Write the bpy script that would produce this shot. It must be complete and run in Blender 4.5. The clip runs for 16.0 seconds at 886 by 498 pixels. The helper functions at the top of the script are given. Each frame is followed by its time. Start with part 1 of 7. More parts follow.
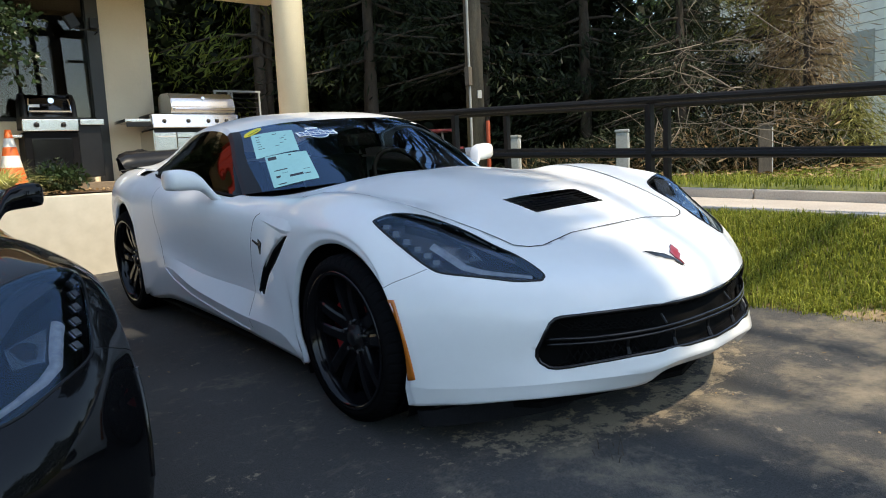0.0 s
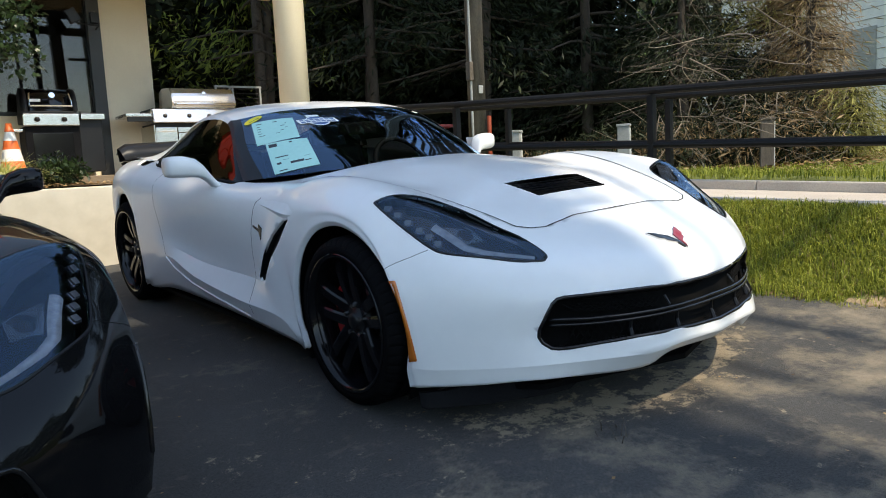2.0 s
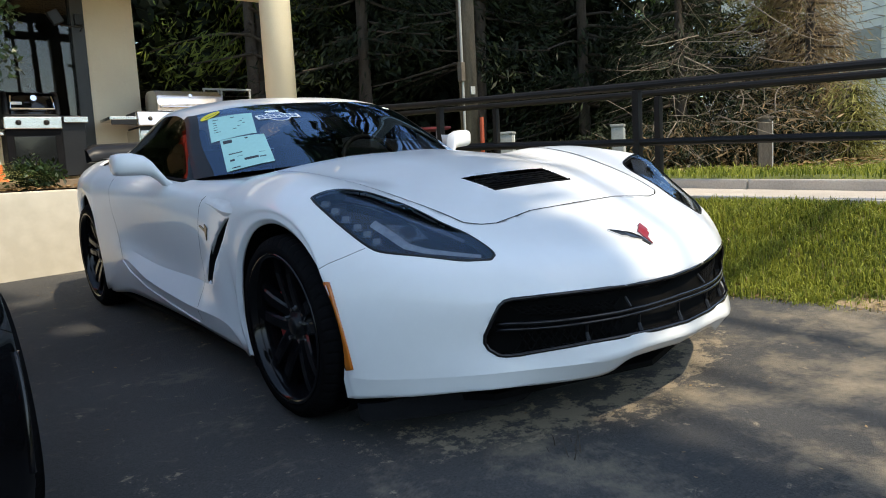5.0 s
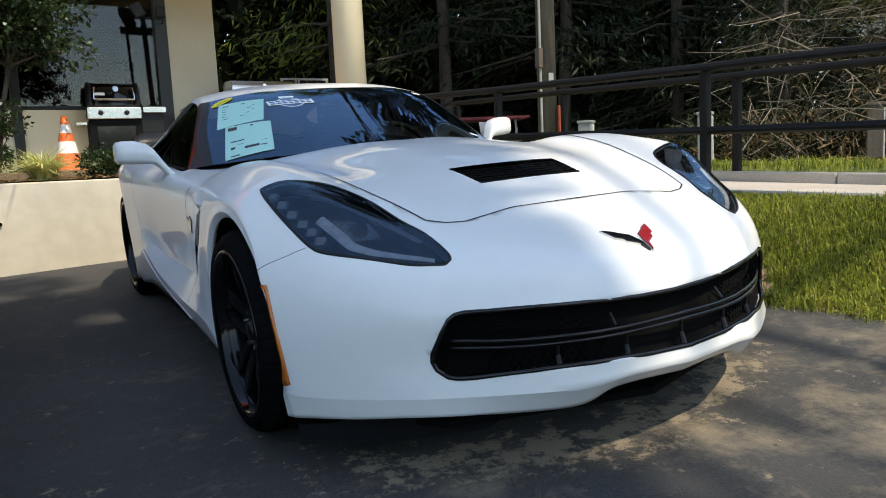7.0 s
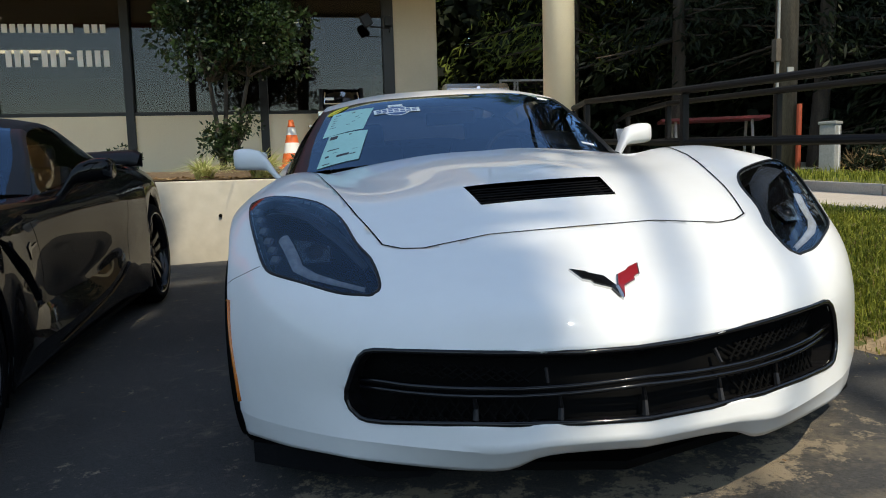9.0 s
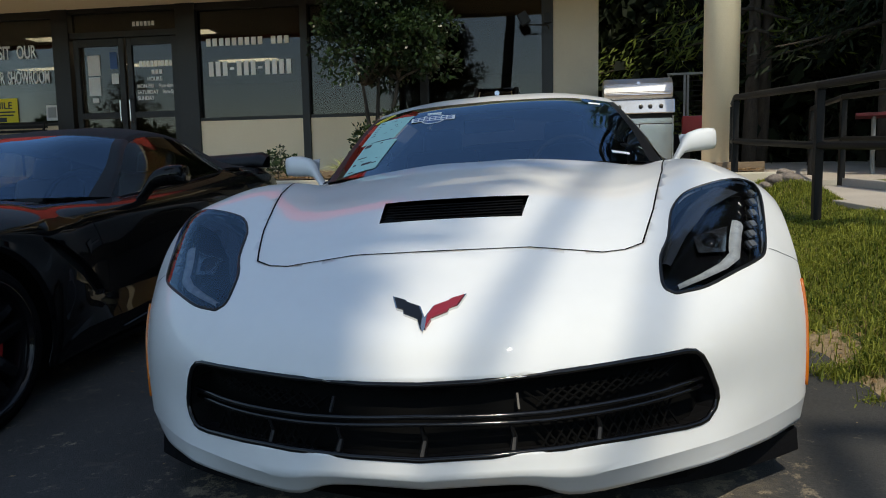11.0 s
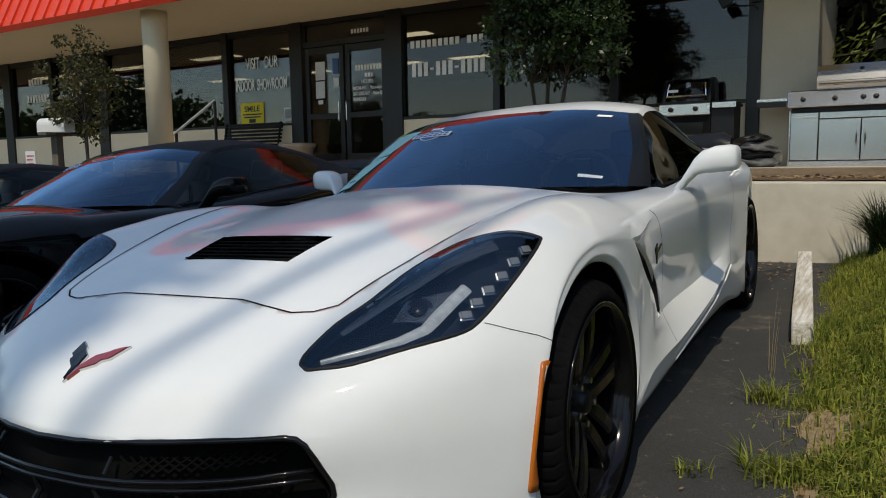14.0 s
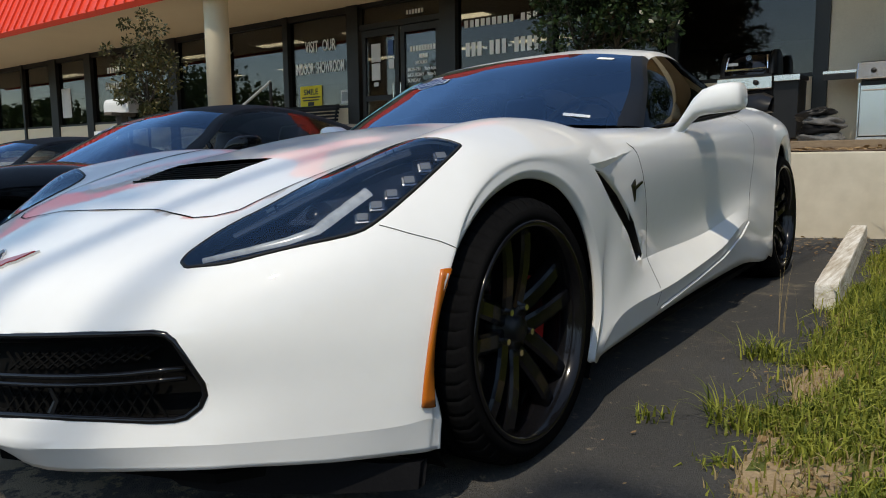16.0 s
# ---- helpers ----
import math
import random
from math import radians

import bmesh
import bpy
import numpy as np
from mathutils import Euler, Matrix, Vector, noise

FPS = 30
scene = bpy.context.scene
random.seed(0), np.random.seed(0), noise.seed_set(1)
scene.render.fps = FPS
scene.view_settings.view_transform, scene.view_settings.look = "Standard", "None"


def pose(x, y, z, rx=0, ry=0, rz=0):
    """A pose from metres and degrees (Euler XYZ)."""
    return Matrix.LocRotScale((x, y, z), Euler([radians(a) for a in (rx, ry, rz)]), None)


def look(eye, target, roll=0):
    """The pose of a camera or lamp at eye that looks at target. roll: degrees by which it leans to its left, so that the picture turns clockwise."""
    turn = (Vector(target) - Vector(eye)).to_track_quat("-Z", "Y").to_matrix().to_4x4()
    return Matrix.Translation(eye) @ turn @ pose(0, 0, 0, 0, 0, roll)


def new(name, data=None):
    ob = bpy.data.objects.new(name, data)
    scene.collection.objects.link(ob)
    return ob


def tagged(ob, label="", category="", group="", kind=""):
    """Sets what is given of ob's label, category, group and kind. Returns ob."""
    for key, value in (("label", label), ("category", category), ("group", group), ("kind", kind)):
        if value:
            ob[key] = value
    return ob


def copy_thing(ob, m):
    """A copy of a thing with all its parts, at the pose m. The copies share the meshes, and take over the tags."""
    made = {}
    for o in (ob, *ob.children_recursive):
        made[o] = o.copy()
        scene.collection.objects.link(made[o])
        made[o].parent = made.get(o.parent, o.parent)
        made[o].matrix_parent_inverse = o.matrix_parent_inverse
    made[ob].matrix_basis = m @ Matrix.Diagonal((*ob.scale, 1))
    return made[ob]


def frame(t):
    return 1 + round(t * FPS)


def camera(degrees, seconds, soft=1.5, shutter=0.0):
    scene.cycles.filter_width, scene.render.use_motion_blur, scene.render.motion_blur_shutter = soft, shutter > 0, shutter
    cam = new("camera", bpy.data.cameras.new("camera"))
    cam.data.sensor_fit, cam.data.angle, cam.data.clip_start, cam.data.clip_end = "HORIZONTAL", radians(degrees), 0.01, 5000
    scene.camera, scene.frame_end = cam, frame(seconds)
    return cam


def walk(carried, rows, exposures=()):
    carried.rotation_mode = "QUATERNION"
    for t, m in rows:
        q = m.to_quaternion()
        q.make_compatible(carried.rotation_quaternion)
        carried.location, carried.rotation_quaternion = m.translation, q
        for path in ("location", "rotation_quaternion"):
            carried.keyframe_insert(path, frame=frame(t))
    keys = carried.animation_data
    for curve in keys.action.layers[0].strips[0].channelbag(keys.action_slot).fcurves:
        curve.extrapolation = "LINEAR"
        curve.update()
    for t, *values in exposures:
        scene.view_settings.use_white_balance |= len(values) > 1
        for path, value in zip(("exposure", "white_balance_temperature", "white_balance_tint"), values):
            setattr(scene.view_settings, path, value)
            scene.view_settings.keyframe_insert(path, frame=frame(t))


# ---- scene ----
cam = camera(63.15, 16.0, soft=1.0)
ROWS = [
    (0.0, -2.206, -2.21, 0.913, 83.26, 2.73, -38.95),
    (0.5, -2.195, -2.208, 0.891, 83.26, 2.76, -38.9),
    (1.0, -2.197, -2.202, 0.859, 83.26, 2.77, -38.9),
    (1.5, -2.198, -2.202, 0.843, 83.28, 2.7, -38.9),
    (2.0, -2.204, -2.201, 0.85, 83.25, 2.78, -38.86),
    (2.5, -2.213, -2.206, 0.856, 83.21, 2.83, -38.83),
    (3.0, -2.213, -2.193, 0.876, 83.16, 2.84, -38.96),
    (3.5, -2.191, -2.197, 0.878, 83.11, 2.92, -39.07),
    (5.8, -1.849, -2.129, 0.763, 83.97, 3.12, -38.04),
    (6.0, -1.841, -2.084, 0.784, 82.95, 3.22, -39.61),
    (6.5, -1.625, -2.089, 0.756, 83.13, 3.14, -37.54),
    (7.0, -1.432, -2.16, 0.772, 83.43, 2.76, -30.12),
    (7.5, -1.263, -2.164, 0.776, 83.61, 2.55, -24.06),
    (8.0, -1.045, -2.178, 0.8, 83.8, 2.38, -19.24),
    (8.5, -0.846, -2.268, 0.802, 83.91, 2.12, -14.12),
    (10.8, 0.152, -2.259, 0.834, 84.15, 0.78, 7.01),
    (11.0, 0.239, -2.251, 0.851, 83.94, 1.11, 8.4),
    (11.5, 0.465, -2.202, 0.875, 83.87, 1.14, 12.05),
    (12.0, 0.687, -2.16, 0.877, 83.77, 0.98, 17.64),
    (12.5, 0.87, -2.046, 0.884, 83.64, 0.91, 22.17),
    (13.0, 1.075, -1.936, 0.889, 83.5, 1.05, 25.02),
    (13.5, 1.302, -1.831, 0.938, 83.44, 0.88, 28.51),
    (14.0, 1.436, -1.677, 0.974, 83.26, 0.73, 30.62),
    (14.5, 1.569, -1.587, 0.986, 83.19, 0.66, 32.28),
    (15.0, 1.661, -1.514, 0.925, 83.1, 0.57, 35.12),
    (15.5, 1.676, -1.443, 0.844, 82.99, 0.51, 35.75),
    (16.0, 1.687, -1.42, 0.774, 82.89, 0.54, 36.63),
]
EXPOSURES = [(0.0, 1.34, 7900, 7), (3.5, 1.34, 7900, 7), (6.5, 1.25, 7900, 7), (8.5, 0.90, 7850, 6), (11.0, 0.41, 7500, 5), (13.5, 0.15, 7400, 6), (14.5, 0.33, 7500, 6), (16.0, 0.48, 7450, 7)]
walk(cam, [(t, pose(*row)) for t, *row in ROWS], EXPOSURES)

# ---- world and sun ----
SUN_WAY = Vector((0.135, -0.56, 0.815)).normalized()
sky_world = bpy.data.worlds.new("sky")
sky_world.use_nodes = True
scene.world = sky_world
wn, wl = sky_world.node_tree.nodes, sky_world.node_tree.links
sky = wn.new("ShaderNodeTexSky")
sky.sky_type = "NISHITA"
sky.sun_disc = False
sky.sun_elevation = math.asin(SUN_WAY.z)
sky.sun_rotation = math.atan2(SUN_WAY.x, SUN_WAY.y)
sky.air_density, sky.dust_density, sky.ozone_density = 1.0, 0.35, 2.0
wl.new(sky.outputs[0], wn["Background"].inputs["Color"])
wn["Background"].inputs["Strength"].default_value = 0.15
sun = new("sun", bpy.data.lights.new("sun", "SUN"))
sun.data.energy, sun.data.angle, sun.data.color = 2.12, radians(0.5), (1.0, 0.95, 0.88)
sun.matrix_world = look(SUN_WAY * 40, (0, 0, 0))

# ---- building helpers ----
def rotation_from(normal):
    return Vector((0, 0, 1)).rotation_difference(Vector(normal)).to_matrix().to_4x4()


# the car park lies on a slope that rises to the lawn and to the building
LOT = rotation_from((-0.0438, -0.028, 0.99865))


def slope(x, y):
    return 0.04386 * x + 0.02804 * y


def obj(name, bm, material, smooth=False):
    me = bpy.data.meshes.new(name)
    bm.normal_update()
    bm.to_mesh(me)
    bm.free()
    for m in material if isinstance(material, (list, tuple)) else [material]:
        me.materials.append(m)
    if smooth:
        me.polygons.foreach_set("use_smooth", [True] * len(me.polygons))
    return new(name, me)


def part(name, bm, material, parent, label="", smooth=False):
    ob = obj(name, bm, material, smooth)
    ob.parent = parent
    if label:
        ob["label"] = label
    return ob


def thing(name, label, category, m=None, group="", kind=""):
    ob = new(name)
    ob.empty_display_size = 0.1
    if m is not None:
        ob.matrix_basis = m
    return tagged(ob, label, category, group, kind)


def box(bm, x0, x1, y0, y1, z0, z1, bevel=0.0, m=None):
    r = bmesh.ops.create_cube(bm, size=1.0)["verts"]
    for v in r:
        v.co = Vector(((x0 + x1) / 2 + v.co.x * (x1 - x0), (y0 + y1) / 2 + v.co.y * (y1 - y0), (z0 + z1) / 2 + v.co.z * (z1 - z0)))
    if bevel:
        es = list({e for v in r for e in v.link_edges})
        r = bmesh.ops.bevel(bm, geom=es, offset=bevel, segments=2, affect="EDGES", profile=0.6)["verts"] + [v for v in r if v.is_valid]
    if m is not None:
        bmesh.ops.transform(bm, matrix=m, verts=list({v for v in r if v.is_valid}))
    return bm


def cyl(bm, a, b, r0, r1=None, seg=12, caps=True):
    a, b = Vector(a), Vector(b)
    r1 = r0 if r1 is None else r1
    q = (b - a).to_track_quat("Z", "Y").to_matrix()
    rings = []
    for p, r in ((a, r0), (b, r1)):
        rings.append([bm.verts.new(p + q @ Vector((math.cos(2 * math.pi * i / seg) * r, math.sin(2 * math.pi * i / seg) * r, 0))) for i in range(seg)])
    for i in range(seg):
        j = (i + 1) % seg
        bm.faces.new((rings[0][i], rings[0][j], rings[1][j], rings[1][i]))
    if caps:
        bm.faces.new(rings[0][::-1])
        bm.faces.new(rings[1])
    return bm


def tube(bm, pts, r, seg=8, closed=False, caps=True, flat=1.0):
    pts = [Vector(p) for p in pts]
    n = len(pts)
    rings, up = [], None
    for i, p in enumerate(pts):
        d = (pts[(i + 1) % n] - pts[i - 1]) if closed else (pts[min(i + 1, n - 1)] - pts[max(i - 1, 0)])
        d.normalize()
        if up is None:
            up = Vector((0, 0, 1)) if abs(d.z) < 0.9 else Vector((0, 1, 0))
        side = d.cross(up).normalized()
        up = side.cross(d).normalized()
        rr = r(i / (n - 1)) if callable(r) else r
        rings.append([bm.verts.new(p + side * math.cos(2 * math.pi * k / seg) * rr + up * math.sin(2 * math.pi * k / seg) * rr * flat) for k in range(seg)])
    for i in range(n if closed else n - 1):
        a, b = rings[i], rings[(i + 1) % n]
        for k in range(seg):
            bm.faces.new((a[k], a[(k + 1) % seg], b[(k + 1) % seg], b[k]))
    if caps and not closed:
        bm.faces.new(rings[0][::-1])
        bm.faces.new(rings[-1])
    return bm


def lathe(bm, profile, axis_m=None, seg=32, close=True):
    """Turns (r, z) pairs about z."""
    rings = []
    for r, z in profile:
        rings.append([bm.verts.new((r * math.cos(2 * math.pi * i / seg), r * math.sin(2 * math.pi * i / seg), z)) for i in range(seg)])
    vs = [v for ring in rings for v in ring]
    for a, b in zip(rings, rings[1:]):
        for i in range(seg):
            j = (i + 1) % seg
            bm.faces.new((a[i], a[j], b[j], b[i]))
    if axis_m is not None:
        bmesh.ops.transform(bm, matrix=axis_m, verts=vs)
    return bm


def prism(bm, poly, h0, h1, m=None):
    """A flat outline in x, y raised from h0 to h1."""
    lo = [bm.verts.new((x, y, h0)) for x, y in poly]
    hi = [bm.verts.new((x, y, h1)) for x, y in poly]
    n = len(poly)
    bm.faces.new(lo[::-1])
    bm.faces.new(hi)
    for i in range(n):
        bm.faces.new((lo[i], lo[(i + 1) % n], hi[(i + 1) % n], hi[i]))
    if m is not None:
        bmesh.ops.transform(bm, matrix=m, verts=lo + hi)
    return bm


def made(fn, *a, **k):
    bm = bmesh.new()
    fn(bm, *a, **k)
    return bm


def mirrored(bm):
    """A copy of bm on the other side of x = 0."""
    c = bm.copy()
    bmesh.ops.scale(c, vec=(-1, 1, 1), verts=c.verts)
    bmesh.ops.reverse_faces(c, faces=c.faces)
    return c


def writing(name, text, size, m, material, parent, depth=0.002, align="LEFT", stretch=1.0):
    cu = bpy.data.curves.new(name, "FONT")
    cu.body, cu.size, cu.align_x, cu.extrude = text, size, align, depth
    cu.offset = size * 0.016
    tmp = bpy.data.objects.new(name, cu)
    scene.collection.objects.link(tmp)
    me = bpy.data.meshes.new_from_object(tmp.evaluated_get(bpy.context.evaluated_depsgraph_get()))
    bpy.data.objects.remove(tmp)
    bpy.data.curves.remove(cu)
    me.materials.clear()
    me.materials.append(material)
    ob = new(name, me)
    ob.parent = parent
    ob.matrix_basis = m @ Matrix.Diagonal((stretch, 1, 1, 1))
    return ob


# how the shop with its terrace, the footpath with the tree belt, and the timber kerb lie to the car park
SHOP_SITE = Matrix.Translation((-0.1515, 0.2101, 0.0074)) @ Matrix.Rotation(radians(-0.948), 4, "Z") @ Matrix.Scale(1.0508, 4)
PATH_SITE = Matrix.Translation((-0.034, -0.012, 0.056)) @ Matrix.Rotation(radians(1.349), 4, "Z") @ Matrix.Scale(0.9545, 4)
KERB_SITE = Matrix.Translation((-0.105, 0.027, 0.009)) @ Matrix.Rotation(radians(-0.423), 4, "Z") @ Matrix.Scale(1.0618, 4)


def so_far():
    return set(scene.objects)


def settle(site, before):
    """Lays all that was built since then on its site."""
    for ob in scene.objects:
        if ob.parent is None and ob not in before:
            ob.matrix_basis = site @ ob.matrix_basis


# ---- materials ----
def material(name, c1, c2=None, rough=0.5, metal=0.0, scale=4.0, fine=60.0, bump=0.0, bump_scale=None, coat=0.0, spec=0.5, rough_var=0.0, detail=6.0, per_object=0.0, stretch=None):
    m = bpy.data.materials.new(name)
    m.use_nodes = True
    n, l = m.node_tree.nodes, m.node_tree.links
    b = n["Principled BSDF"]
    b.inputs["Roughness"].default_value, b.inputs["Metallic"].default_value = rough, metal
    b.inputs["Coat Weight"].default_value, b.inputs["Coat Roughness"].default_value = coat, 0.03
    b.inputs["Specular IOR Level"].default_value = spec
    c2 = c2 or tuple(v * 0.75 for v in c1)
    co = n.new("ShaderNodeTexCoord")
    mp = n.new("ShaderNodeMapping")
    l.new(co.outputs["Object"], mp.inputs["Vector"])
    if stretch:
        mp.inputs["Scale"].default_value = stretch
    big, small = n.new("ShaderNodeTexNoise"), n.new("ShaderNodeTexNoise")
    big.inputs["Scale"].default_value, big.inputs["Detail"].default_value = scale, detail
    small.inputs["Scale"].default_value, small.inputs["Detail"].default_value = fine, 4.0
    for t in (big, small):
        l.new(mp.outputs[0], t.inputs["Vector"])
    add = n.new("ShaderNodeMath")
    add.operation = "MULTIPLY_ADD"
    l.new(small.outputs["Fac"], add.inputs[0])
    add.inputs[1].default_value = 0.5
    half = n.new("ShaderNodeMath")
    half.operation = "MULTIPLY"
    half.inputs[1].default_value = 0.5
    l.new(big.outputs["Fac"], half.inputs[0])
    l.new(half.outputs[0], add.inputs[2])
    ramp = n.new("ShaderNodeValToRGB")
    ramp.color_ramp.elements[0].position, ramp.color_ramp.elements[1].position = 0.36, 0.64
    ramp.color_ramp.elements[0].color, ramp.color_ramp.elements[1].color = (*c2, 1), (*c1, 1)
    l.new(add.outputs[0], ramp.inputs["Fac"])
    out = ramp.outputs["Color"]
    if per_object:
        info = n.new("ShaderNodeObjectInfo")
        hsv = n.new("ShaderNodeHueSaturation")
        rng = n.new("ShaderNodeMapRange")
        rng.inputs["To Min"].default_value, rng.inputs["To Max"].default_value = 1 - per_object, 1 + per_object
        l.new(info.outputs["Random"], rng.inputs["Value"])
        l.new(rng.outputs[0], hsv.inputs["Value"])
        l.new(out, hsv.inputs["Color"])
        out = hsv.outputs["Color"]
    l.new(out, b.inputs["Base Color"])
    if rough_var:
        rr = n.new("ShaderNodeMapRange")
        rr.inputs["To Min"].default_value, rr.inputs["To Max"].default_value = max(0.0, rough - rough_var), min(1.0, rough + rough_var)
        l.new(add.outputs[0], rr.inputs["Value"])
        l.new(rr.outputs[0], b.inputs["Roughness"])
    if bump:
        bp = n.new("ShaderNodeBump")
        bp.inputs["Strength"].default_value, bp.inputs["Distance"].default_value = bump, 0.01
        if bump_scale:
            t = n.new("ShaderNodeTexNoise")
            t.inputs["Scale"].default_value, t.inputs["Detail"].default_value = bump_scale, 5.0
            l.new(mp.outputs[0], t.inputs["Vector"])
            l.new(t.outputs["Fac"], bp.inputs["Height"])
        else:
            l.new(add.outputs[0], bp.inputs["Height"])
        l.new(bp.outputs[0], b.inputs["Normal"])
    return m


def plain(name, c, rough=0.5, metal=0.0, coat=0.0, spec=0.5):
    m = bpy.data.materials.new(name)
    m.use_nodes = True
    b = m.node_tree.nodes["Principled BSDF"]
    b.inputs["Base Color"].default_value = (*c, 1)
    b.inputs["Roughness"].default_value, b.inputs["Metallic"].default_value = rough, metal
    b.inputs["Coat Weight"].default_value, b.inputs["Coat Roughness"].default_value = coat, 0.03
    b.inputs["Specular IOR Level"].default_value = spec
    return m


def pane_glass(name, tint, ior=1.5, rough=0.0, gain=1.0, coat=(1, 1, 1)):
    """A thin pane: what lies behind it, tinted, under a Fresnel gloss that coat colours."""
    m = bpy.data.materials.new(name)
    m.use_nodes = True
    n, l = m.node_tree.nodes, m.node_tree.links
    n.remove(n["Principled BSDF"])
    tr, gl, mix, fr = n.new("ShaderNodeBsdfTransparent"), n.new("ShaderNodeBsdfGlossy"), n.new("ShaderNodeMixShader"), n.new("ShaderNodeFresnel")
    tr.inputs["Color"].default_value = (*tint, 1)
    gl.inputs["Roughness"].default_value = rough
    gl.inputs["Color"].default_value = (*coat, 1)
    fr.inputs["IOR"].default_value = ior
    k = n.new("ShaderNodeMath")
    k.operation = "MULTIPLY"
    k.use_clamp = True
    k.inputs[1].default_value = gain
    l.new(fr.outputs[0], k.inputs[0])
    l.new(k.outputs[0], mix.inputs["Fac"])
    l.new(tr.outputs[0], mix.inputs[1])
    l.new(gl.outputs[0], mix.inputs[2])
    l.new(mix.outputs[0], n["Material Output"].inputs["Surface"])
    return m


def glow(name, c, strength):
    m = bpy.data.materials.new(name)
    m.use_nodes = True
    b = m.node_tree.nodes["Principled BSDF"]
    b.inputs["Base Color"].default_value = (*c, 1)
    b.inputs["Emission Color"].default_value = (*c, 1)
    b.inputs["Emission Strength"].default_value = strength
    return m


M_ASPHALT = material("asphalt", (0.080, 0.077, 0.073), (0.030, 0.030, 0.030), rough=0.9, scale=0.9, fine=140, bump=0.8, bump_scale=260, rough_var=0.1)


def add_sand(m):
    """Pale grit that has washed up along the line of the car's nose."""
    n, l = m.node_tree.nodes, m.node_tree.links
    b = n["Principled BSDF"]
    old = b.inputs["Base Color"].links[0].from_socket
    co = n.new("ShaderNodeTexCoord")
    sep = n.new("ShaderNodeSeparateXYZ")
    l.new(co.outputs["Object"], sep.inputs[0])

    def calc(op, a, c, e=None):
        q = n.new("ShaderNodeMath")
        q.operation = op
        for i, v in enumerate((a, c, e)):
            if v is None:
                continue
            if isinstance(v, (int, float)):
                q.inputs[i].default_value = v
            else:
                l.new(v, q.inputs[i])
        return q.outputs[0]

    x2 = calc("MULTIPLY", sep.outputs["X"], sep.outputs["X"])
    bow = calc("MULTIPLY_ADD", x2, 0.46, -0.72)
    away = calc("ABSOLUTE", calc("SUBTRACT", sep.outputs["Y"], bow), 0.0)
    band = calc("SUBTRACT", 1.0, calc("MULTIPLY", away, 4.5))
    ends = calc("SUBTRACT", 1.9, calc("MULTIPLY", calc("ABSOLUTE", sep.outputs["X"], 0.0), 1.9))
    ns = n.new("ShaderNodeTexNoise")
    ns.inputs["Scale"].default_value, ns.inputs["Detail"].default_value, ns.inputs["Roughness"].default_value = 12.0, 10.0, 0.78
    l.new(co.outputs["Object"], ns.inputs["Vector"])
    far = n.new("ShaderNodeTexNoise")
    far.inputs["Scale"].default_value, far.inputs["Detail"].default_value, far.inputs["Roughness"].default_value = 2.2, 10.0, 0.72
    l.new(co.outputs["Object"], far.inputs["Vector"])
    a = calc("MINIMUM", calc("MAXIMUM", band, 0.0), calc("MAXIMUM", ends, 0.0))
    k1 = calc("MULTIPLY", calc("SUBTRACT", calc("MULTIPLY_ADD", a, 0.185, ns.outputs["Fac"]), 0.60), 9.0)
    dusty = calc("MINIMUM", calc("MAXIMUM", calc("MULTIPLY_ADD", sep.outputs["Y"], -0.50, -0.14), 0.0), 0.25)
    k2 = calc("MULTIPLY_ADD", calc("SUBTRACT", far.outputs["Fac"], 0.575), 2.4, calc("MULTIPLY", dusty, calc("MULTIPLY", far.outputs["Fac"], 2.0)))
    scuff = n.new("ShaderNodeTexNoise")
    scuff.inputs["Scale"].default_value, scuff.inputs["Detail"].default_value, scuff.inputs["Roughness"].default_value, scuff.inputs["Distortion"].default_value = 13.0, 8.0, 0.7, 0.6
    squash = n.new("ShaderNodeMapping")
    squash.inputs["Rotation"].default_value, squash.inputs["Scale"].default_value = (0, 0, 0.5), (0.7, 1.2, 1)
    l.new(co.outputs["Object"], squash.inputs["Vector"])
    l.new(squash.outputs[0], scuff.inputs["Vector"])
    k3 = calc("MULTIPLY", calc("SUBTRACT", scuff.outputs["Fac"], 0.60), 3.5)
    k2 = calc("MAXIMUM", k2, calc("MINIMUM", k3, 0.08))
    both_ = n.new("ShaderNodeMath")
    both_.operation, both_.use_clamp = "MAXIMUM", True
    l.new(k1, both_.inputs[0])
    l.new(k2, both_.inputs[1])
    top = n.new("ShaderNodeMath")
    top.operation, top.use_clamp = "MINIMUM", True
    l.new(both_.outputs[0], top.inputs[0])
    top.inputs[1].default_value = 0.62
    mix = n.new("ShaderNodeMixRGB")
    l.new(top.outputs[0], mix.inputs["Fac"])
    l.new(old, mix.inputs["Color1"])
    mix.inputs["Color2"].default_value = (0.44, 0.35, 0.235, 1)
    l.new(mix.outputs[0], b.inputs["Base Color"])


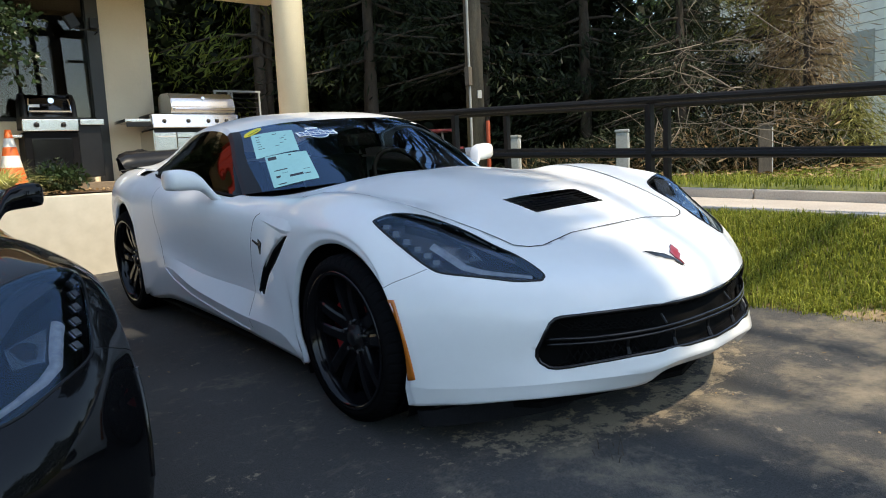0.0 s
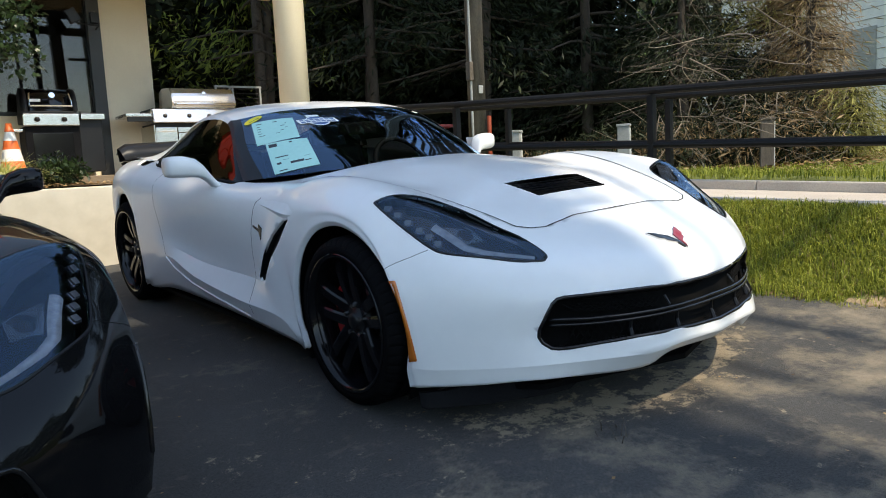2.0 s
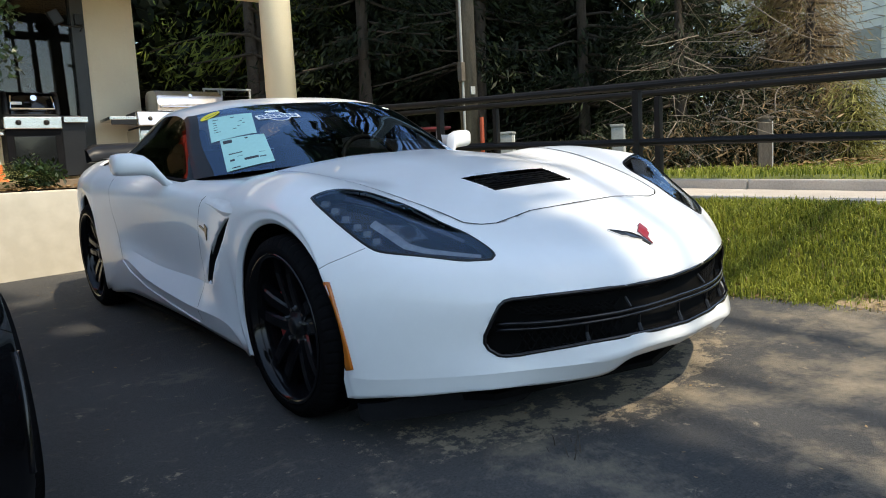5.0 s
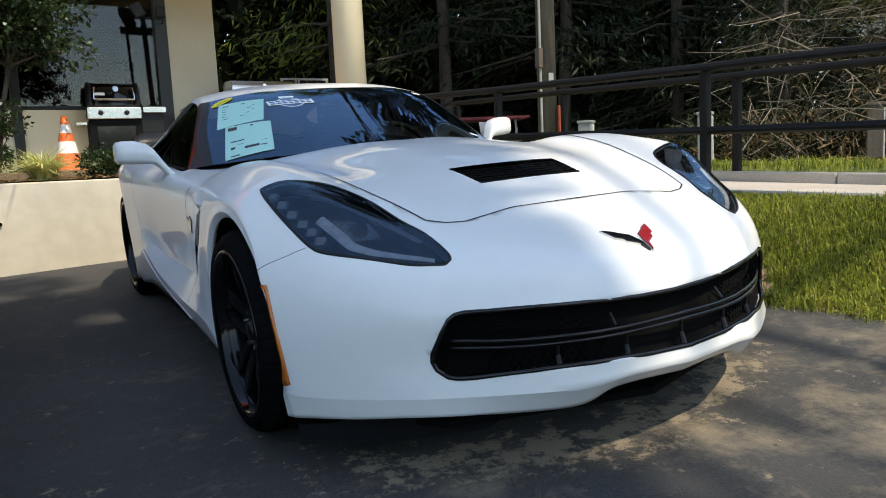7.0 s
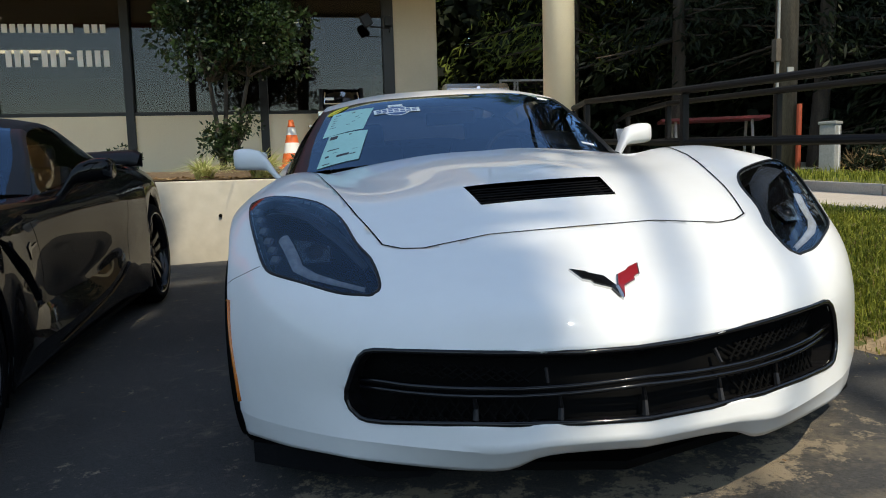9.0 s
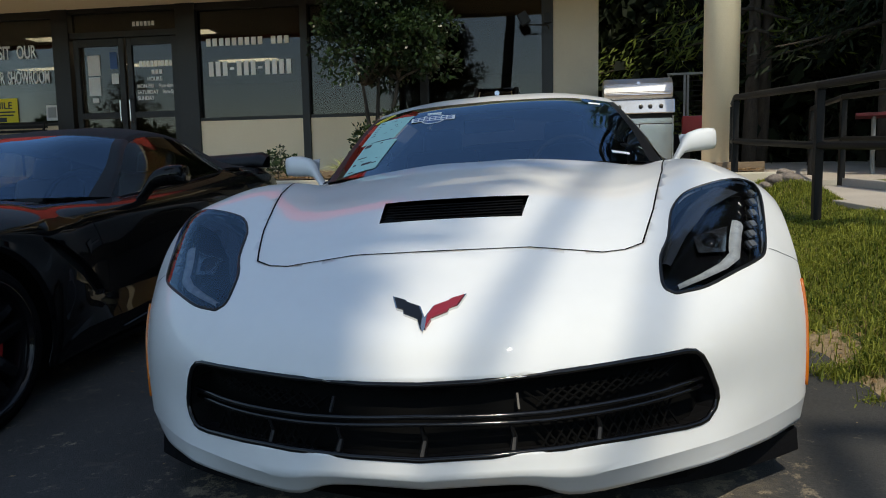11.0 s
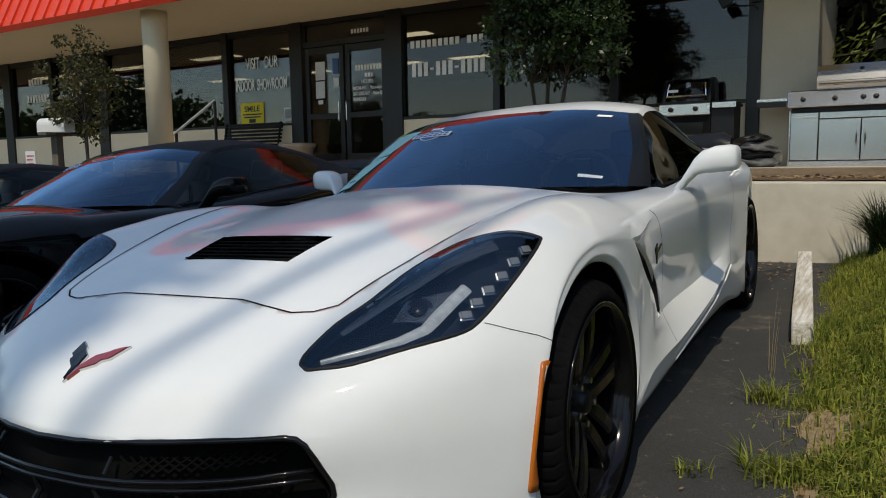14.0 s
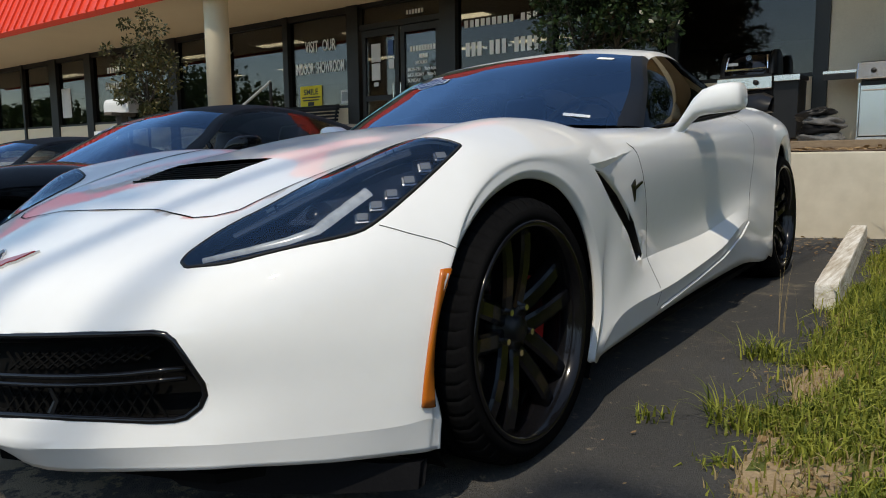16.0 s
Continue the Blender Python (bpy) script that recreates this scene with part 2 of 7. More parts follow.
add_sand(M_ASPHALT)
M_SOIL = material("sandy_soil", (0.44, 0.33, 0.20), (0.24, 0.165, 0.095), rough=0.95, scale=5, fine=90, bump=0.6)
M_TURF = material("turf_soil", (0.16, 0.18, 0.035), (0.07, 0.085, 0.02), rough=0.95, scale=3, fine=70, bump=0.6)
M_CONCRETE = material("concrete", (0.54, 0.48, 0.41), (0.40, 0.35, 0.30), rough=0.85, scale=2, fine=80, bump=0.25)
M_STUCCO = material("cream_stucco", (0.66, 0.585, 0.45), (0.54, 0.47, 0.355), rough=0.85, scale=1.3, fine=120, bump=0.10, bump_scale=140)
M_CREAM = material("cream_paint", (0.87, 0.745, 0.54), (0.80, 0.67, 0.475), rough=0.7, scale=1.5, fine=90, bump=0.12, bump_scale=120)
M_SOFFIT = material("soffit_paint", (0.88, 0.72, 0.48), (0.82, 0.66, 0.43), rough=0.8, scale=1, fine=60)
M_REDMETAL = material("red_roof_metal", (0.76, 0.060, 0.022), (0.68, 0.050, 0.018), rough=0.42, scale=1, fine=30)
M_FRAME = material("dark_bronze_frame", (0.011, 0.010, 0.009), (0.007, 0.0065, 0.006), rough=0.45, scale=3, fine=60)
M_RAIL = material("black_iron", (0.010, 0.009, 0.0085), (0.005, 0.0045, 0.0045), spec=0.25, rough=0.55, scale=4, fine=90, bump=0.15)
M_WINDOW = pane_glass("shop_window_glass", (0.34, 0.35, 0.35), ior=1.65, gain=0.64)
M_TIMBER = material("flaked_white_timber", (0.84, 0.82, 0.77), (0.42, 0.35, 0.26), rough=0.9, scale=3, fine=9, bump=0.5, stretch=(11, 0.8, 11))
M_WOODPOLE = material("weathered_pole", (0.17, 0.14, 0.11), (0.08, 0.065, 0.05), rough=0.95, scale=3, fine=40, bump=0.6, stretch=(6, 6, 0.6))
M_WHITE = material("white_car_paint", (0.79, 0.795, 0.79), (0.77, 0.775, 0.77), rough=0.45, scale=1, fine=20, coat=0.72, spec=0.08)
M_BLACKPAINT = material("black_car_paint", (0.0035, 0.0035, 0.004), (0.0025, 0.0025, 0.003), rough=0.5, scale=1, fine=20, coat=0.6, spec=0.02)
M_BLACKPAINT.node_tree.nodes["Principled BSDF"].inputs["Coat IOR"].default_value = 1.42
M_GLOSSBLACK = plain("gloss_black", (0.005, 0.005, 0.006), 0.12, coat=0.25, spec=0.3)
M_SATINBLACK = material("satin_black", (0.010, 0.010, 0.011), (0.006, 0.006, 0.007), rough=0.42, scale=6, fine=80, spec=0.3)
M_WHEEL = material("black_alloy", (0.006, 0.006, 0.007), (0.004, 0.004, 0.005), rough=0.12, scale=5, fine=60, coat=0.0, spec=0.28)
M_DARK = plain("dark_void", (0.003, 0.003, 0.003), 0.9, spec=0.1)
M_RUBBER = material("tyre_rubber", (0.0065, 0.0065, 0.007), (0.004, 0.004, 0.0045), spec=0.03, rough=0.8, scale=8, fine=120, bump=0.15)
# coat puts the blue of the mirrored sky into the windshield's gloss
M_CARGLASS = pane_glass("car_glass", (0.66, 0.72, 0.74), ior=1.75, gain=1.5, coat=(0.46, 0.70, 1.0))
M_TINT = pane_glass("tinted_glass", (0.035, 0.035, 0.037), ior=1.45, gain=0.6)
M_CLEAR = pane_glass("clear_side_glass", (0.74, 0.76, 0.76), ior=1.45, gain=0.7)
# the lens gloss is coloured sky blue in the same way
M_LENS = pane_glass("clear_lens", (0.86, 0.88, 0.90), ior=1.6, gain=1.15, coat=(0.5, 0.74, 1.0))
M_ORANGE = plain("amber_lens", (0.50, 0.13, 0.012), 0.25, coat=0.6)
M_RED = plain("red_enamel", (0.42, 0.012, 0.015), 0.3, coat=0.5)
M_FLAGRED = plain("dark_red_enamel", (0.25, 0.009, 0.014), 0.3, coat=0.5)
M_CHROME = plain("bright_metal", (0.75, 0.75, 0.76), 0.12, 1.0)
M_STEEL = material("brushed_steel", (0.63, 0.62, 0.605), (0.60, 0.59, 0.575), rough=0.24, metal=1.0, scale=1.5, fine=160, stretch=(0.4, 0.4, 6), rough_var=0.04)
M_SILVER = plain("reflector_silver", (0.24, 0.25, 0.27), 0.25, 0.9)
M_CLOTH = material("soft_top_cloth", (0.010, 0.010, 0.011), (0.006, 0.006, 0.007), rough=0.9, scale=5, fine=200, bump=0.2)
M_LEATHER = material("red_leather", (0.018, 0.003, 0.0028), (0.012, 0.002, 0.002), rough=0.5, scale=6, fine=80, bump=0.1)
M_TRIM = material("black_trim", (0.008, 0.008, 0.009), (0.005, 0.005, 0.006), spec=0.08, rough=0.6, scale=9, fine=150, bump=0.15)
M_PAPER = material("pale_green_paper", (0.40, 0.70, 0.64), (0.36, 0.65, 0.59), rough=0.8, scale=5, fine=60)
M_WHITEPRINT = plain("white_print", (0.90, 0.90, 0.88), 0.6)
M_BLUEPRINT = plain("blue_print", (0.05, 0.12, 0.30), 0.5)
M_DARKPRINT = plain("dark_print", (0.03, 0.035, 0.04), 0.6)
M_YELLOW = material("yellow_paper", (0.85, 0.70, 0.05), (0.78, 0.63, 0.04), rough=0.7, scale=6, fine=60)
M_CONE = material("orange_plastic", (0.80, 0.16, 0.03), (0.68, 0.12, 0.03), rough=0.5, scale=6, fine=60)
M_CONEWHITE = plain("white_band", (0.78, 0.76, 0.72), 0.5)
M_PLASTICWHITE = material("white_plastic", (0.72, 0.72, 0.70), (0.62, 0.61, 0.58), rough=0.45, scale=4, fine=60)
M_GREY = material("grey_metal_box", (0.33, 0.34, 0.33), (0.24, 0.25, 0.24), rough=0.6, scale=4, fine=50)


# ---- ground, lawn, walk, terrace ----
def smooth(a, b, v):
    t = min(1.0, max(0.0, (v - a) / (b - a)))
    return t * t * (3 - 2 * t)


def ground_z(x, y):
    return slope(min(max(x, -16), 10), min(max(y, -16), 14)) + 0.037 - 0.0063 * min(max(y, -2.0), 4.5)


def edge_x(y):
    """Where the asphalt ends and the bank begins."""
    return 0.15 * (1 - smooth(-0.7, 0.35, y))


def bank_z(x, y):
    """The grass bank, its foot on the asphalt and its shoulder at the walk."""
    x -= edge_x(y) * (1 - smooth(1.6, 2.2, x))
    rise = 0.36 * smooth(1.22, 2.2, x) + 0.14 * smooth(2.4, 4.0, y) * smooth(1.25, 1.9, x) * (1 - smooth(2.15, 2.4, x)) - 0.10 * smooth(5.0, 5.6, y) * smooth(2.2, 2.4, x)
    bumps = 0.018 * noise.noise((x * 2.1, y * 2.1, 0.0)) + 0.008 * noise.noise((x * 7, y * 7, 3.0))
    rise -= 0.06 * (smooth(2.18, 2.32, x) - smooth(3.1, 3.2, x))   # under the footpath slabs
    rise += 0.06 * smooth(3.16, 3.26, x) - 0.20 * smooth(3.4, 5.4, x)
    return ground_z(x, y) + rise + bumps * smooth(1.2, 1.5, x) - 0.05 * (1 - smooth(1.12, 1.34, x + 0.10 * noise.noise((y * 1.7, 1.0, 5.0)) + 0.05 * noise.noise((y * 5.3, 2.0, 5.0))))


def sheet(name, xs, ys, zfun, mats, label="", pick=None, smooth_shade=True):
    bm = bmesh.new()
    rows = [[bm.verts.new((x, y, zfun(x, y))) for x in xs] for y in ys]
    for j in range(len(ys) - 1):
        for i in range(len(xs) - 1):
            f = bm.faces.new((rows[j][i], rows[j][i + 1], rows[j + 1][i + 1], rows[j + 1][i]))
            if pick:
                f.material_index = pick((xs[i] + xs[i + 1]) / 2, (ys[j] + ys[j + 1]) / 2)
    return tagged(obj(name, bm, mats, smooth_shade), label, name, kind="structure")


def steps(a, b, n):
    return [a + (b - a) * i / n for i in range(n + 1)]


ground = sheet("ground", [-400, -150, -60, -30, *steps(-16, 10, 26), 30, 60, 150, 400], [-400, -150, -60, -30, *steps(-16, 14, 30), 30, 60, 150, 400], ground_z, [M_ASPHALT], "dark worn asphalt car park with pale scuffs")
def bare_patch(x, y):
    """The worn sandy spots at the edge of the grass."""
    w = 0.25 * noise.noise((x * 9, y * 9, 3.0))
    return any(math.hypot((x - cx) / rx, (y - cy) / ry) + w < 1 for cx, cy, rx, ry in ((1.29, 0.76, 0.15, 0.24), (1.28, 0.27, 0.10, 0.09), (1.36, 0.04, 0.22, 0.13), (1.46, -1.1, 0.12, 0.40)))


lawn = sheet("lawn", [*steps(1.05, 2.6, 40), 2.8, 3.1, 3.16, 3.2, 3.28, *steps(3.5, 9, 18), 14, 25, 60], [-60, -30, -15, *steps(-8, -3, 12), *steps(-2.9, 4.6, 96), *steps(5.0, 16, 12), 30, 60], lambda x, y: bank_z(x, y), [M_TURF, M_SOIL], "grass bank with bare sandy edge along the asphalt",
             pick=lambda x, y: 1 if x < 1.22 + edge_x(y) + 0.10 * noise.noise((x * 2.2, y * 1.6, 9.0)) + 0.05 * noise.noise((x * 11, y * 11, 4.0)) or bare_patch(x, y) else 0)

built = so_far()
walk_bm = bmesh.new()
for k in range(26):
    y0 = -34 + k * 1.5
    z = slope(2.75, y0) + 0.375
    box(walk_bm, 2.36, 3.16, y0 + 0.006, y0 + 1.494, -0.06, 0.0, 0.008, Matrix.Translation((0, 0, z)) @ Matrix.Translation((0, y0, 0)) @ Matrix.Rotation(math.atan(0.02804), 4, "X") @ Matrix.Translation((0, -y0, 0)))
sidewalk = tagged(obj("sidewalk", walk_bm, M_CONCRETE), "pale concrete footpath slabs between two rails", "sidewalk", kind="structure")

kerb_bm = bmesh.new()
for k in range(26):
    y0 = -34 + k * 1.5
    z = slope(2.75, y0) + 0.375
    box(kerb_bm, 3.165, 3.265, y0 + 0.004, y0 + 1.496, -0.10, 0.072, 0.012, Matrix.Translation((0, 0, z)) @ Matrix.Translation((0, y0, 0)) @ Matrix.Rotation(math.atan(0.02804), 4, "X") @ Matrix.Translation((0, -y0, 0)))
tagged(obj("footpath_kerb", kerb_bm, M_CONCRETE), "low concrete kerb along the far edge of the footpath", "kerb", kind="structure")

settle(PATH_SITE, built)

built = so_far()
TERRACE = FLOOR = 0.845
terrace = tagged(obj("terrace", made(box, -30, 2.22, 4.95, 20, 0.2, TERRACE), M_CONCRETE), "concrete terrace in front of the shop", "terrace", kind="structure")
ramp_bm = made(box, 2.225, 6.5, 5.55, 9.0, 0.2, 0.655, 0.01)
for v in ramp_bm.verts:
    v.co.z += 0.20 * smooth(5.6, 9.0, v.co.y) * (v.co.z > 0.5)
tagged(obj("ramp", ramp_bm, M_CONCRETE), "sunlit concrete ramp that rises from the footpath to the terrace", "ramp", kind="structure")
wb = bmesh.new()
box(wb, -30, 2.25, 4.08, 4.28, -0.4, 0.755, 0.012)
M_LOWWALL = material("blotched_stucco", (0.63, 0.57, 0.46), (0.52, 0.465, 0.365), rough=0.9, scale=1.1, fine=9, bump=0.06, bump_scale=110, detail=5)
retaining_wall = tagged(obj("retaining_wall", wb, M_LOWWALL), "low cream stucco retaining wall with uneven tone", "wall", kind="structure")
# a small rusty outlet in the retaining wall
part("drain_hole", made(cyl, (-1.47, 4.086, 0.45), (-1.47, 4.06, 0.45), 0.016, 0.013, 10), M_DARK, retaining_wall, "small dark outlet hole")

# ---- the shop front ----
SHOP = Matrix.Translation((0.85, 6.9, 0)) @ Matrix.Rotation(radians(1.5), 4, "Z")
SILL, HEAD, SOFFIT = 1.555, 3.02, 3.08


def shop_box(u0, u1, v0, v1, z0, z1, bevel=0.0):
    bm = made(box, u0, u1, v0, v1, z0, z1, bevel)
    bmesh.ops.transform(bm, matrix=SHOP, verts=bm.verts)
    return bm


def structure(name, bm, mat, label, category="wall", smooth_shade=False):
    return tagged(obj(name, bm, mat, smooth_shade), label, category, kind="structure")


front_wall = structure("wall_front", shop_box(-0.55, 0.0, 0.0, 0.25, TERRACE, SOFFIT, 0.01), M_STUCCO, "cream stucco end pier of the shop front")
side_wall = structure("wall_side", shop_box(-0.25, 0.0, 0.25, 9.0, TERRACE, 3.89), M_STUCCO, "cream stucco side wall of the shop")
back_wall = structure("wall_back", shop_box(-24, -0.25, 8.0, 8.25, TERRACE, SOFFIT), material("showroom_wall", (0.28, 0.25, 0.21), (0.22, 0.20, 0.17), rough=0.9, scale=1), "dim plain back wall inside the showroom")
left_wall = structure("wall_left", shop_box(-24.2, -24, 0.0, 8.0, TERRACE, SOFFIT), M_STUCCO, "plain end wall of the shop")
upper_wall = structure("wall_upper", shop_box(-24.2, 0.0, 0.0, 0.25, SOFFIT, 3.95), M_STUCCO, "upper wall behind the canopy")
roof = structure("roof", shop_box(-24.4, 0.2, -1.6, 9.2, 3.9, 4.0), M_SOFFIT, "flat roof of the shop", "roof")
ceiling = structure("ceiling", shop_box(-24, -0.25, 0.06, 8.0, SOFFIT - 0.02, SOFFIT + 0.1), material("ceiling_tiles", (0.45, 0.43, 0.40), (0.38, 0.36, 0.34), rough=0.9, scale=2), "showroom ceiling with strip lights", "ceiling")
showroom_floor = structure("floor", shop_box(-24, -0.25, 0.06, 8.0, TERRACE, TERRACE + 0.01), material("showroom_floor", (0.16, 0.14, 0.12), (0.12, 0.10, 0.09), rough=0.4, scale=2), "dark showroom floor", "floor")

# soffit and red standing-seam canopy; it steps back beside the end column
STEP, END = -2.6, 1.62
sb = made(box, -24.4, STEP, -2.15, 0.0, SOFFIT, SOFFIT + 0.08)
box(sb, STEP, END, -1.36, 0.0, SOFFIT, SOFFIT + 0.08)
bmesh.ops.transform(sb, matrix=SHOP, verts=sb.verts)
canopy = structure("soffit", sb, M_SOFFIT, "tan soffit under the canopy", "soffit")
fb = bmesh.new()
slant = [(-2.16, SOFFIT - 0.06), (-2.20, SOFFIT + 0.02), (-1.80, 3.95), (-1.75, 3.95), (-2.12, SOFFIT + 0.02)]
for u0, u1, back in ((-24.4, STEP, 0.0),):
    for i in range(len(slant) - 1):
        (v0, z0), (v1, z1) = slant[i], slant[i + 1]
        fb.faces.new([fb.verts.new(p) for p in ((u0, v0 + back, z0), (u1, v0 + back, z0), (u1, v1 + back, z1), (u0, v1 + back, z1))])
    for k in range(int((u1 - u0) / 0.277) + 1):
        u = u0 + k * 0.277
        d = Vector((0, 0.40, 0.85)).normalized()
        nrm = Vector((0, -d.z, d.y))
        a, b = Vector((u, back - 2.20, SOFFIT + 0.02)), Vector((u, back - 1.80, 3.95))
        vs = [fb.verts.new(p + nrm * h + Vector((s, 0, 0))) for p in (a, b) for s, h in ((-0.014, 0.0), (-0.010, 0.032), (0.010, 0.032), (0.014, 0.0))]
        for i in range(3):
            fb.faces.new((vs[i], vs[i + 1], vs[i + 5], vs[i + 4]))
        fb.faces.new(vs[:4][::-1])
box(fb, STEP - 0.01, STEP + 0.008, -2.14, -1.36, SOFFIT - 0.04, 3.94)
eave = structure("eave", shop_box(STEP + 0.01, END, -1.42, -1.362, SOFFIT - 0.05, SOFFIT + 0.16, 0.008), M_SOFFIT, "tan eave board beside the end column", "eave")
bmesh.ops.transform(fb, matrix=SHOP, verts=fb.verts)
fascia = structure("canopy_fascia", fb, M_REDMETAL, "red standing-seam metal canopy fascia", "canopy")

# ---- windows and doors: u from, u to ----
BAYS = ((-2.12, -0.69), (-3.68, -2.22), (-5.20, -3.78), (-8.60, -7.26), (-10.2, -8.72), (-11.74, -10.3), (-13.4, -12.02), (-14.86, -13.5), (-16.38, -15.13), (-18.0, -16.70), (-19.6, -18.1), (-21.4, -19.7), (-23.9, -21.5))
for i, (u0, u1) in enumerate(BAYS):
    w = structure("window_%d" % (i + 1), shop_box(u0, u1, 0.05, 0.062, SILL + 0.03, HEAD - 0.03), M_WINDOW, "large dark shop window reflecting sky and trees", "window")
    fr = bmesh.new()
    box(fr, u0 - 0.005, u1 + 0.005, 0.0, 0.11, SILL - 0.005, SILL + 0.035, 0.004)
    box(fr, u0 - 0.005, u1 + 0.005, 0.0, 0.11, HEAD - 0.035, SOFFIT - 0.002, 0.004)
    bmesh.ops.transform(fr, matrix=SHOP, verts=fr.verts)
    part("window_frame", fr, M_FRAME, w, "dark bronze window frame")
    d = structure("dado", shop_box(u0 - 0.002, u1 + 0.002, 0.004, 0.20, TERRACE, SILL - 0.008, 0.004), M_CREAM, "cream dado panel under the window", "wall")
for a, b in ((-2.22, -2.12), (-3.78, -3.68), (-8.72, -8.60), (-10.3, -10.2), (-12.02, -11.74), (-13.5, -13.4), (-15.13, -14.86), (-16.70, -16.38), (-18.1, -18.0), (-19.7, -19.6), (-21.5, -21.4), (-0.69, -0.55), (-7.26, -7.02), (-5.48, -5.20)):
    structure("mullion", shop_box(a, b, -0.03, 0.13, TERRACE, SOFFIT - 0.001, 0.006), M_FRAME, "dark bronze mullion down to the terrace", "mullion")

# the double door with a transom pane
door = structure("door_1", shop_box(-7.02, -5.48, 0.0, 0.12, 2.69, 2.77, 0.004), M_FRAME, "dark bronze double glass shop door, closed", "door")
tr = part("transom_pane", shop_box(-7.0, -5.5, 0.05, 0.06, 2.77, HEAD), M_WINDOW, door, "clear glass transom over the door")
part("transom_head", shop_box(-7.02, -5.48, 0.0, 0.12, HEAD, SOFFIT - 0.001), M_FRAME, door)
for s, (u0, u1) in enumerate(((-6.99, -6.26), (-6.22, -5.50))):
    db = bmesh.new()
    for q in ((u0, u0 + 0.075, TERRACE + 0.02, 2.68), (u1 - 0.075, u1, TERRACE + 0.02, 2.68), (u0 + 0.075, u1 - 0.075, 2.58, 2.68), (u0 + 0.075, u1 - 0.075, TERRACE + 0.02, TERRACE + 0.25), (u0 + 0.075, u1 - 0.075, 1.62, 1.70)):
        box(db, q[0], q[1], 0.02, 0.07, q[2], q[3], 0.004)
    bmesh.ops.transform(db, matrix=SHOP, verts=db.verts)
    leaf = part("door_leaf", db, M_FRAME, door, "dark bronze door leaf")
    part("pane", shop_box(u0 + 0.07, u1 - 0.07, 0.04, 0.05, TERRACE + 0.2, 2.6), M_WINDOW, leaf, "tinted glass pane")
    uh = u1 - 0.05 if s == 0 else u0 + 0.05
    hb = bmesh.new()
    tube(hb, [(uh, 0.02, 1.55), (uh, -0.05, 1.58), (uh, -0.05, 1.85), (uh, 0.02, 1.88)], 0.011, 8)
    bmesh.ops.transform(hb, matrix=SHOP, verts=hb.verts)
    part("handle", hb, M_STEEL, leaf, "steel pull handle")

# strip lights inside
M_TUBE = glow("strip_light", (1.0, 0.86, 0.62), 3.0)
for u in (-6.3, -8.2, -10.6, -13.2, -16, -19):
    for v in (1.6, 4.4):
        lamp = thing("ceiling_light", "lit recessed fluorescent strip light in the ceiling", "ceiling light", SHOP @ Matrix.Translation((u, v, SOFFIT - 0.03)), "showroom lights")
        part("frame", made(box, -0.62, 0.62, -0.17, 0.17, -0.012, 0.009, 0.003), M_PLASTICWHITE, lamp)
        part("diffuser", made(box, -0.58, 0.58, -0.14, 0.14, -0.022, -0.0125, 0.002), M_TUBE, lamp, "glowing white diffuser")


# round columns
def column(x, y, z0, label):
    c = thing("column", label, "column", Matrix.Translation((x, y, 0)), "canopy columns")
    bm = bmesh.new()
    lathe(bm, [(0.0, z0), (0.172, z0), (0.172, SOFFIT - 0.14), (0.176, SOFFIT - 0.13), (0.176, SOFFIT - 0.001), (0, SOFFIT - 0.001)], seg=40)
    part("shaft", bm, M_CREAM, c, smooth=False)
    c.children[0].data.polygons.foreach_set("use_smooth", [abs(p.normal.z) < 0.5 for p in c.children[0].data.polygons])
    return c


column(1.987, 5.42, FLOOR - 0.05, "round cream canopy column beside the grills")
column(-7.32, 4.98, TERRACE, "round cream canopy column at the terrace edge")


settle(SHOP_SITE, built)


# ---- handrails ----
def rail_line(name, pts, label):
    """Posts under a double top rail with a middle rail; pts are (x, y, foot, top)."""
    r = thing(name, label, "railing", group="iron rails along the footpath")
    for x, y, z0, z1 in pts:
        part("post", made(box, x - 0.026, x + 0.026, y - 0.026, y + 0.026, z0 - 0.15, z1 - 0.03, 0.004), M_RAIL, r)
    top = [(x, y, z) for x, y, _, z in pts]
    part("top_rail", made(tube, top, 0.029, 10), M_RAIL, r)
    part("middle_rail", made(tube, [(x + 0.001, y, z - 0.40) for x, y, z in top], 0.027, 10), M_RAIL, r)
    return r




built = so_far()
near_rail = rail_line("railing", [(2.95, -6.5, 0.2, 1.02), (2.82, -4.6, 0.25, 1.08), (2.68, -2.75, 0.3, 1.15), (2.53, -0.92, 0.38, 1.225), (2.39, 0.91, 0.45, 1.295), (2.14, 2.82, 0.55, 1.365), (2.10, 4.7, 0.7, 1.47), (2.35, 5.75, 0.7, 1.50)], "black iron handrail on posts along the footpath")
far_rail = rail_line("railing", [(3.45, -6.2, 0.3, 1.1), (3.39, -2.4, 0.33, 1.19), (3.34, -0.55, 0.40, 1.245), (3.25, 1.31, 0.47, 1.315), (3.20, 3.2, 0.55, 1.40), (3.2, 5.1, 0.7, 1.48), (3.6, 7.0, 0.7, 1.52), (4.3, 9.0, 0.7, 1.55)], "black iron handrail on the far side of the footpath")

settle(PATH_SITE, built)

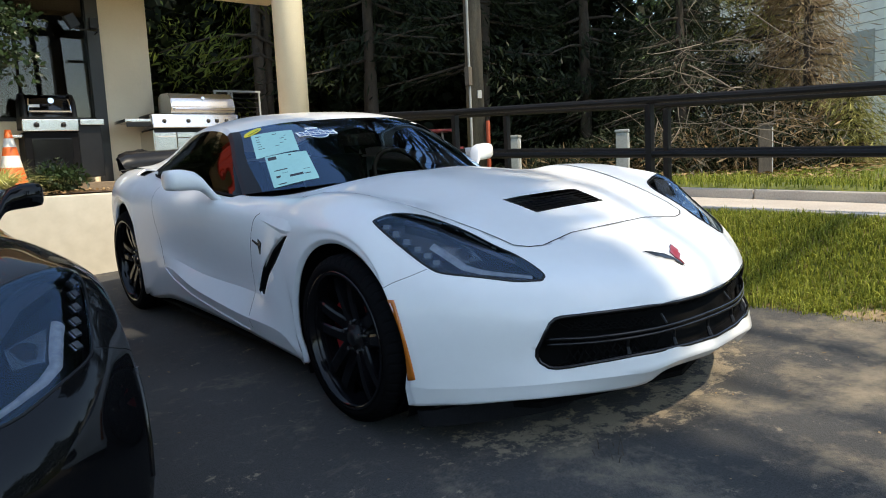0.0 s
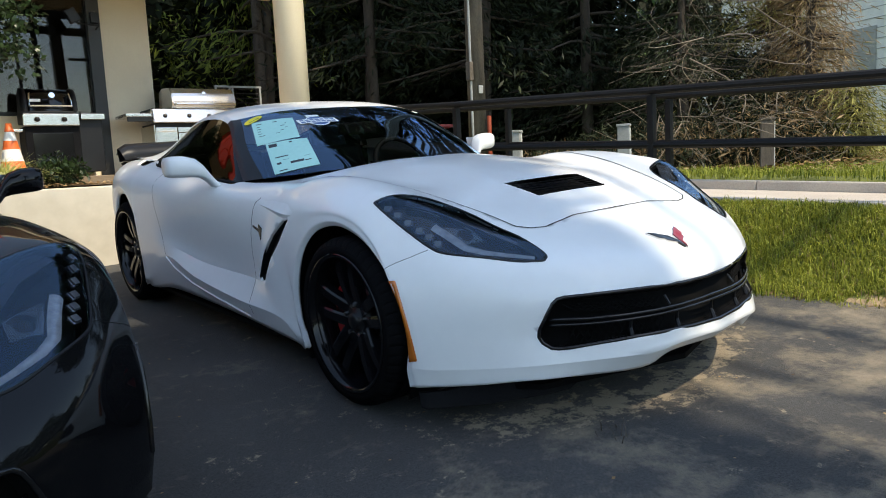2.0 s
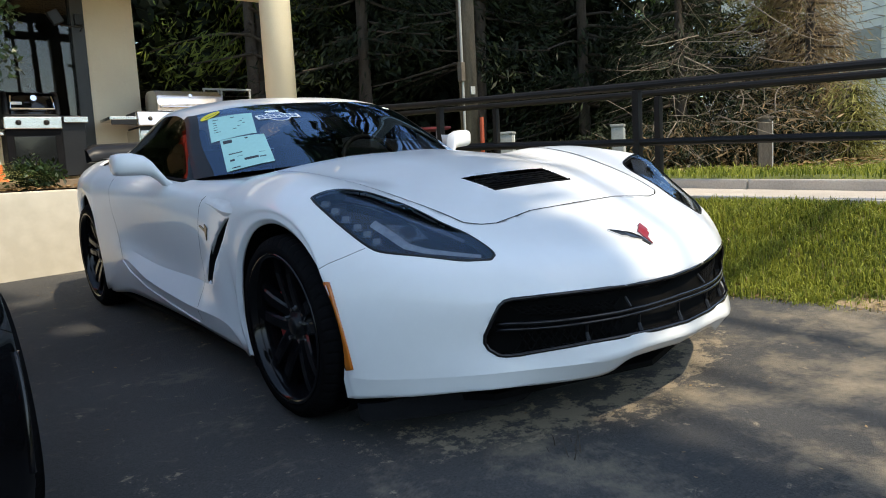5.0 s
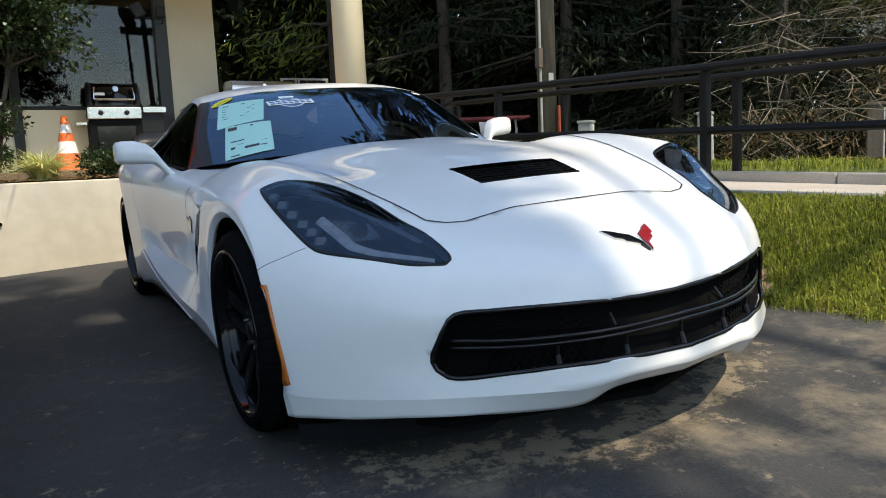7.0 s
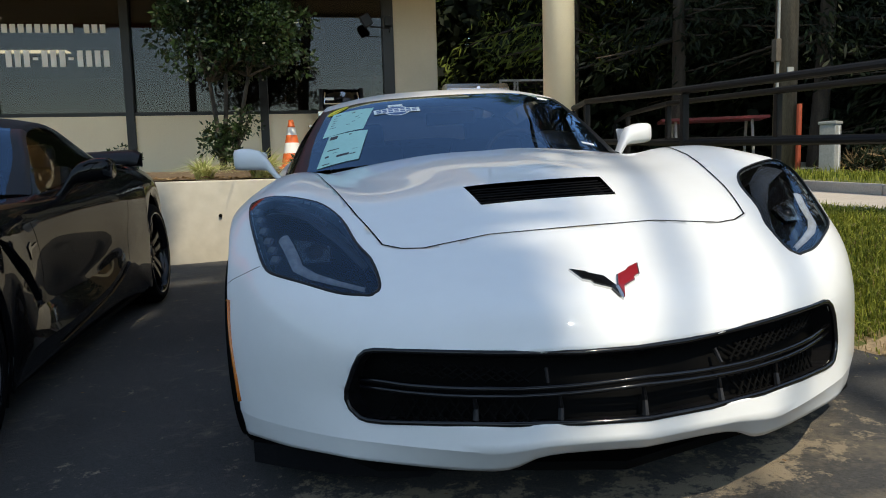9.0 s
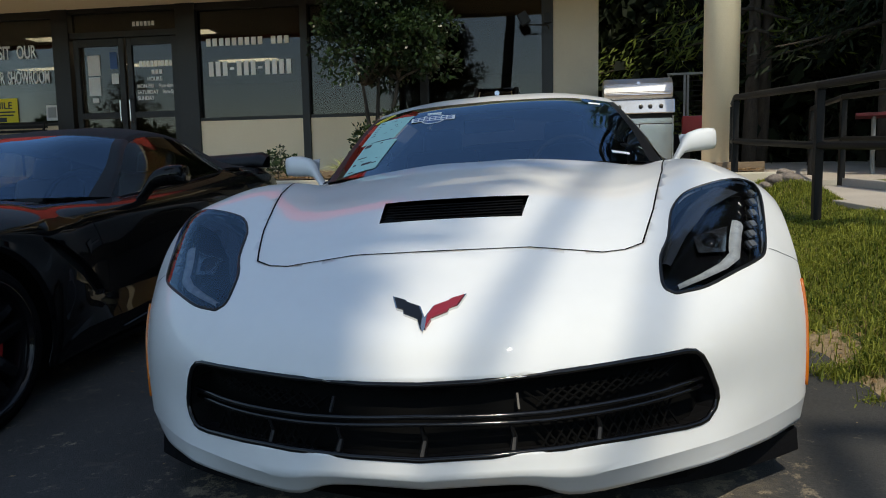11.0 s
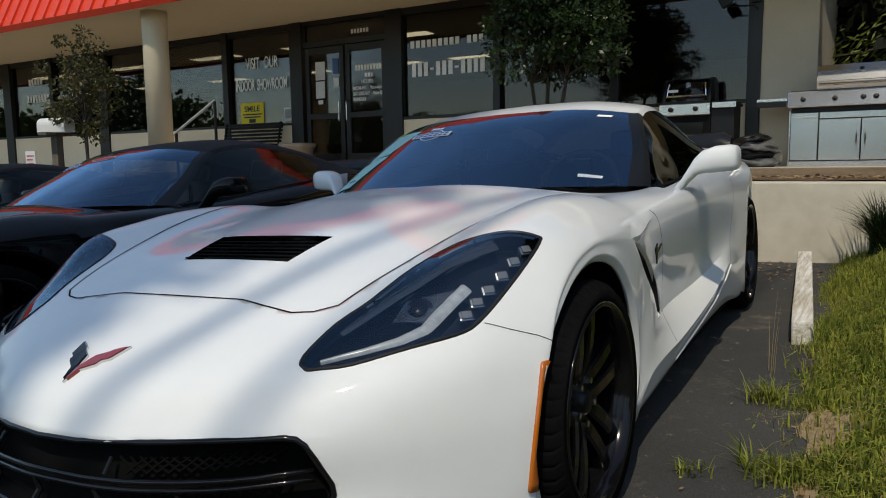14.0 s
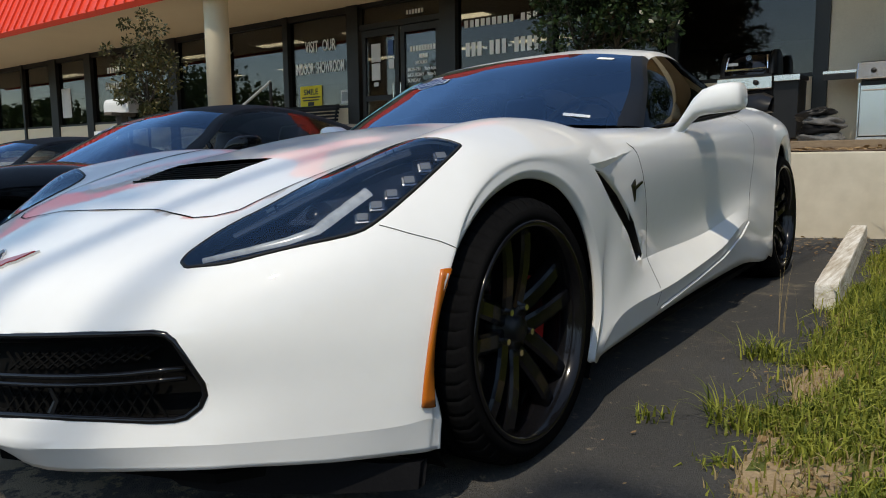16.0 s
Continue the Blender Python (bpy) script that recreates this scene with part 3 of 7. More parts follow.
# ---- timber kerb ----
built = so_far()
kerb = thing("kerb", "flaking white-painted timber kerb along the grass", "kerb", LOT)
kb = made(box, 1.175, 1.263, 1.79, 3.98, 0.0, 0.115, 0.010)
bmesh.ops.subdivide_edges(kb, edges=[e for e in kb.edges if e.calc_length() > 0.5], cuts=24)
for v in kb.verts:
    v.co += Vector((0.002 * noise.noise(v.co * 9), 0, 0.002 * noise.noise(v.co * 7 + Vector((3, 1, 2)))))
bmesh.ops.transform(kb, matrix=Matrix.Translation((1.175, 1.79, 0)) @ Matrix.Rotation(radians(4.3), 4, "Z") @ Matrix.Translation((-1.175, -1.79, 0)), verts=kb.verts)
part("beam", kb, M_TIMBER, kerb)
settle(KERB_SITE, built)


# ---- cars ----
# Car space: x to its left, y to its tail, z up, the front axle over the origin.
def spline(ctrl, n, axis):
    """Catmull-Rom along one axis of a control net, n steps a span."""
    c = np.moveaxis(np.asarray(ctrl, float), axis, 0)
    p = np.concatenate([2 * c[:1] - c[1:2], c, 2 * c[-1:] - c[-2:-1]])
    out = []
    for i in range(len(c) - 1):
        a, b, d, e = p[i:i + 4]
        for k in range(n):
            t = k / n
            out.append(0.5 * (2 * b + (d - a) * t + (2 * a - 5 * b + 4 * d - e) * t * t + (3 * b - a - 3 * d + e) * t ** 3))
    out.append(c[-1])
    return np.moveaxis(np.array(out), 0, axis)


def relax(g, times, pinned=(), ribs=()):
    """Evens out a net; its rim and the pinned columns stay."""
    for _ in range(times):
        q = g.copy()
        q[1:-1, 1:-1] = 0.5 * g[1:-1, 1:-1] + 0.125 * (g[2:, 1:-1] + g[:-2, 1:-1] + g[1:-1, 2:] + g[1:-1, :-2])
        q[1:-1, 0] = 0.5 * g[1:-1, 0] + 0.25 * (g[2:, 0] + g[:-2, 0])
        q[:, 0, 0] = 0
        for k in pinned:
            q[:, k] = 0.1 * q[:, k] + 0.9 * g[:, k]
        for k in ribs:
            q[k] = 0.02 * q[k] + 0.98 * g[k]
        g = q
    return g


FRONT_ARCH, REAR_ARCH = (0.035, 0.33, 0.378), (2.71, 0.345, 0.394)


def arch(which, degrees, x):
    cy, cz, r = which
    a = radians(degrees)
    return (x - 0.016, cy - r * math.cos(a), cz + r * math.sin(a))


def section(pts, edge, flange=None, ledge=None):
    """One rib of the body from its middle to its lower edge, with the edge turned in."""
    x, y, z = edge
    if flange is None:
        flange = (x - 0.035, y, z)
        for cy, cz, r in (FRONT_ARCH, REAR_ARCH):
            d = math.hypot(y - cy, z - cz)
            if abs(d - r) < 0.003:
                flange = (x - 0.014, cy + (y - cy) * (d - 0.019) / d, cz + (z - cz) * (d - 0.019) / d)
    return [*pts, ledge or tuple((a + b) / 2 for a, b in zip(pts[-1], edge)), edge, flange]


def body_net():
    s = []
    # the nose, from its lower lip up; each rib runs round to the front wheel arch
    s.append(section([(0, -.882, .245), (.200, -.856, .243), (.312, -.818, .206), (.56, -.706, .214), (.67, -.614, .209), (.76, -.516, .198), (.835, -.418, .190), (.868, -.372, .186)], (.880, -.335, .183)))
    s.append(section([(0, -.920, .280), (.195, -.900, .283), (.335, -.858, .268), (.565, -.716, .264), (.675, -.622, .259), (.770, -.52, .254), (.85, -.425, .252), (.883, -.370, .255)], (.886, -.333, .24)))
    s.append(section([(0, -.902, .36), (.2, -.885, .36), (.42, -.795, .355), (.585, -.680, .35), (.695, -.596, .345), (.787, -.502, .34), (.857, -.415, .335), (.888, -.365, .335)], arch(FRONT_ARCH, 1, .894)))
    s.append(section([(0, -.862, .455), (.2, -.845, .455), (.42, -.775, .46), (.575, -.69, .465), (.69, -.60, .465), (.785, -.50, .46), (.855, -.405, .45), (.893, -.345, .445)], arch(FRONT_ARCH, 17, .90)))
    s.append(section([(0, -.79, .548), (.2, -.772, .553), (.42, -.695, .56), (.565, -.622, .565), (.70, -.536, .57), (.80, -.428, .575), (.866, -.333, .565), (.899, -.285, .55)], arch(FRONT_ARCH, 33, .907)))
    s.append(section([(0, -.62, .618), (.2, -.60, .626), (.44, -.52, .642), (.575, -.46, .655), (.68, -.40, .672), (.775, -.32, .69), (.845, -.245, .683), (.892, -.215, .65)], arch(FRONT_ARCH, 50, .912)))
    s.append(section([(0, -.42, .694), (.2, -.41, .694), (.45, -.345, .708), (.58, -.29, .725), (.685, -.245, .760), (.775, -.19, .782), (.848, -.13, .758), (.893, -.11, .718)], arch(FRONT_ARCH, 68, .915)))
    s.append(section([(0, -.17, .770), (.2, -.165, .768), (.45, -.11, .764), (.58, -.06, .782), (.68, -.03, .814), (.765, .0, .818), (.842, .03, .785), (.893, .035, .745)], arch(FRONT_ARCH, 90, .916)))
    s.append(section([(0, .09, .821), (.2, .09, .818), (.45, .10, .792), (.58, .12, .805), (.675, .14, .837), (.755, .16, .836), (.838, .18, .793), (.891, .19, .745)], arch(FRONT_ARCH, 115, .917)))
    s.append(section([(0, .31, .855), (.2, .31, .852), (.45, .305, .820), (.57, .30, .817), (.665, .30, .842), (.75, .30, .838), (.836, .31, .793), (.889, .32, .74)], arch(FRONT_ARCH, 140, .914)))
    s.append(section([(0, .49, .870), (.2, .49, .868), (.45, .465, .835), (.57, .45, .822), (.665, .44, .838), (.755, .43, .830), (.84, .42, .785), (.89, .41, .72)], arch(FRONT_ARCH, 165, .908)))
    s.append(section([(0, .61, .874), (.2, .61, .873), (.45, .60, .845), (.58, .58, .822), (.675, .55, .82), (.765, .52, .815), (.845, .50, .775), (.887, .47, .70)], arch(FRONT_ARCH, 187, .903)))
    s.append(section([(0, .70, .855), (.2, .71, .862), (.45, .75, .84), (.59, .76, .822), (.69, .71, .814), (.775, .64, .808), (.852, .59, .76), (.882, .56, .66)], arch(FRONT_ARCH, 206, .897)))
    # the flank: belt, shoulder, hollow and skirt
    s.append(section([(0, .78, .80), (.2, .79, .80), (.45, .84, .80), (.63, .93, .80), (.735, .92, .812), (.79, .85, .806), (.866, .76, .748), (.868, .71, .55)], (.897, .53, .272), (.876, .50, .182), (.883, .62, .40)))
    s.append(section([(0, 1.0, .78), (.2, 1.0, .78), (.45, 1.0, .78), (.63, 1.05, .79), (.745, 1.10, .815), (.797, 1.07, .806), (.876, 1.02, .742), (.836, 1.0, .47)], (.903, .97, .292), (.872, .97, .200), (.828, 1.0, .385)))
    s.append(section([(0, 1.5, .78), (.2, 1.5, .78), (.45, 1.5, .78), (.63, 1.5, .79), (.735, 1.5, .848), (.80, 1.5, .832), (.888, 1.5, .752), (.843, 1.5, .48)], (.907, 1.48, .336), (.868, 1.48, .208), (.842, 1.5, .398)))
    s.append(section([(0, 1.95, .78), (.2, 1.95, .78), (.45, 1.95, .78), (.63, 1.95, .80), (.72, 1.95, .882), (.80, 1.95, .866), (.903, 1.95, .78), (.895, 1.95, .55)], (.906, 1.93, .402), (.872, 1.93, .208), (.902, 1.95, .47)))
    s.append(section([(0, 2.3, .80), (.2, 2.3, .80), (.45, 2.3, .80), (.63, 2.3, .85), (.71, 2.3, .912), (.80, 2.3, .897), (.917, 2.31, .80), (.93, 2.34, .56)], arch(REAR_ARCH, -25, .932)))
    s.append(section([(0, 2.42, .80), (.2, 2.42, .80), (.45, 2.42, .80), (.63, 2.42, .87), (.70, 2.42, .925), (.80, 2.42, .91), (.92, 2.41, .82), (.937, 2.38, .64)], arch(REAR_ARCH, 20, .938)))
    s.append(section([(0, 2.56, .80), (.2, 2.56, .80), (.45, 2.56, .82), (.62, 2.56, .89), (.70, 2.56, .936), (.80, 2.56, .921), (.918, 2.55, .835), (.938, 2.53, .74)], arch(REAR_ARCH, 60, .939)))
    s.append(section([(0, 2.72, .82), (.2, 2.72, .82), (.45, 2.72, .84), (.61, 2.72, .90), (.69, 2.72, .94), (.80, 2.72, .926), (.914, 2.72, .85), (.936, 2.71, .775)], arch(REAR_ARCH, 90, .939)))
    s.append(section([(0, 2.9, .86), (.2, 2.9, .86), (.44, 2.9, .87), (.60, 2.9, .915), (.68, 2.9, .94), (.79, 2.9, .926), (.903, 2.9, .85), (.930, 2.9, .75)], arch(REAR_ARCH, 120, .937)))
    s.append(section([(0, 3.08, .90), (.2, 3.08, .90), (.44, 3.08, .90), (.58, 3.08, .922), (.665, 3.08, .936), (.765, 3.08, .922), (.885, 3.08, .845), (.917, 3.08, .69)], arch(REAR_ARCH, 160, .93)))
    s.append(section([(0, 3.28, .925), (.2, 3.28, .925), (.43, 3.27, .925), (.56, 3.25, .928), (.65, 3.22, .93), (.745, 3.2, .915), (.865, 3.18, .835), (.905, 3.14, .58)], arch(REAR_ARCH, 205, .915)))
    s.append(section([(0, 3.43, .928), (.2, 3.43, .928), (.42, 3.41, .926), (.54, 3.385, .922), (.63, 3.36, .915), (.72, 3.33, .90), (.825, 3.29, .80), (.862, 3.25, .55)], (.87, 3.2, .19)))
    s.append(section([(0, 3.50, .87), (.2, 3.50, .87), (.42, 3.48, .868), (.54, 3.455, .862), (.62, 3.43, .85), (.70, 3.40, .83), (.775, 3.37, .74), (.80, 3.35, .5)], (.80, 3.33, .19)))
    s.append(section([(0, 3.47, .5), (.2, 3.47, .5), (.42, 3.45, .5), (.54, 3.43, .5), (.60, 3.41, .5), (.66, 3.39, .48), (.71, 3.38, .42), (.72, 3.37, .32)], (.72, 3.36, .2)))
    s = np.array(s)
    # the tail draws in behind the doors
    y = s[:, :, 1]
    t = np.clip((y - 1.95) / 1.15, 0, 1)
    out = np.clip((s[:, :, 0] - 0.5) / 0.3, 0, 1)
    s[:, :, 0] *= 1 - 0.082 * t ** 1.3 * out
    s[:, :, 2] -= 0.022 * np.clip((y - 2.3) / 0.5, 0, 1) * out * (s[:, :, 2] > 0.8)
    return s


SUB_S, SUB_K = 6, 5
RIBS = body_net()
LIP = np.stack([RIBS[0] + (RIBS[1] - RIBS[0]) * k / SUB_S for k in range(SUB_S)])
NET = np.concatenate([LIP, spline(RIBS[1:], SUB_S, 0)])   # a hard fold along the second rib
EDGE = np.concatenate([NET[:, 8:9] + (NET[:, 9:10] - NET[:, 8:9]) * k / SUB_K for k in range(1, SUB_K + 1)] + [NET[:, 9:10] + (NET[:, 10:11] - NET[:, 9:10]) * k / SUB_K for k in range(1, SUB_K + 1)], 1)
NET = np.concatenate([spline(NET[:, :9], SUB_K, 1), EDGE], 1)   # and along the ledge and the lower edge
NET = relax(NET, 3, pinned=(8 * SUB_K, 9 * SUB_K, 9 * SUB_K), ribs=(SUB_S,))
CABIN_FROM, CABIN_TO = 13 * SUB_S - 2, 22 * SUB_S   # ribs between cowl and tail
CABIN_SIDE = 4 * SUB_K                              # inboard of the belt


def body_half():
    bm = bmesh.new()
    n, k = NET.shape[:2]
    v = [[bm.verts.new(NET[i, j]) for j in range(k)] for i in range(n)]
    for i in range(n - 1):
        for j in range(k - 1):
            if CABIN_FROM <= i < CABIN_TO and j < CABIN_SIDE:
                continue
            bm.faces.new((v[i][j], v[i][j + 1], v[i + 1][j + 1], v[i + 1][j]))
    # hard creases: the ledge along the door, and the fold of the lower bumper
    hard = [(v[i][9 * SUB_K], v[i + 1][9 * SUB_K]) for i in range(13 * SUB_S - 2, 16 * SUB_S)]
    hard += [(v[i][8 * SUB_K], v[i + 1][8 * SUB_K]) for i in range(14 * SUB_S - 3, 16 * SUB_S - 2)]
    hard += [(v[SUB_S][j], v[SUB_S][j + 1]) for j in range(2 * SUB_K, 9 * SUB_K)]
    for a, b in hard:
        e = bm.edges.get((a, b))
        if e:
            e.smooth = False
    for q in [q for q in bm.verts if not q.link_faces]:
        bm.verts.remove(q)
    bm.normal_update()
    return bm


def inside(p, poly):
    c = False
    for (x0, y0), (x1, y1) in zip(poly, poly[1:] + poly[:1]):
        if (y0 > p[1]) != (y1 > p[1]) and p[0] < (x1 - x0) * (p[1] - y0) / (y1 - y0) + x0:
            c = not c
    return c


def carve(bm, outline, way, depth=0.25, keep=False):
    """Cuts an outline, seen along way, out of bm, and returns the piece cut out as a mesh of its own."""
    way = Vector(way).normalized()
    q = way.to_track_quat("Z", "Y").to_matrix()
    ax, ay = q @ Vector((1, 0, 0)), q @ Vector((0, 1, 0))
    pts = [Vector(p) for p in outline]
    poly = [(p.dot(ax), p.dot(ay)) for p in pts]
    mid = sum((p.dot(way) for p in pts)) / len(pts)
    x0, x1 = min(p[0] for p in poly) - 0.03, max(p[0] for p in poly) + 0.03
    y0, y1 = min(p[1] for p in poly) - 0.03, max(p[1] for p in poly) + 0.03

    def near():
        out = []
        for f in bm.faces:
            c = f.calc_center_median()
            if x0 < c.dot(ax) < x1 and y0 < c.dot(ay) < y1 and abs(c.dot(way) - mid) < depth and f.normal.dot(way) > 0.02:
                out.append(f)
        return out

    for a, b in zip(pts, pts[1:] + pts[:1]):
        e = (b - a)
        nrm = e.cross(way).normalized()
        lo, hi = min(a.dot(e), b.dot(e)), max(a.dot(e), b.dot(e))
        reach = 0.04 * e.length
        fs = [f for f in near() if any(lo - reach < v.co.dot(e) < hi + reach for v in f.verts)]
        geom = list({x for f in fs for x in (f, *f.edges, *f.verts)})
        bmesh.ops.bisect_plane(bm, geom=geom, dist=1e-5, plane_co=a, plane_no=nrm)
        bm.normal_update()
    hit = [f for f in near() if inside((f.calc_center_median().dot(ax), f.calc_center_median().dot(ay)), poly)]
    out = bmesh.new()
    seen = {}
    for f in hit:
        vs = []
        for v in f.verts:
            if v.index < 0 or v not in seen:
                seen[v] = out.verts.new(v.co)
            vs.append(seen[v])
        out.faces.new(vs)
    if not keep:
        bmesh.ops.delete(bm, geom=hit, context="FACES")
    out.normal_update()
    return out


def moved(bm, off):
    """A copy with every vertex moved along its normal."""
    c = bm.copy()
    c.normal_update()
    for v, n in [(v, v.normal.copy()) for v in c.verts]:
        v.co += n * off
    return c



def rimmed(bm, depth, only=None):
    """Turns the open rim of a panel inwards by depth."""
    bm.normal_update()
    es = [e for e in bm.edges if len(e.link_faces) == 1 and not all(abs(v.co.x) < 1e-4 for v in e.verts)]
    nrm = {v: v.normal.copy() for e in es for v in e.verts}
    r = bmesh.ops.extrude_edge_only(bm, edges=es)
    vs = [g for g in r["geom"] if isinstance(g, bmesh.types.BMVert)]
    for v in vs:
        best = min((o for e in v.link_edges for o in e.verts if o in nrm), key=lambda o: (o.co - v.co).length, default=None)
        if best is not None:
            v.co -= nrm[best] * depth
    return bm


def both(bm):
    """A half and its mirror image in one mesh."""
    c = mirrored(bm)
    me = bpy.data.meshes.new("half")
    c.to_mesh(me)
    c.free()
    bm.from_mesh(me)
    bpy.data.meshes.remove(me)
    bmesh.ops.remove_doubles(bm, verts=[v for v in bm.verts if abs(v.co.x) < 1e-4], dist=2e-4)
    return bm



def cabin_net():
    g = [
        [(0, .655, .848), (.40, .738, .847), (.70, .99, .826), (.765, 1.07, .816), (.785, 1.09, .812), (.803, 1.11, .806)],
        [(0, 1.02, 1.012), (.39, 1.064, 1.004), (.655, 1.235, .973), (.70, 1.29, .963), (.757, 1.27, .88), (.803, 1.25, .815)],
        [(0, 1.38, 1.158), (.35, 1.405, 1.150), (.572, 1.475, 1.118), (.62, 1.52, 1.10), (.735, 1.49, .96), (.803, 1.46, .832)],
        [(0, 1.80, 1.215), (.3, 1.80, 1.205), (.528, 1.82, 1.168), (.592, 1.84, 1.135), (.715, 1.82, 1.0), (.803, 1.80, .858)],
        [(0, 2.2, 1.20), (.3, 2.2, 1.19), (.495, 2.2, 1.146), (.556, 2.2, 1.108), (.675, 2.2, .995), (.793, 2.2, .888)],
        [(0, 2.6, 1.135), (.3, 2.6, 1.125), (.465, 2.6, 1.068), (.522, 2.58, 1.03), (.60, 2.56, .975), (.70, 2.55, .915)],
        [(0, 3.05, 1.02), (.28, 3.05, 1.01), (.43, 3.05, .97), (.5, 3.05, .948), (.57, 3.03, .938), (.66, 3.0, .934)],
        [(0, 3.34, .936), (.26, 3.34, .934), (.40, 3.32, .932), (.48, 3.30, .93), (.55, 3.28, .93), (.62, 3.25, .93)],
    ]
    return relax(spline(spline(np.array(g), 6, 0), 5, 1), 1)


CABIN = cabin_net()


def cabin_piece(i0, i1, j0, j1):
    bm = bmesh.new()
    v = {}
    for i in range(i0, i1 + 1):
        for j in range(j0, j1 + 1):
            v[i, j] = bm.verts.new(CABIN[i, j])
    for i in range(i0, i1):
        for j in range(j0, j1):
            bm.faces.new((v[i, j], v[i, j + 1], v[i + 1, j + 1], v[i + 1, j]))
    bm.normal_update()
    return bm


def build_wheel(car, x, y, zc, r, width, side, rim):
    """side is 1 on the car's left."""
    w = new("wheel")
    w.parent = car
    w.matrix_basis = Matrix.Translation((x, y, zc)) @ Matrix.Rotation(radians(90 * side), 4, "Y")
    w["label"] = "black alloy wheel with split spokes and a low-profile tyre"
    h = width / 2
    bm = bmesh.new()
    tail = [(r - 0.002, h - 0.04), (r - 0.010, h - 0.018), (r - 0.03, h - 0.004), (rim + 0.03, h), (rim + 0.006, h - 0.003), (rim - 0.006, h - 0.012)]
    head = [(rim - 0.006, -h + 0.012), (rim + 0.006, -h + 0.003), (rim + 0.03, -h), (r - 0.03, -h + 0.004), (r - 0.010, -h + 0.018), (r - 0.002, -h + 0.04)]
    mid = []
    for c in (-0.19 * width, 0.0, 0.19 * width):
        mid += [(r, c - 0.006), (r - 0.007, c - 0.005), (r - 0.007, c + 0.005), (r, c + 0.006)]
    # grooves across the shoulder of the tread
    rings = []
    for k in range(52):
        for e, dip in ((0.0, 0.0), (0.03, 0.0035), (0.06, 0.0), (0.35, 0.0), (0.7, 0.0)):
            ring = []
            for i, (rad, z) in enumerate(head + mid + tail):
                a = 2 * math.pi * (k + e) / 52
                edge = z > h - 0.05 and rad > r - 0.02
                a += 2 * math.pi * 0.2 / 52 if edge else 0.0
                ring.append(bm.verts.new(((rad - dip * edge) * math.cos(a), (rad - dip * edge) * math.sin(a), z)))
            rings.append(ring)
    for p, q in zip(rings, rings[1:] + rings[:1]):
        for i in range(len(p) - 1):
            bm.faces.new((p[i], q[i], q[i + 1], p[i + 1]))
    bmesh.ops.recalc_face_normals(bm, faces=bm.faces)
    part("tyre", bm, M_RUBBER, w, "black low-profile tyre", True)
    bm = bmesh.new()
    lathe(bm, [(rim - 0.004, -h + 0.01), (rim - 0.02, -h + 0.02), (rim - 0.022, h - 0.05), (rim - 0.010, h - 0.02), (rim + 0.002, h - 0.006), (rim + 0.004, h - 0.001), (rim - 0.004, h + 0.002), (rim - 0.013, h - 0.004), (rim - 0.018, h - 0.03)], seg=56)
    part("rim", bm, M_WHEEL, w, "gloss black rim", True)
    face = h - 0.028
    start = math.pi if side == 1 else 0.0
    for i in range(5):
        a = 2 * math.pi * i / 5 + start + 0.06
        spoke = new("spoke")
        spoke.parent = w
        for s in (-1, 1):
            sp = bmesh.new()
            rows = []
            for t in (0.0, 0.2, 0.45, 0.7, 0.9, 1.0):
                rad = 0.048 + (rim - 0.062) * t
                mid = s * (0.0245 + 0.022 * t)
                half = 0.0235 - 0.002 * t
                tz = face + 0.004 - 0.034 * (1 - t) ** 1.6 - 0.010 * t ** 3
                rows.append([sp.verts.new((rad, mid + dv, tz + dz)) for dv, dz in ((-half, -0.036), (-half, -0.005), (-half * 0.62, 0.0), (half * 0.62, 0.0), (half, -0.005), (half, -0.036))])
            for p, q in zip(rows, rows[1:]):
                for k in range(5):
                    sp.faces.new((p[k], q[k], q[k + 1], p[k + 1]))
            sp.faces.new(rows[-1])
            bmesh.ops.recalc_face_normals(sp, faces=sp.faces)
            bmesh.ops.rotate(sp, verts=sp.verts, cent=(0, 0, 0), matrix=Matrix.Rotation(a, 3, "Z"))
            part("spoke_bar", sp, M_WHEEL, spoke)
    bm = bmesh.new()
    lathe(bm, [(0.0, face - 0.012), (0.026, face - 0.013), (0.030, face - 0.018), (0.031, face - 0.03), (0.062, face - 0.034), (0.075, face - 0.05), (0.078, face - 0.09)], seg=30)
    part("hub_cap", bm, M_SATINBLACK, w, smooth=True)
    for i in range(5):
        a = 2 * math.pi * i / 5
        c = (0.056 * math.cos(a), 0.056 * math.sin(a))
        part("lug_nut", made(cyl, (*c, face - 0.04), (*c, face - 0.016), 0.0095, 0.008, 6), M_STEEL, w)
    bm = bmesh.new()
    lathe(bm, [(0.07, h - 0.13), (r * 0.53, h - 0.13), (r * 0.535, h - 0.145), (r * 0.53, h - 0.16), (0.07, h - 0.16)], seg=40)
    part("brake_disc", bm, M_STEEL, w, "bare steel brake disc", True)
    return w


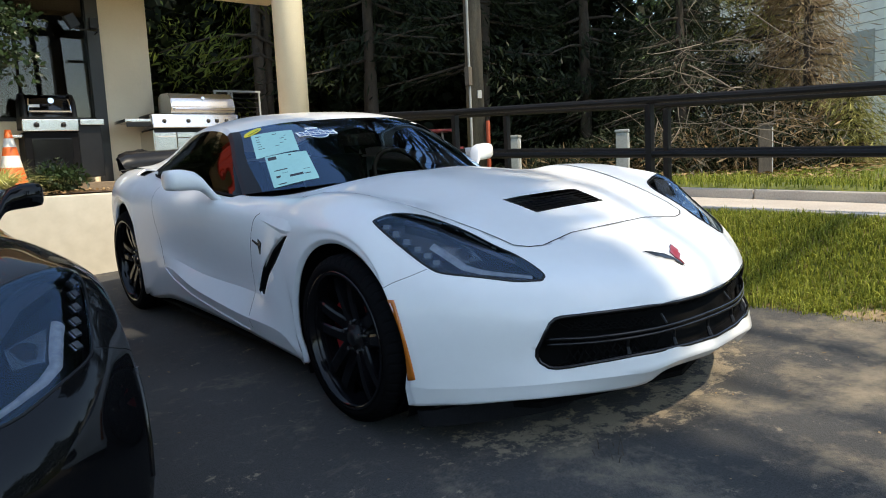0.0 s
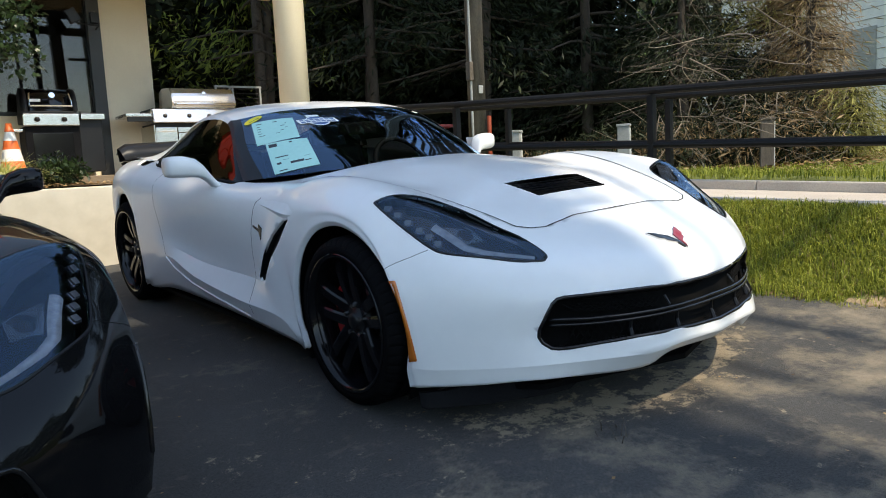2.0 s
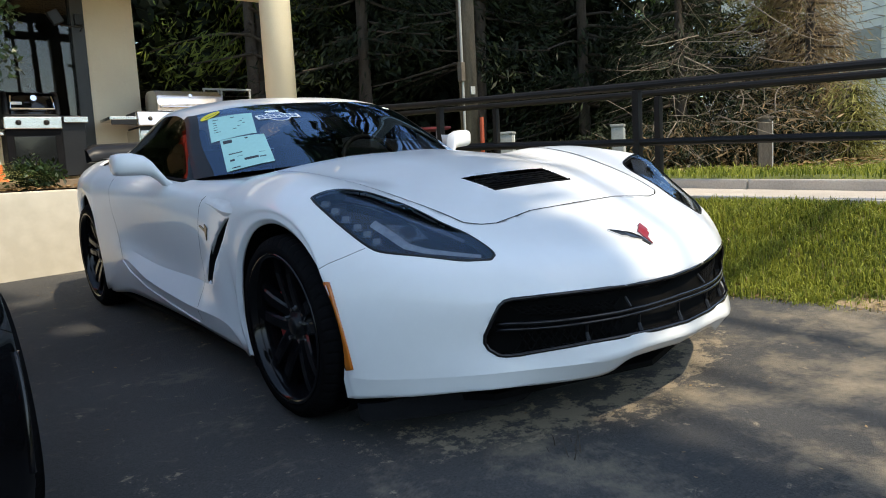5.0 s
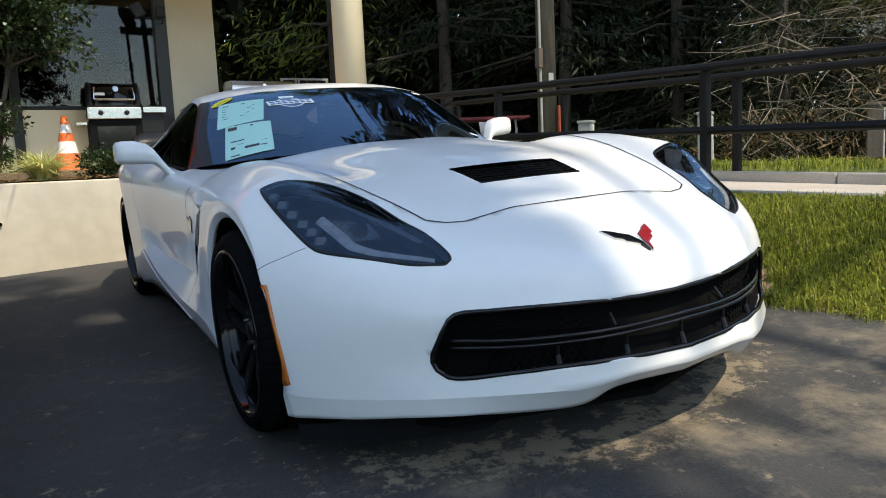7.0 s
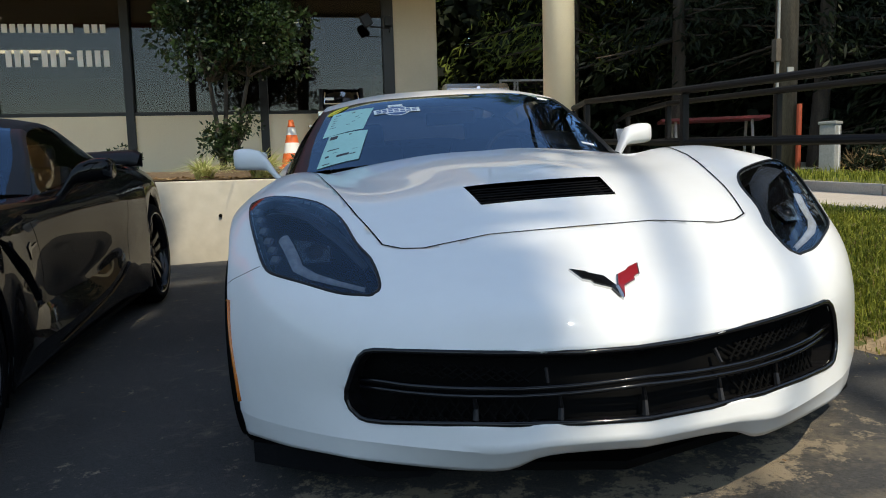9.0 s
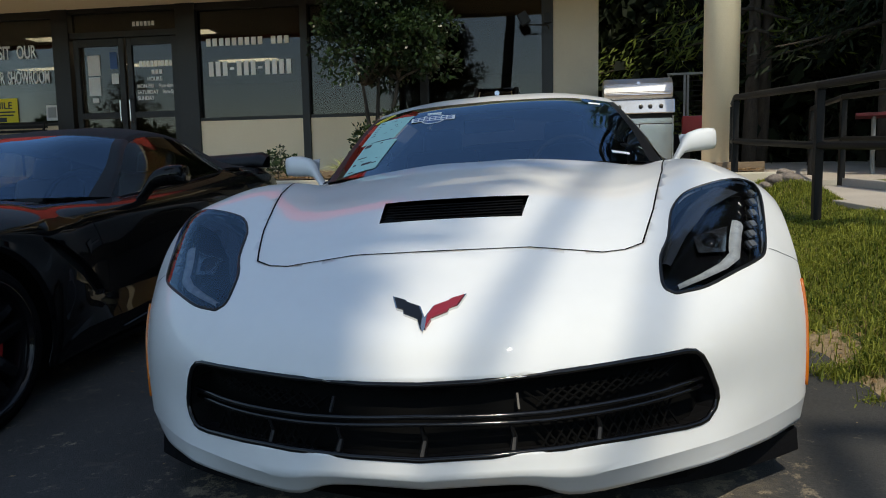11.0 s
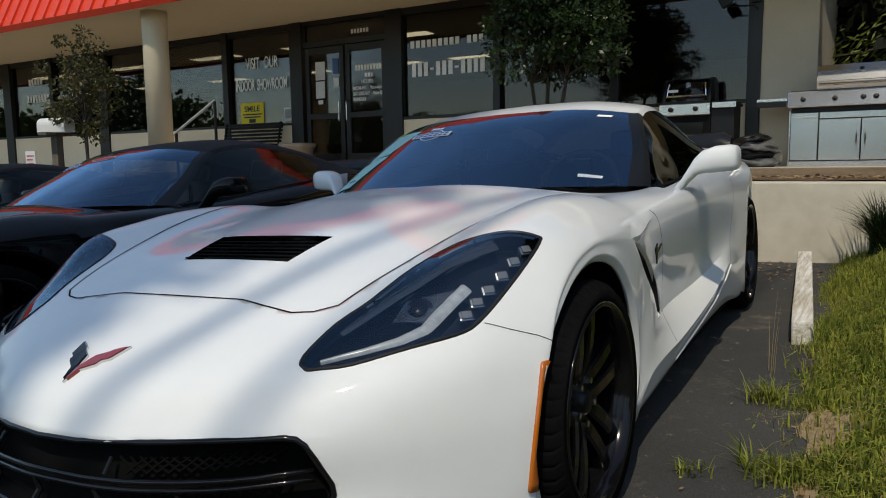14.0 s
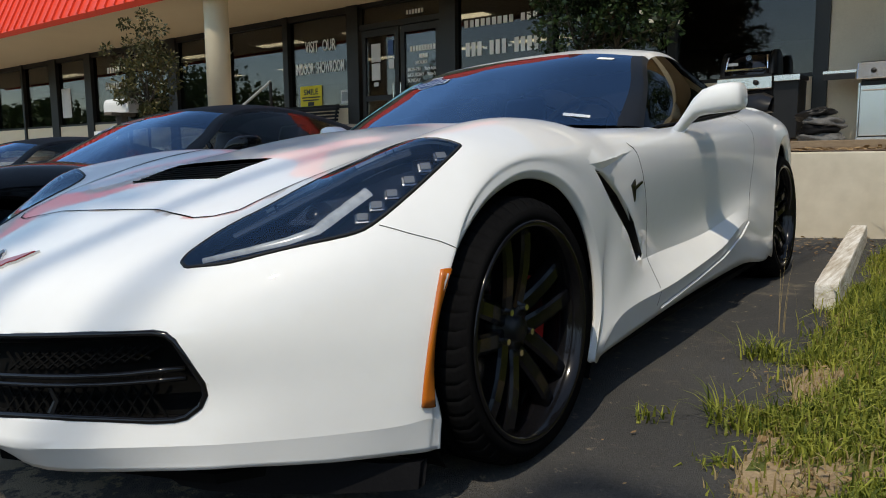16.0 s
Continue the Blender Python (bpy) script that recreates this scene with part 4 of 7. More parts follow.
def caliper(car, x, y, zc, side, back):
    bm = bmesh.new()
    s = 1 if back else -1
    a0, a1 = (-0.55, 0.55)
    ring = []
    for k in range(9):
        a = a0 + (a1 - a0) * k / 8
        row = []
        for rad, off in ((0.098, -0.06), (0.098, 0.030), (0.118, 0.046), (0.168, 0.046), (0.186, 0.028), (0.186, -0.06)):
            row.append(bm.verts.new((side * off, s * rad * math.cos(a), rad * math.sin(a))))
        ring.append(row)
    for p, q in zip(ring, ring[1:]):
        for k in range(6):
            bm.faces.new((p[k], p[(k + 1) % 6], q[(k + 1) % 6], q[k]))
    bm.faces.new(ring[0])
    bm.faces.new(ring[-1][::-1])
    bmesh.ops.recalc_face_normals(bm, faces=bm.faces)
    bmesh.ops.translate(bm, verts=bm.verts, vec=(x, y, zc))
    part("brake_caliper", bm, M_RED, car, "red brake caliper")


from mathutils.bvhtree import BVHTree


def rounded(pts, n):
    """A closed outline through the points, n steps from one to the next."""
    out = []
    m = len(pts)
    for i in range(m):
        a, b, d, e = [np.array(pts[(i + k) % m]) for k in (-1, 0, 1, 2)]
        for k in range(n):
            t = k / n
            out.append(tuple(0.5 * (2 * b + (d - a) * t + (2 * a - 5 * b + 4 * d - e) * t * t + (3 * b - a - 3 * d + e) * t ** 3)))
    return out


HEADLAMP = rounded([(.524, -.622, .578), (.514, -.617, .585), (.511, -.588, .602), (.523, -.505, .641), (.553, -.425, .673), (.583, -.292, .725), (.627, -.205, .758), (.68, -.183, .778), (.76, -.164, .79), (.820, -.135, .776), (.829, -.140, .769), (.829, -.192, .741), (.812, -.288, .684), (.788, -.382, .63), (.76, -.43, .612), (.69, -.507, .598), (.61, -.58, .58), (.555, -.612, .574), (.535, -.623, .573)], 3)
GRILLE = [(-.05, -.860, .455), (0, -.862, .455), (.12, -.854, .457), (.29, -.818, .464), (.43, -.766, .468), (.54, -.708, .468), (.560, -.698, .464), (.575, -.692, .452), (.590, -.685, .424), (.611, -.668, .370), (.614, -.668, .350), (.606, -.675, .331), (.588, -.695, .314), (.570, -.708, .310), (.54, -.734, .311), (.415, -.812, .321), (.28, -.872, .326), (.14, -.906, .324), (0, -.915, .320), (-.05, -.915, .320)]
BONNET = [(-.05, -.48, .664), (.125, -.479, .669), (.22, -.477, .67), (.30, -.491, .663), (.39, -.502, .654), (.443, -.488, .655), (.488, -.457, .665), (.54, -.27, .72), (.575, -.11, .765), (.625, .10, .80), (.66, .315, .825), (.70, .60, .82), (.62, .72, .82), (.3, .67, .85), (-.05, .66, .86)]
BONNET_VENT = [(-.05, -.292, .742), (.196, -.292, .742), (.213, -.125, .779), (-.05, -.125, .779)]
SIDE_VENT = [(.896, .388, .692), (.889, .450, .682), (.88, .582, .612), (.871, .70, .522), (.869, .80, .41), (.872, .782, .392), (.876, .712, .402), (.877, .625, .5), (.889, .49, .605)]
MARKER = [(0.902, -0.302, 0.535), (0.896, -0.334, 0.45), (0.891, -0.353, 0.37), (0.886, -0.370, 0.278)]
BLADE = [(.90, .352, .709), (.868, .71, .738), (.878, .60, .717), (.889, .45, .692), (.895, .405, .694)]
REAR_VENT = [(.68, 2.34, .92), (.80, 2.42, .91), (.79, 2.60, .92), (.70, 2.72, .94)]


def shade_tree(bm):
    bm.normal_update()
    return BVHTree.FromBMesh(bm)


def snap(tree, p, off=0.0):
    co, n, _, _ = tree.find_nearest(Vector(p))
    return co + n * off


def strip_on(tree, pts, width, off, n=6, thick=0.0015):
    """A thin band laid on a surface along a line of points."""
    line = [Vector(p) for p in pts]
    fine = []
    for a, b in zip(line, line[1:]):
        fine += [a.lerp(b, k / n) for k in range(n)]
    fine.append(line[-1])
    bm = bmesh.new()
    rows = []
    for i, p in enumerate(fine):
        co, nr, _, _ = tree.find_nearest(p)
        t = (fine[min(i + 1, len(fine) - 1)] - fine[max(i - 1, 0)]).normalized()
        s = nr.cross(t).normalized()
        w = width(i / (len(fine) - 1)) if callable(width) else width
        rows.append([bm.verts.new(co + s * w * k + nr * (off + (thick if abs(k) < 0.3 else 0))) for k in (-0.5, -0.2, 0.2, 0.5)])
    for a, b in zip(rows, rows[1:]):
        for k in range(3):
            bm.faces.new((a[k], a[k + 1], b[k + 1], b[k]))
    return bm


def marker_strip(tree):
    """The upright lens strip that runs along the wheel arch."""
    bm = bmesh.new()
    ends = [Vector(MARKER[0]), (Vector(MARKER[1]) + Vector(MARKER[2])) / 2, Vector(MARKER[3])]
    rows = []
    for k in range(17):
        t = k / 16
        wts = ((1 - t) * (1 - 2 * t), 4 * t * (1 - t), t * (2 * t - 1))
        row = []
        for d in (-0.0165, -0.008, 0.008, 0.0165):
            q = sum((snap(tree, p + Vector((0, d, -d * 0.2))) * w for p, w in zip(ends, wts)), Vector())
            row.append(bm.verts.new(snap(tree, q, 0.006)))
        rows.append(row)
    for a, b in zip(rows, rows[1:]):
        for i in range(3):
            bm.faces.new((a[i], b[i], b[i + 1], a[i + 1]))
    for fc in bm.faces:
        fc.normal_update()
        if fc.normal.x < 0:
            fc.normal_flip()
    return bm


def patch_on(tree, corners, off, n=8, ways=None):
    """A four-cornered sheet laid on a surface."""
    a, b, c, d = [Vector(p) for p in corners]
    bm = bmesh.new()
    g = [[bm.verts.new(snap(tree, a.lerp(b, i / n).lerp(d.lerp(c, i / n), j / n), off)) for i in range(n + 1)] for j in range(n + 1)]
    for j in range(n):
        for i in range(n):
            bm.faces.new((g[j][i], g[j][i + 1], g[j + 1][i + 1], g[j + 1][i]))
    return bm


def disc_on(tree, c, e1, e2, r1, r2, off, n=24):
    bm = bmesh.new()
    mid = bm.verts.new(snap(tree, c, off))
    ring = [bm.verts.new(snap(tree, Vector(c) + Vector(e1) * r1 * math.cos(2 * math.pi * i / n) + Vector(e2) * r2 * math.sin(2 * math.pi * i / n), off)) for i in range(n)]
    for i in range(n):
        bm.faces.new((mid, ring[i], ring[(i + 1) % n]))
    return bm



def car_shell():
    """Body halves with their pieces cut out."""
    bm = body_half()
    whole = shade_tree(bm)
    p = {}
    p["lamp"] = carve(bm, HEADLAMP, (0.45, -0.62, 0.64), 0.3)
    p["grille"] = carve(bm, GRILLE, (0.18, -0.98, 0.05), 0.3)
    p["vent"] = carve(bm, BONNET_VENT, (0, 0, 1), 0.1)
    p["bonnet"] = carve(bm, BONNET, (0, 0, 1), 0.3)
    p["side_vent"] = carve(bm, SIDE_VENT, (1, 0, 0), 0.2)
    p["rear_vent"] = carve(bm, REAR_VENT, (0, 0, 1), 0.2)
    p["body"] = bm
    return p, whole


def build_car(m, paint, label, soft_top=False, detail=True):
    car = thing("sports_car", label, "car", m, "parked sports cars")
    p, skin = car_shell()
    lamp_tree = shade_tree(p["lamp"].copy())
    part("body", both(rimmed(p["body"], 0.012)), paint, car, smooth=True)
    part("bonnet", both(p["bonnet"]), paint, car, smooth=True)
    line = [q for q in BONNET if q[0] > 0][:11]
    line = [(-x, y, z) for x, y, z in line[::-1]] + line
    part("bonnet_joint", strip_on(shade_tree(both(shell_half.copy())), line, 0.0045, 0.0014, 6, 0), M_DARK, car)

    # bonnet vent: a sunk black tray with slats
    tray = both(moved(p["vent"].copy(), -0.03))
    vent = part("bonnet_vent", tray, M_SATINBLACK, car, "black louvred bonnet vent", True)
    for i in range(6):
        y = -0.275 + i * 0.026
        z = 0.742 + (y + 0.292) * 0.22
        sb = bmesh.new()
        box(sb, -0.196, 0.196, -0.012, 0.012, -0.0015, 0.0015, 0, Matrix.Translation((0, y, z - 0.010)) @ Matrix.Rotation(radians(-8), 4, "X"))
        part("slat", sb, M_TRIM, vent)

    # headlamps
    for s in (1, -1):
        f = (lambda b: b) if s == 1 else mirrored
        lamp = part("headlamp", f(moved(p["lamp"].copy(), -0.034)), M_GLOSSBLACK, car, "dark smoked headlamp with white light guide", True)
        lens = moved(p["lamp"].copy(), 0.002)
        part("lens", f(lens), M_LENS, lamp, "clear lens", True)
        rim = bmesh.new()
        tube(rim, [snap(skin, q, -0.001) for q in HEADLAMP], 0.0045, 6, closed=True)
        part("seal", f(rim), M_SATINBLACK, lamp, "black lens seal")
        wall = bmesh.new()
        a = [wall.verts.new(snap(skin, q, -0.002)) for q in HEADLAMP]
        b = [wall.verts.new(snap(lamp_tree, q, -0.036)) for q in HEADLAMP]
        for i in range(len(a)):
            j = (i + 1) % len(a)
            wall.faces.new((a[i], b[i], b[j], a[j]))
        part("housing", f(wall), M_SATINBLACK, lamp)
        guide = strip_on(lamp_tree, [(.545, -.597, .587), (.611, -.543, .600), (.668, -.493, .613), (.703, -.450, .630), (.715, -.408, .655), (.726, -.374, .675), (.740, -.338, .697)], lambda t: 0.012 + 0.018 * min(1.0, t / 0.6), -0.010, 6, 0.006)
        part("light_guide", f(guide), M_GUIDE, lamp, "frosted white light guide", True)
        for q in ((.815, -.185, .758), (.807, -.23, .737), (.796, -.272, .712), (.783, -.314, .689), (.772, -.349, .669), (.763, -.383, .648)):
            c, n, _, _ = lamp_tree.find_nearest(Vector(q))
            qb = bmesh.new()
            qm = Matrix.Translation(c - n * 0.010) @ n.to_track_quat("Z", "Y").to_matrix().to_4x4()
            box(qb, -0.016, 0.016, -0.013, 0.013, -0.012, 0.0, 0.005, qm)
            led = part("led", f(qb), M_SILVER, lamp, "small silver lamp chamber")
            part("led_lens", f(made(box, -0.011, 0.011, -0.009, 0.009, 0.0005, 0.004, 0.003, qm)), M_LEDLENS, led, "grey square lens")
        part("bezel", f(patch_on(lamp_tree, [(.622, -.455, .648), (.618, -.395, .682), (.715, -.345, .698), (.690, -.432, .645)], -0.020, 5)), M_STEEL, lamp, "grey reflector round the projector", True)
        part("lid", f(strip_on(lamp_tree, [(.535, -.52, .632), (.585, -.39, .69), (.65, -.275, .74), (.74, -.20, .775)], lambda t: 0.02 + 0.05 * t, -0.016, 6, 0.004)), M_LID, lamp, "lamp lid coloured like the sky it mirrors", True)
        c, n, _, _ = lamp_tree.find_nearest(Vector((.660, -.412, .664)))
        fwd = (n * 0.5 + Vector((0.1, -0.9, 0.1))).normalized()
        qm = Matrix.Translation(c - n * 0.034) @ fwd.to_track_quat("Z", "Y").to_matrix().to_4x4()
        qb = bmesh.new()
        lathe(qb, [(0.0, 0.024), (0.012, 0.022), (0.021, 0.015), (0.026, 0.004), (0.034, 0.004), (0.037, 0.0), (0.037, -0.03)], qm, 24)
        part("projector", f(qb), M_GLOSSBLACK, lamp, "round projector lens", True)

    # grille
    rim_pts = [q for q in GRILLE if q[0] >= 0]
    loop = rim_pts + [(-x, y, z) for x, y, z in rim_pts[::-1] if x > 0]
    full = both(shell_half.copy())
    full_tree = shade_tree(full)
    full.free()
    gr = part("grille", both(moved(p["grille"].copy(), -0.055)), M_DARK, car, "black grille with twin bars and side mesh", True)
    part("surround", made(tube, [snap(full_tree, q, -0.002) for q in loop], 0.0065, 8, True), M_GLOSSBLACK, gr, "gloss black grille surround", True)
    wall = bmesh.new()
    a = [wall.verts.new(snap(full_tree, q, -0.004)) for q in loop]
    b = [wall.verts.new(snap(full_tree, q, -0.065)) for q in loop]
    for i in range(len(a)):
        j = (i + 1) % len(a)
        wall.faces.new((a[i], a[j], b[j], b[i]))
    part("recess", wall, M_SATINBLACK, gr)

    def front(x, z, off):
        return snap(full_tree, (x, -0.9 + 0.42 * x * x, z), off)

    xs = [k / 12 * 0.622 for k in range(-12, 13)]
    for z, r in ((0.404, 0.0058), (0.388, 0.0052)):
        part("crossbar", made(tube, [front(x, z - 0.012 * (abs(x) / 0.6), -0.012 + 0.012 * math.exp(-(x / 0.08) ** 2)) for x in xs], r, 8), M_GLOSSBLACK, gr, "gloss black crossbar", True)
    for x in (-0.36, -0.18, 0.0, 0.18, 0.36):
        q0, q1 = front(x, 0.384, -0.014), front(x, 0.316, -0.02)
        part("fin", made(tube, [q0, q0.lerp(q1, 0.5) + Vector((0.006, 0.012, 0)), q1], lambda t: 0.004 + 0.004 * t, 6), M_SATINBLACK, gr, "")
    for x in (-0.2, 0.2):
        part("fin", made(tube, [front(x, 0.410, -0.02), front(x, 0.450, -0.03)], 0.004, 6), M_SATINBLACK, gr)
    for s in (1, -1):
        for lo, hi in ((0.414, 0.452), (0.318, 0.380)):
            mb = bmesh.new()
            for k in range(15):
                x = 0.24 + k * 0.024
                for d in (-1, 1):
                    x2 = x + d * 0.045
                    lim = 0.575 if lo > 0.38 else 0.585
                    if 0.22 < x < lim and 0.2 < x2 < lim:
                        tube(mb, [front(s * x, lo, -0.036), front(s * (x + x2) / 2, (lo + hi) / 2, -0.036), front(s * x2, hi, -0.036)], 0.0028, 5)
            part("mesh", mb, M_DARK, gr, "diagonal grille mesh")
    part("lower_lip", made(tube, [front(x, 0.306, -0.006) for x in [k / 12 * 0.53 for k in range(-12, 13)]], 0.006, 6), M_GLOSSBLACK, gr)

    # nose emblem: two crossed flags, plain
    o, up = Vector((0, -.798, .549)), (Vector((0, -.668, .607)) - Vector((0, -.798, .549))).normalized()
    em = None
    outl = [(0.0, 0.0), (-0.012, 0.036), (-0.048, 0.058), (-0.050, 0.070), (-0.068, 0.080), (-0.083, 0.128), (-0.052, 0.112), (-0.045, 0.102), (-0.014, 0.084), (0.0, 0.045)]
    for s, mat_, lab in ((1, M_GLOSSBLACK, "black flag of the nose emblem"), (-1, M_FLAGRED, "red enamel flag of the nose emblem")):
        for grow, lift, mt in ((1.0, 0.006, M_STEEL), (0.88, 0.0085, mat_)):
            eb = bmesh.new()
            cx, cy = -0.042, 0.075
            pts2 = [((cx + (x - cx) * grow), (cy + (y - cy) * grow)) for x, y in outl]
            top = [eb.verts.new(snap(full_tree, o + Vector((s * x, 0, 0)) + up * y, lift)) for x, y in pts2]
            bot = [eb.verts.new(snap(full_tree, o + Vector((s * x, 0, 0)) + up * y, -0.002)) for x, y in pts2]
            eb.faces.new(top)
            for i in range(len(top)):
                j = (i + 1) % len(top)
                eb.faces.new((top[i], bot[i], bot[j], top[j]))
            bmesh.ops.recalc_face_normals(eb, faces=eb.faces)
            ob = part("flag" if em else "emblem", eb, mt, em or car, lab if grow < 1 else "dark crossed-flags nose emblem")
            em = em or ob

    # flanks
    for s in (1, -1):
        f = (lambda b: b) if s == 1 else mirrored
        part("side_vent", f(moved(p["side_vent"].copy(), -0.035)), M_SATINBLACK, car, "black fender vent behind the front wheel", True)
        wall = bmesh.new()
        a = [wall.verts.new(snap(skin, q, -0.001)) for q in SIDE_VENT]
        b = [wall.verts.new(snap(skin, q, -0.04)) for q in SIDE_VENT]
        for i in range(len(a)):
            j = (i + 1) % len(a)
            wall.faces.new((a[i], b[i], b[j], a[j]))
        part("vent_wall", f(wall), M_SATINBLACK, car)
        part("side_marker", f(rimmed(marker_strip(skin), 0.006)), M_GLOSSBLACK if soft_top else M_ORANGE, car, "smoked side marker strip" if soft_top else "amber side marker strip", True)
        part("quarter_vent", f(moved(p["rear_vent"].copy(), -0.03)), M_DARK, car, "black inlet on the rear haunch", True)
        # the fold over the vent: a ridge whose under side falls to the vent
        bb = bmesh.new()
        low = [Vector(q) for q in (BLADE[0], BLADE[4], BLADE[3], BLADE[2], BLADE[1])]
        over, under = [], []
        for k in range(21):
            u = 0.352 + (0.71 - 0.352) * k / 20
            i = max(j for j in range(4) if low[j].y <= u + 1e-6)
            c = low[i].lerp(low[i + 1], (u - low[i].y) / (low[i + 1].y - low[i].y))
            top = low[0].lerp(low[4], k / 20)
            rise = 0.013 * min(1.0, (top.z - c.z) / 0.025) * min(1.0, k / 3)
            crest = snap(skin, top, 0.0) + Vector((rise, 0, 0))
            over.append([bb.verts.new(snap(skin, top + Vector((-0.01, 0, 0.06)), -0.001)), bb.verts.new(snap(skin, top + Vector((0, 0, 0.02)), 0.0) + Vector((rise * 0.62, 0, 0))), bb.verts.new(crest)])
            under.append([bb.verts.new(crest), bb.verts.new(snap(skin, c, -0.001))])
        for rows in (over, under):
            for a, b in zip(rows, rows[1:]):
                for i in range(len(a) - 1):
                    bb.faces.new((a[i], a[i + 1], b[i + 1], b[i]))
        for fc in bb.faces:
            fc.normal_update()
            if fc.normal.x < 0:
                fc.normal_flip()
        part("vent_blade", f(bb), paint, car, smooth=True)
        # joints
        part("door_joint", f(strip_on(skin, [(.875, .70, .775), (.866, .745, .731), (.863, .815, .605), (.857, .855, .508), (.865, .862, .395), (.89, .836, .29), (.895, .83, .235)], 0.0035, 0.0005, 8, 0)), M_DARK, car)
        part("bumper_joint", f(strip_on(skin, [(.793, -.371, .622), (.832, -.339, .606), (.878, -.291, .585), (.908, -.262, .566)], 0.0018, 0.0005, 6, 0)), M_DARK, car)
        part("door_joint", f(strip_on(skin, [(.80, 1.98, .868), (.897, 2.0, .78), (.905, 1.99, .66), (.896, 1.96, .53), (.905, 1.9, .40)], 0.0035, 0.0005, 8, 0)), M_DARK, car)
        # fish-shaped fender badge
        gb = bmesh.new()
        c = Vector((.878, .712, .622))
        for pts2 in ([(-.030, .012), (0.0, .028), (.006, .0), (-.004, -.040), (-.016, -.012)], [(0.0, .006), (.062, .020), (.064, .013), (.004, -.004)]):
            vs = [gb.verts.new(snap(skin, c + Vector((0, y, z)), 0.004)) for y, z in pts2]
            vb = [gb.verts.new(snap(skin, c + Vector((0, y, z)), -0.001)) for y, z in pts2]
            gb.faces.new(vs)
            for i in range(len(vs)):
                gb.faces.new((vs[i], vb[i], vb[(i + 1) % len(vs)], vs[(i + 1) % len(vs)]))
        bmesh.ops.recalc_face_normals(gb, faces=gb.faces)
        part("fender_badge", f(gb), M_GLOSSBLACK, car, "small black fish badge")
        # skirt strip under the crease
        part("skirt_strip", f(strip_on(skin, [(.885, .86, .222), (.89, 1.2, .252), (.895, 1.55, .292), (.90, 1.78, .345), (.904, 1.88, .40)], 0.009, 0.003, 6, 0.006)), paint, car)
        # mirror
        mb = bmesh.new()
        rings = []
        for (x, y, z, hy, hz) in ((.788, 1.215, .770, .040, .016), (.815, 1.222, .784, .042, .019), (.842, 1.236, .812, .040, .022), (.866, 1.252, .848, .043, .026), (.888, 1.268, .878, .050, .034), (.915, 1.284, .894, .060, .045), (.960, 1.296, .902, .067, .051), (1.005, 1.306, .904, .068, .051), (1.030, 1.313, .904, .063, .047), (1.038, 1.318, .904, .046, .034)):
            ring = []
            for k in range(16):
                a = 2 * math.pi * k / 16
                ca, sa = math.cos(a), math.sin(a)
                ring.append(mb.verts.new((x, y + hy * math.copysign(abs(ca) ** 0.6, ca), z + hz * math.copysign(abs(sa) ** 0.6, sa))))
            rings.append(ring)
        for a, b in zip(rings, rings[1:]):
            for k in range(16):
                mb.faces.new((a[k], b[k], b[(k + 1) % 16], a[(k + 1) % 16]))
        mb.faces.new(rings[-1])
        bmesh.ops.recalc_face_normals(mb, faces=mb.faces)
        mir = part("door_mirror", f(mb), paint, car, "door mirror on a curved arm", True)
        gb = bmesh.new()
        prism(gb, [(-.07, -.036), (.07, -.03), (.066, .034), (-.06, .040)], 0, 0.004, Matrix.Translation((.955, 1.358, .898)) @ Matrix.Rotation(radians(-90), 4, "X"))
        part("mirror_glass", f(gb), M_CHROME, mir, "mirror glass")
    # air dam, floor and wheel liners
    dam = bmesh.new()
    prev = None
    for k in range(-14, 15):
        x = k / 14 * 0.86
        y = -0.685 + 0.33 * x * x + 0.10 * x ** 4
        low = 0.205 - 0.09 * smooth(0.26, 0.46, abs(x))
        top = 0.215 - 0.05 * smooth(0.55, 0.84, abs(x))
        cur = [dam.verts.new((x, y + 0.012, top)), dam.verts.new((x, y, low)), dam.verts.new((x, y + 0.02, low)), dam.verts.new((x, y + 0.034, top))]
        if prev:
            for i in range(4):
                dam.faces.new((prev[i], prev[(i + 1) % 4], cur[(i + 1) % 4], cur[i]))
        prev = cur
    part("air_dam", dam, M_TRIM, car, "black plastic air dam under the nose")
    part("underbody", both(made(prism, [(0, -.78), (.55, -.62), (.70, -.42), (.5, -.40), (.5, .44), (.84, .46), (.84, 2.3), (.5, 2.3), (.5, 3.12), (.75, 3.12), (.7, 3.3), (0, 3.4)], 0.15, 0.17)), M_DARK, car)
    for s in (1, -1):
        for (cy, cz, r), w0 in ((FRONT_ARCH, .862), (REAR_ARCH, .835)):
            lb = bmesh.new()
            pr = None
            for k in range(25):
                a = radians(-32 + 244 * k / 24)
                y, z = cy - (r + 0.012) * math.cos(a), cz + (r + 0.012) * math.sin(a)
                cur = [lb.verts.new((s * w0, y, z)), lb.verts.new((s * 0.5, y, z))]
                if pr:
                    lb.faces.new((pr[0], pr[1], cur[1], cur[0]))
                pr = cur
            box(lb, min(s * 0.48, s * 0.5), max(s * 0.48, s * 0.5), cy - r + 0.03, cy + r - 0.03, 0.14, cz + 0.25)
            part("wheel_liner", lb, M_DARK, car, "black wheel arch liner")

    # cabin
    roof_mat = M_CLOTH if soft_top else paint
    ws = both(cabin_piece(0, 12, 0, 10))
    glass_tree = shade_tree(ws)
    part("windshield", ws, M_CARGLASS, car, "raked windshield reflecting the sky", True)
    part("roof", both(cabin_piece(12, 27, 0, 15)), roof_mat, car, "black cloth soft top" if soft_top else "", True)
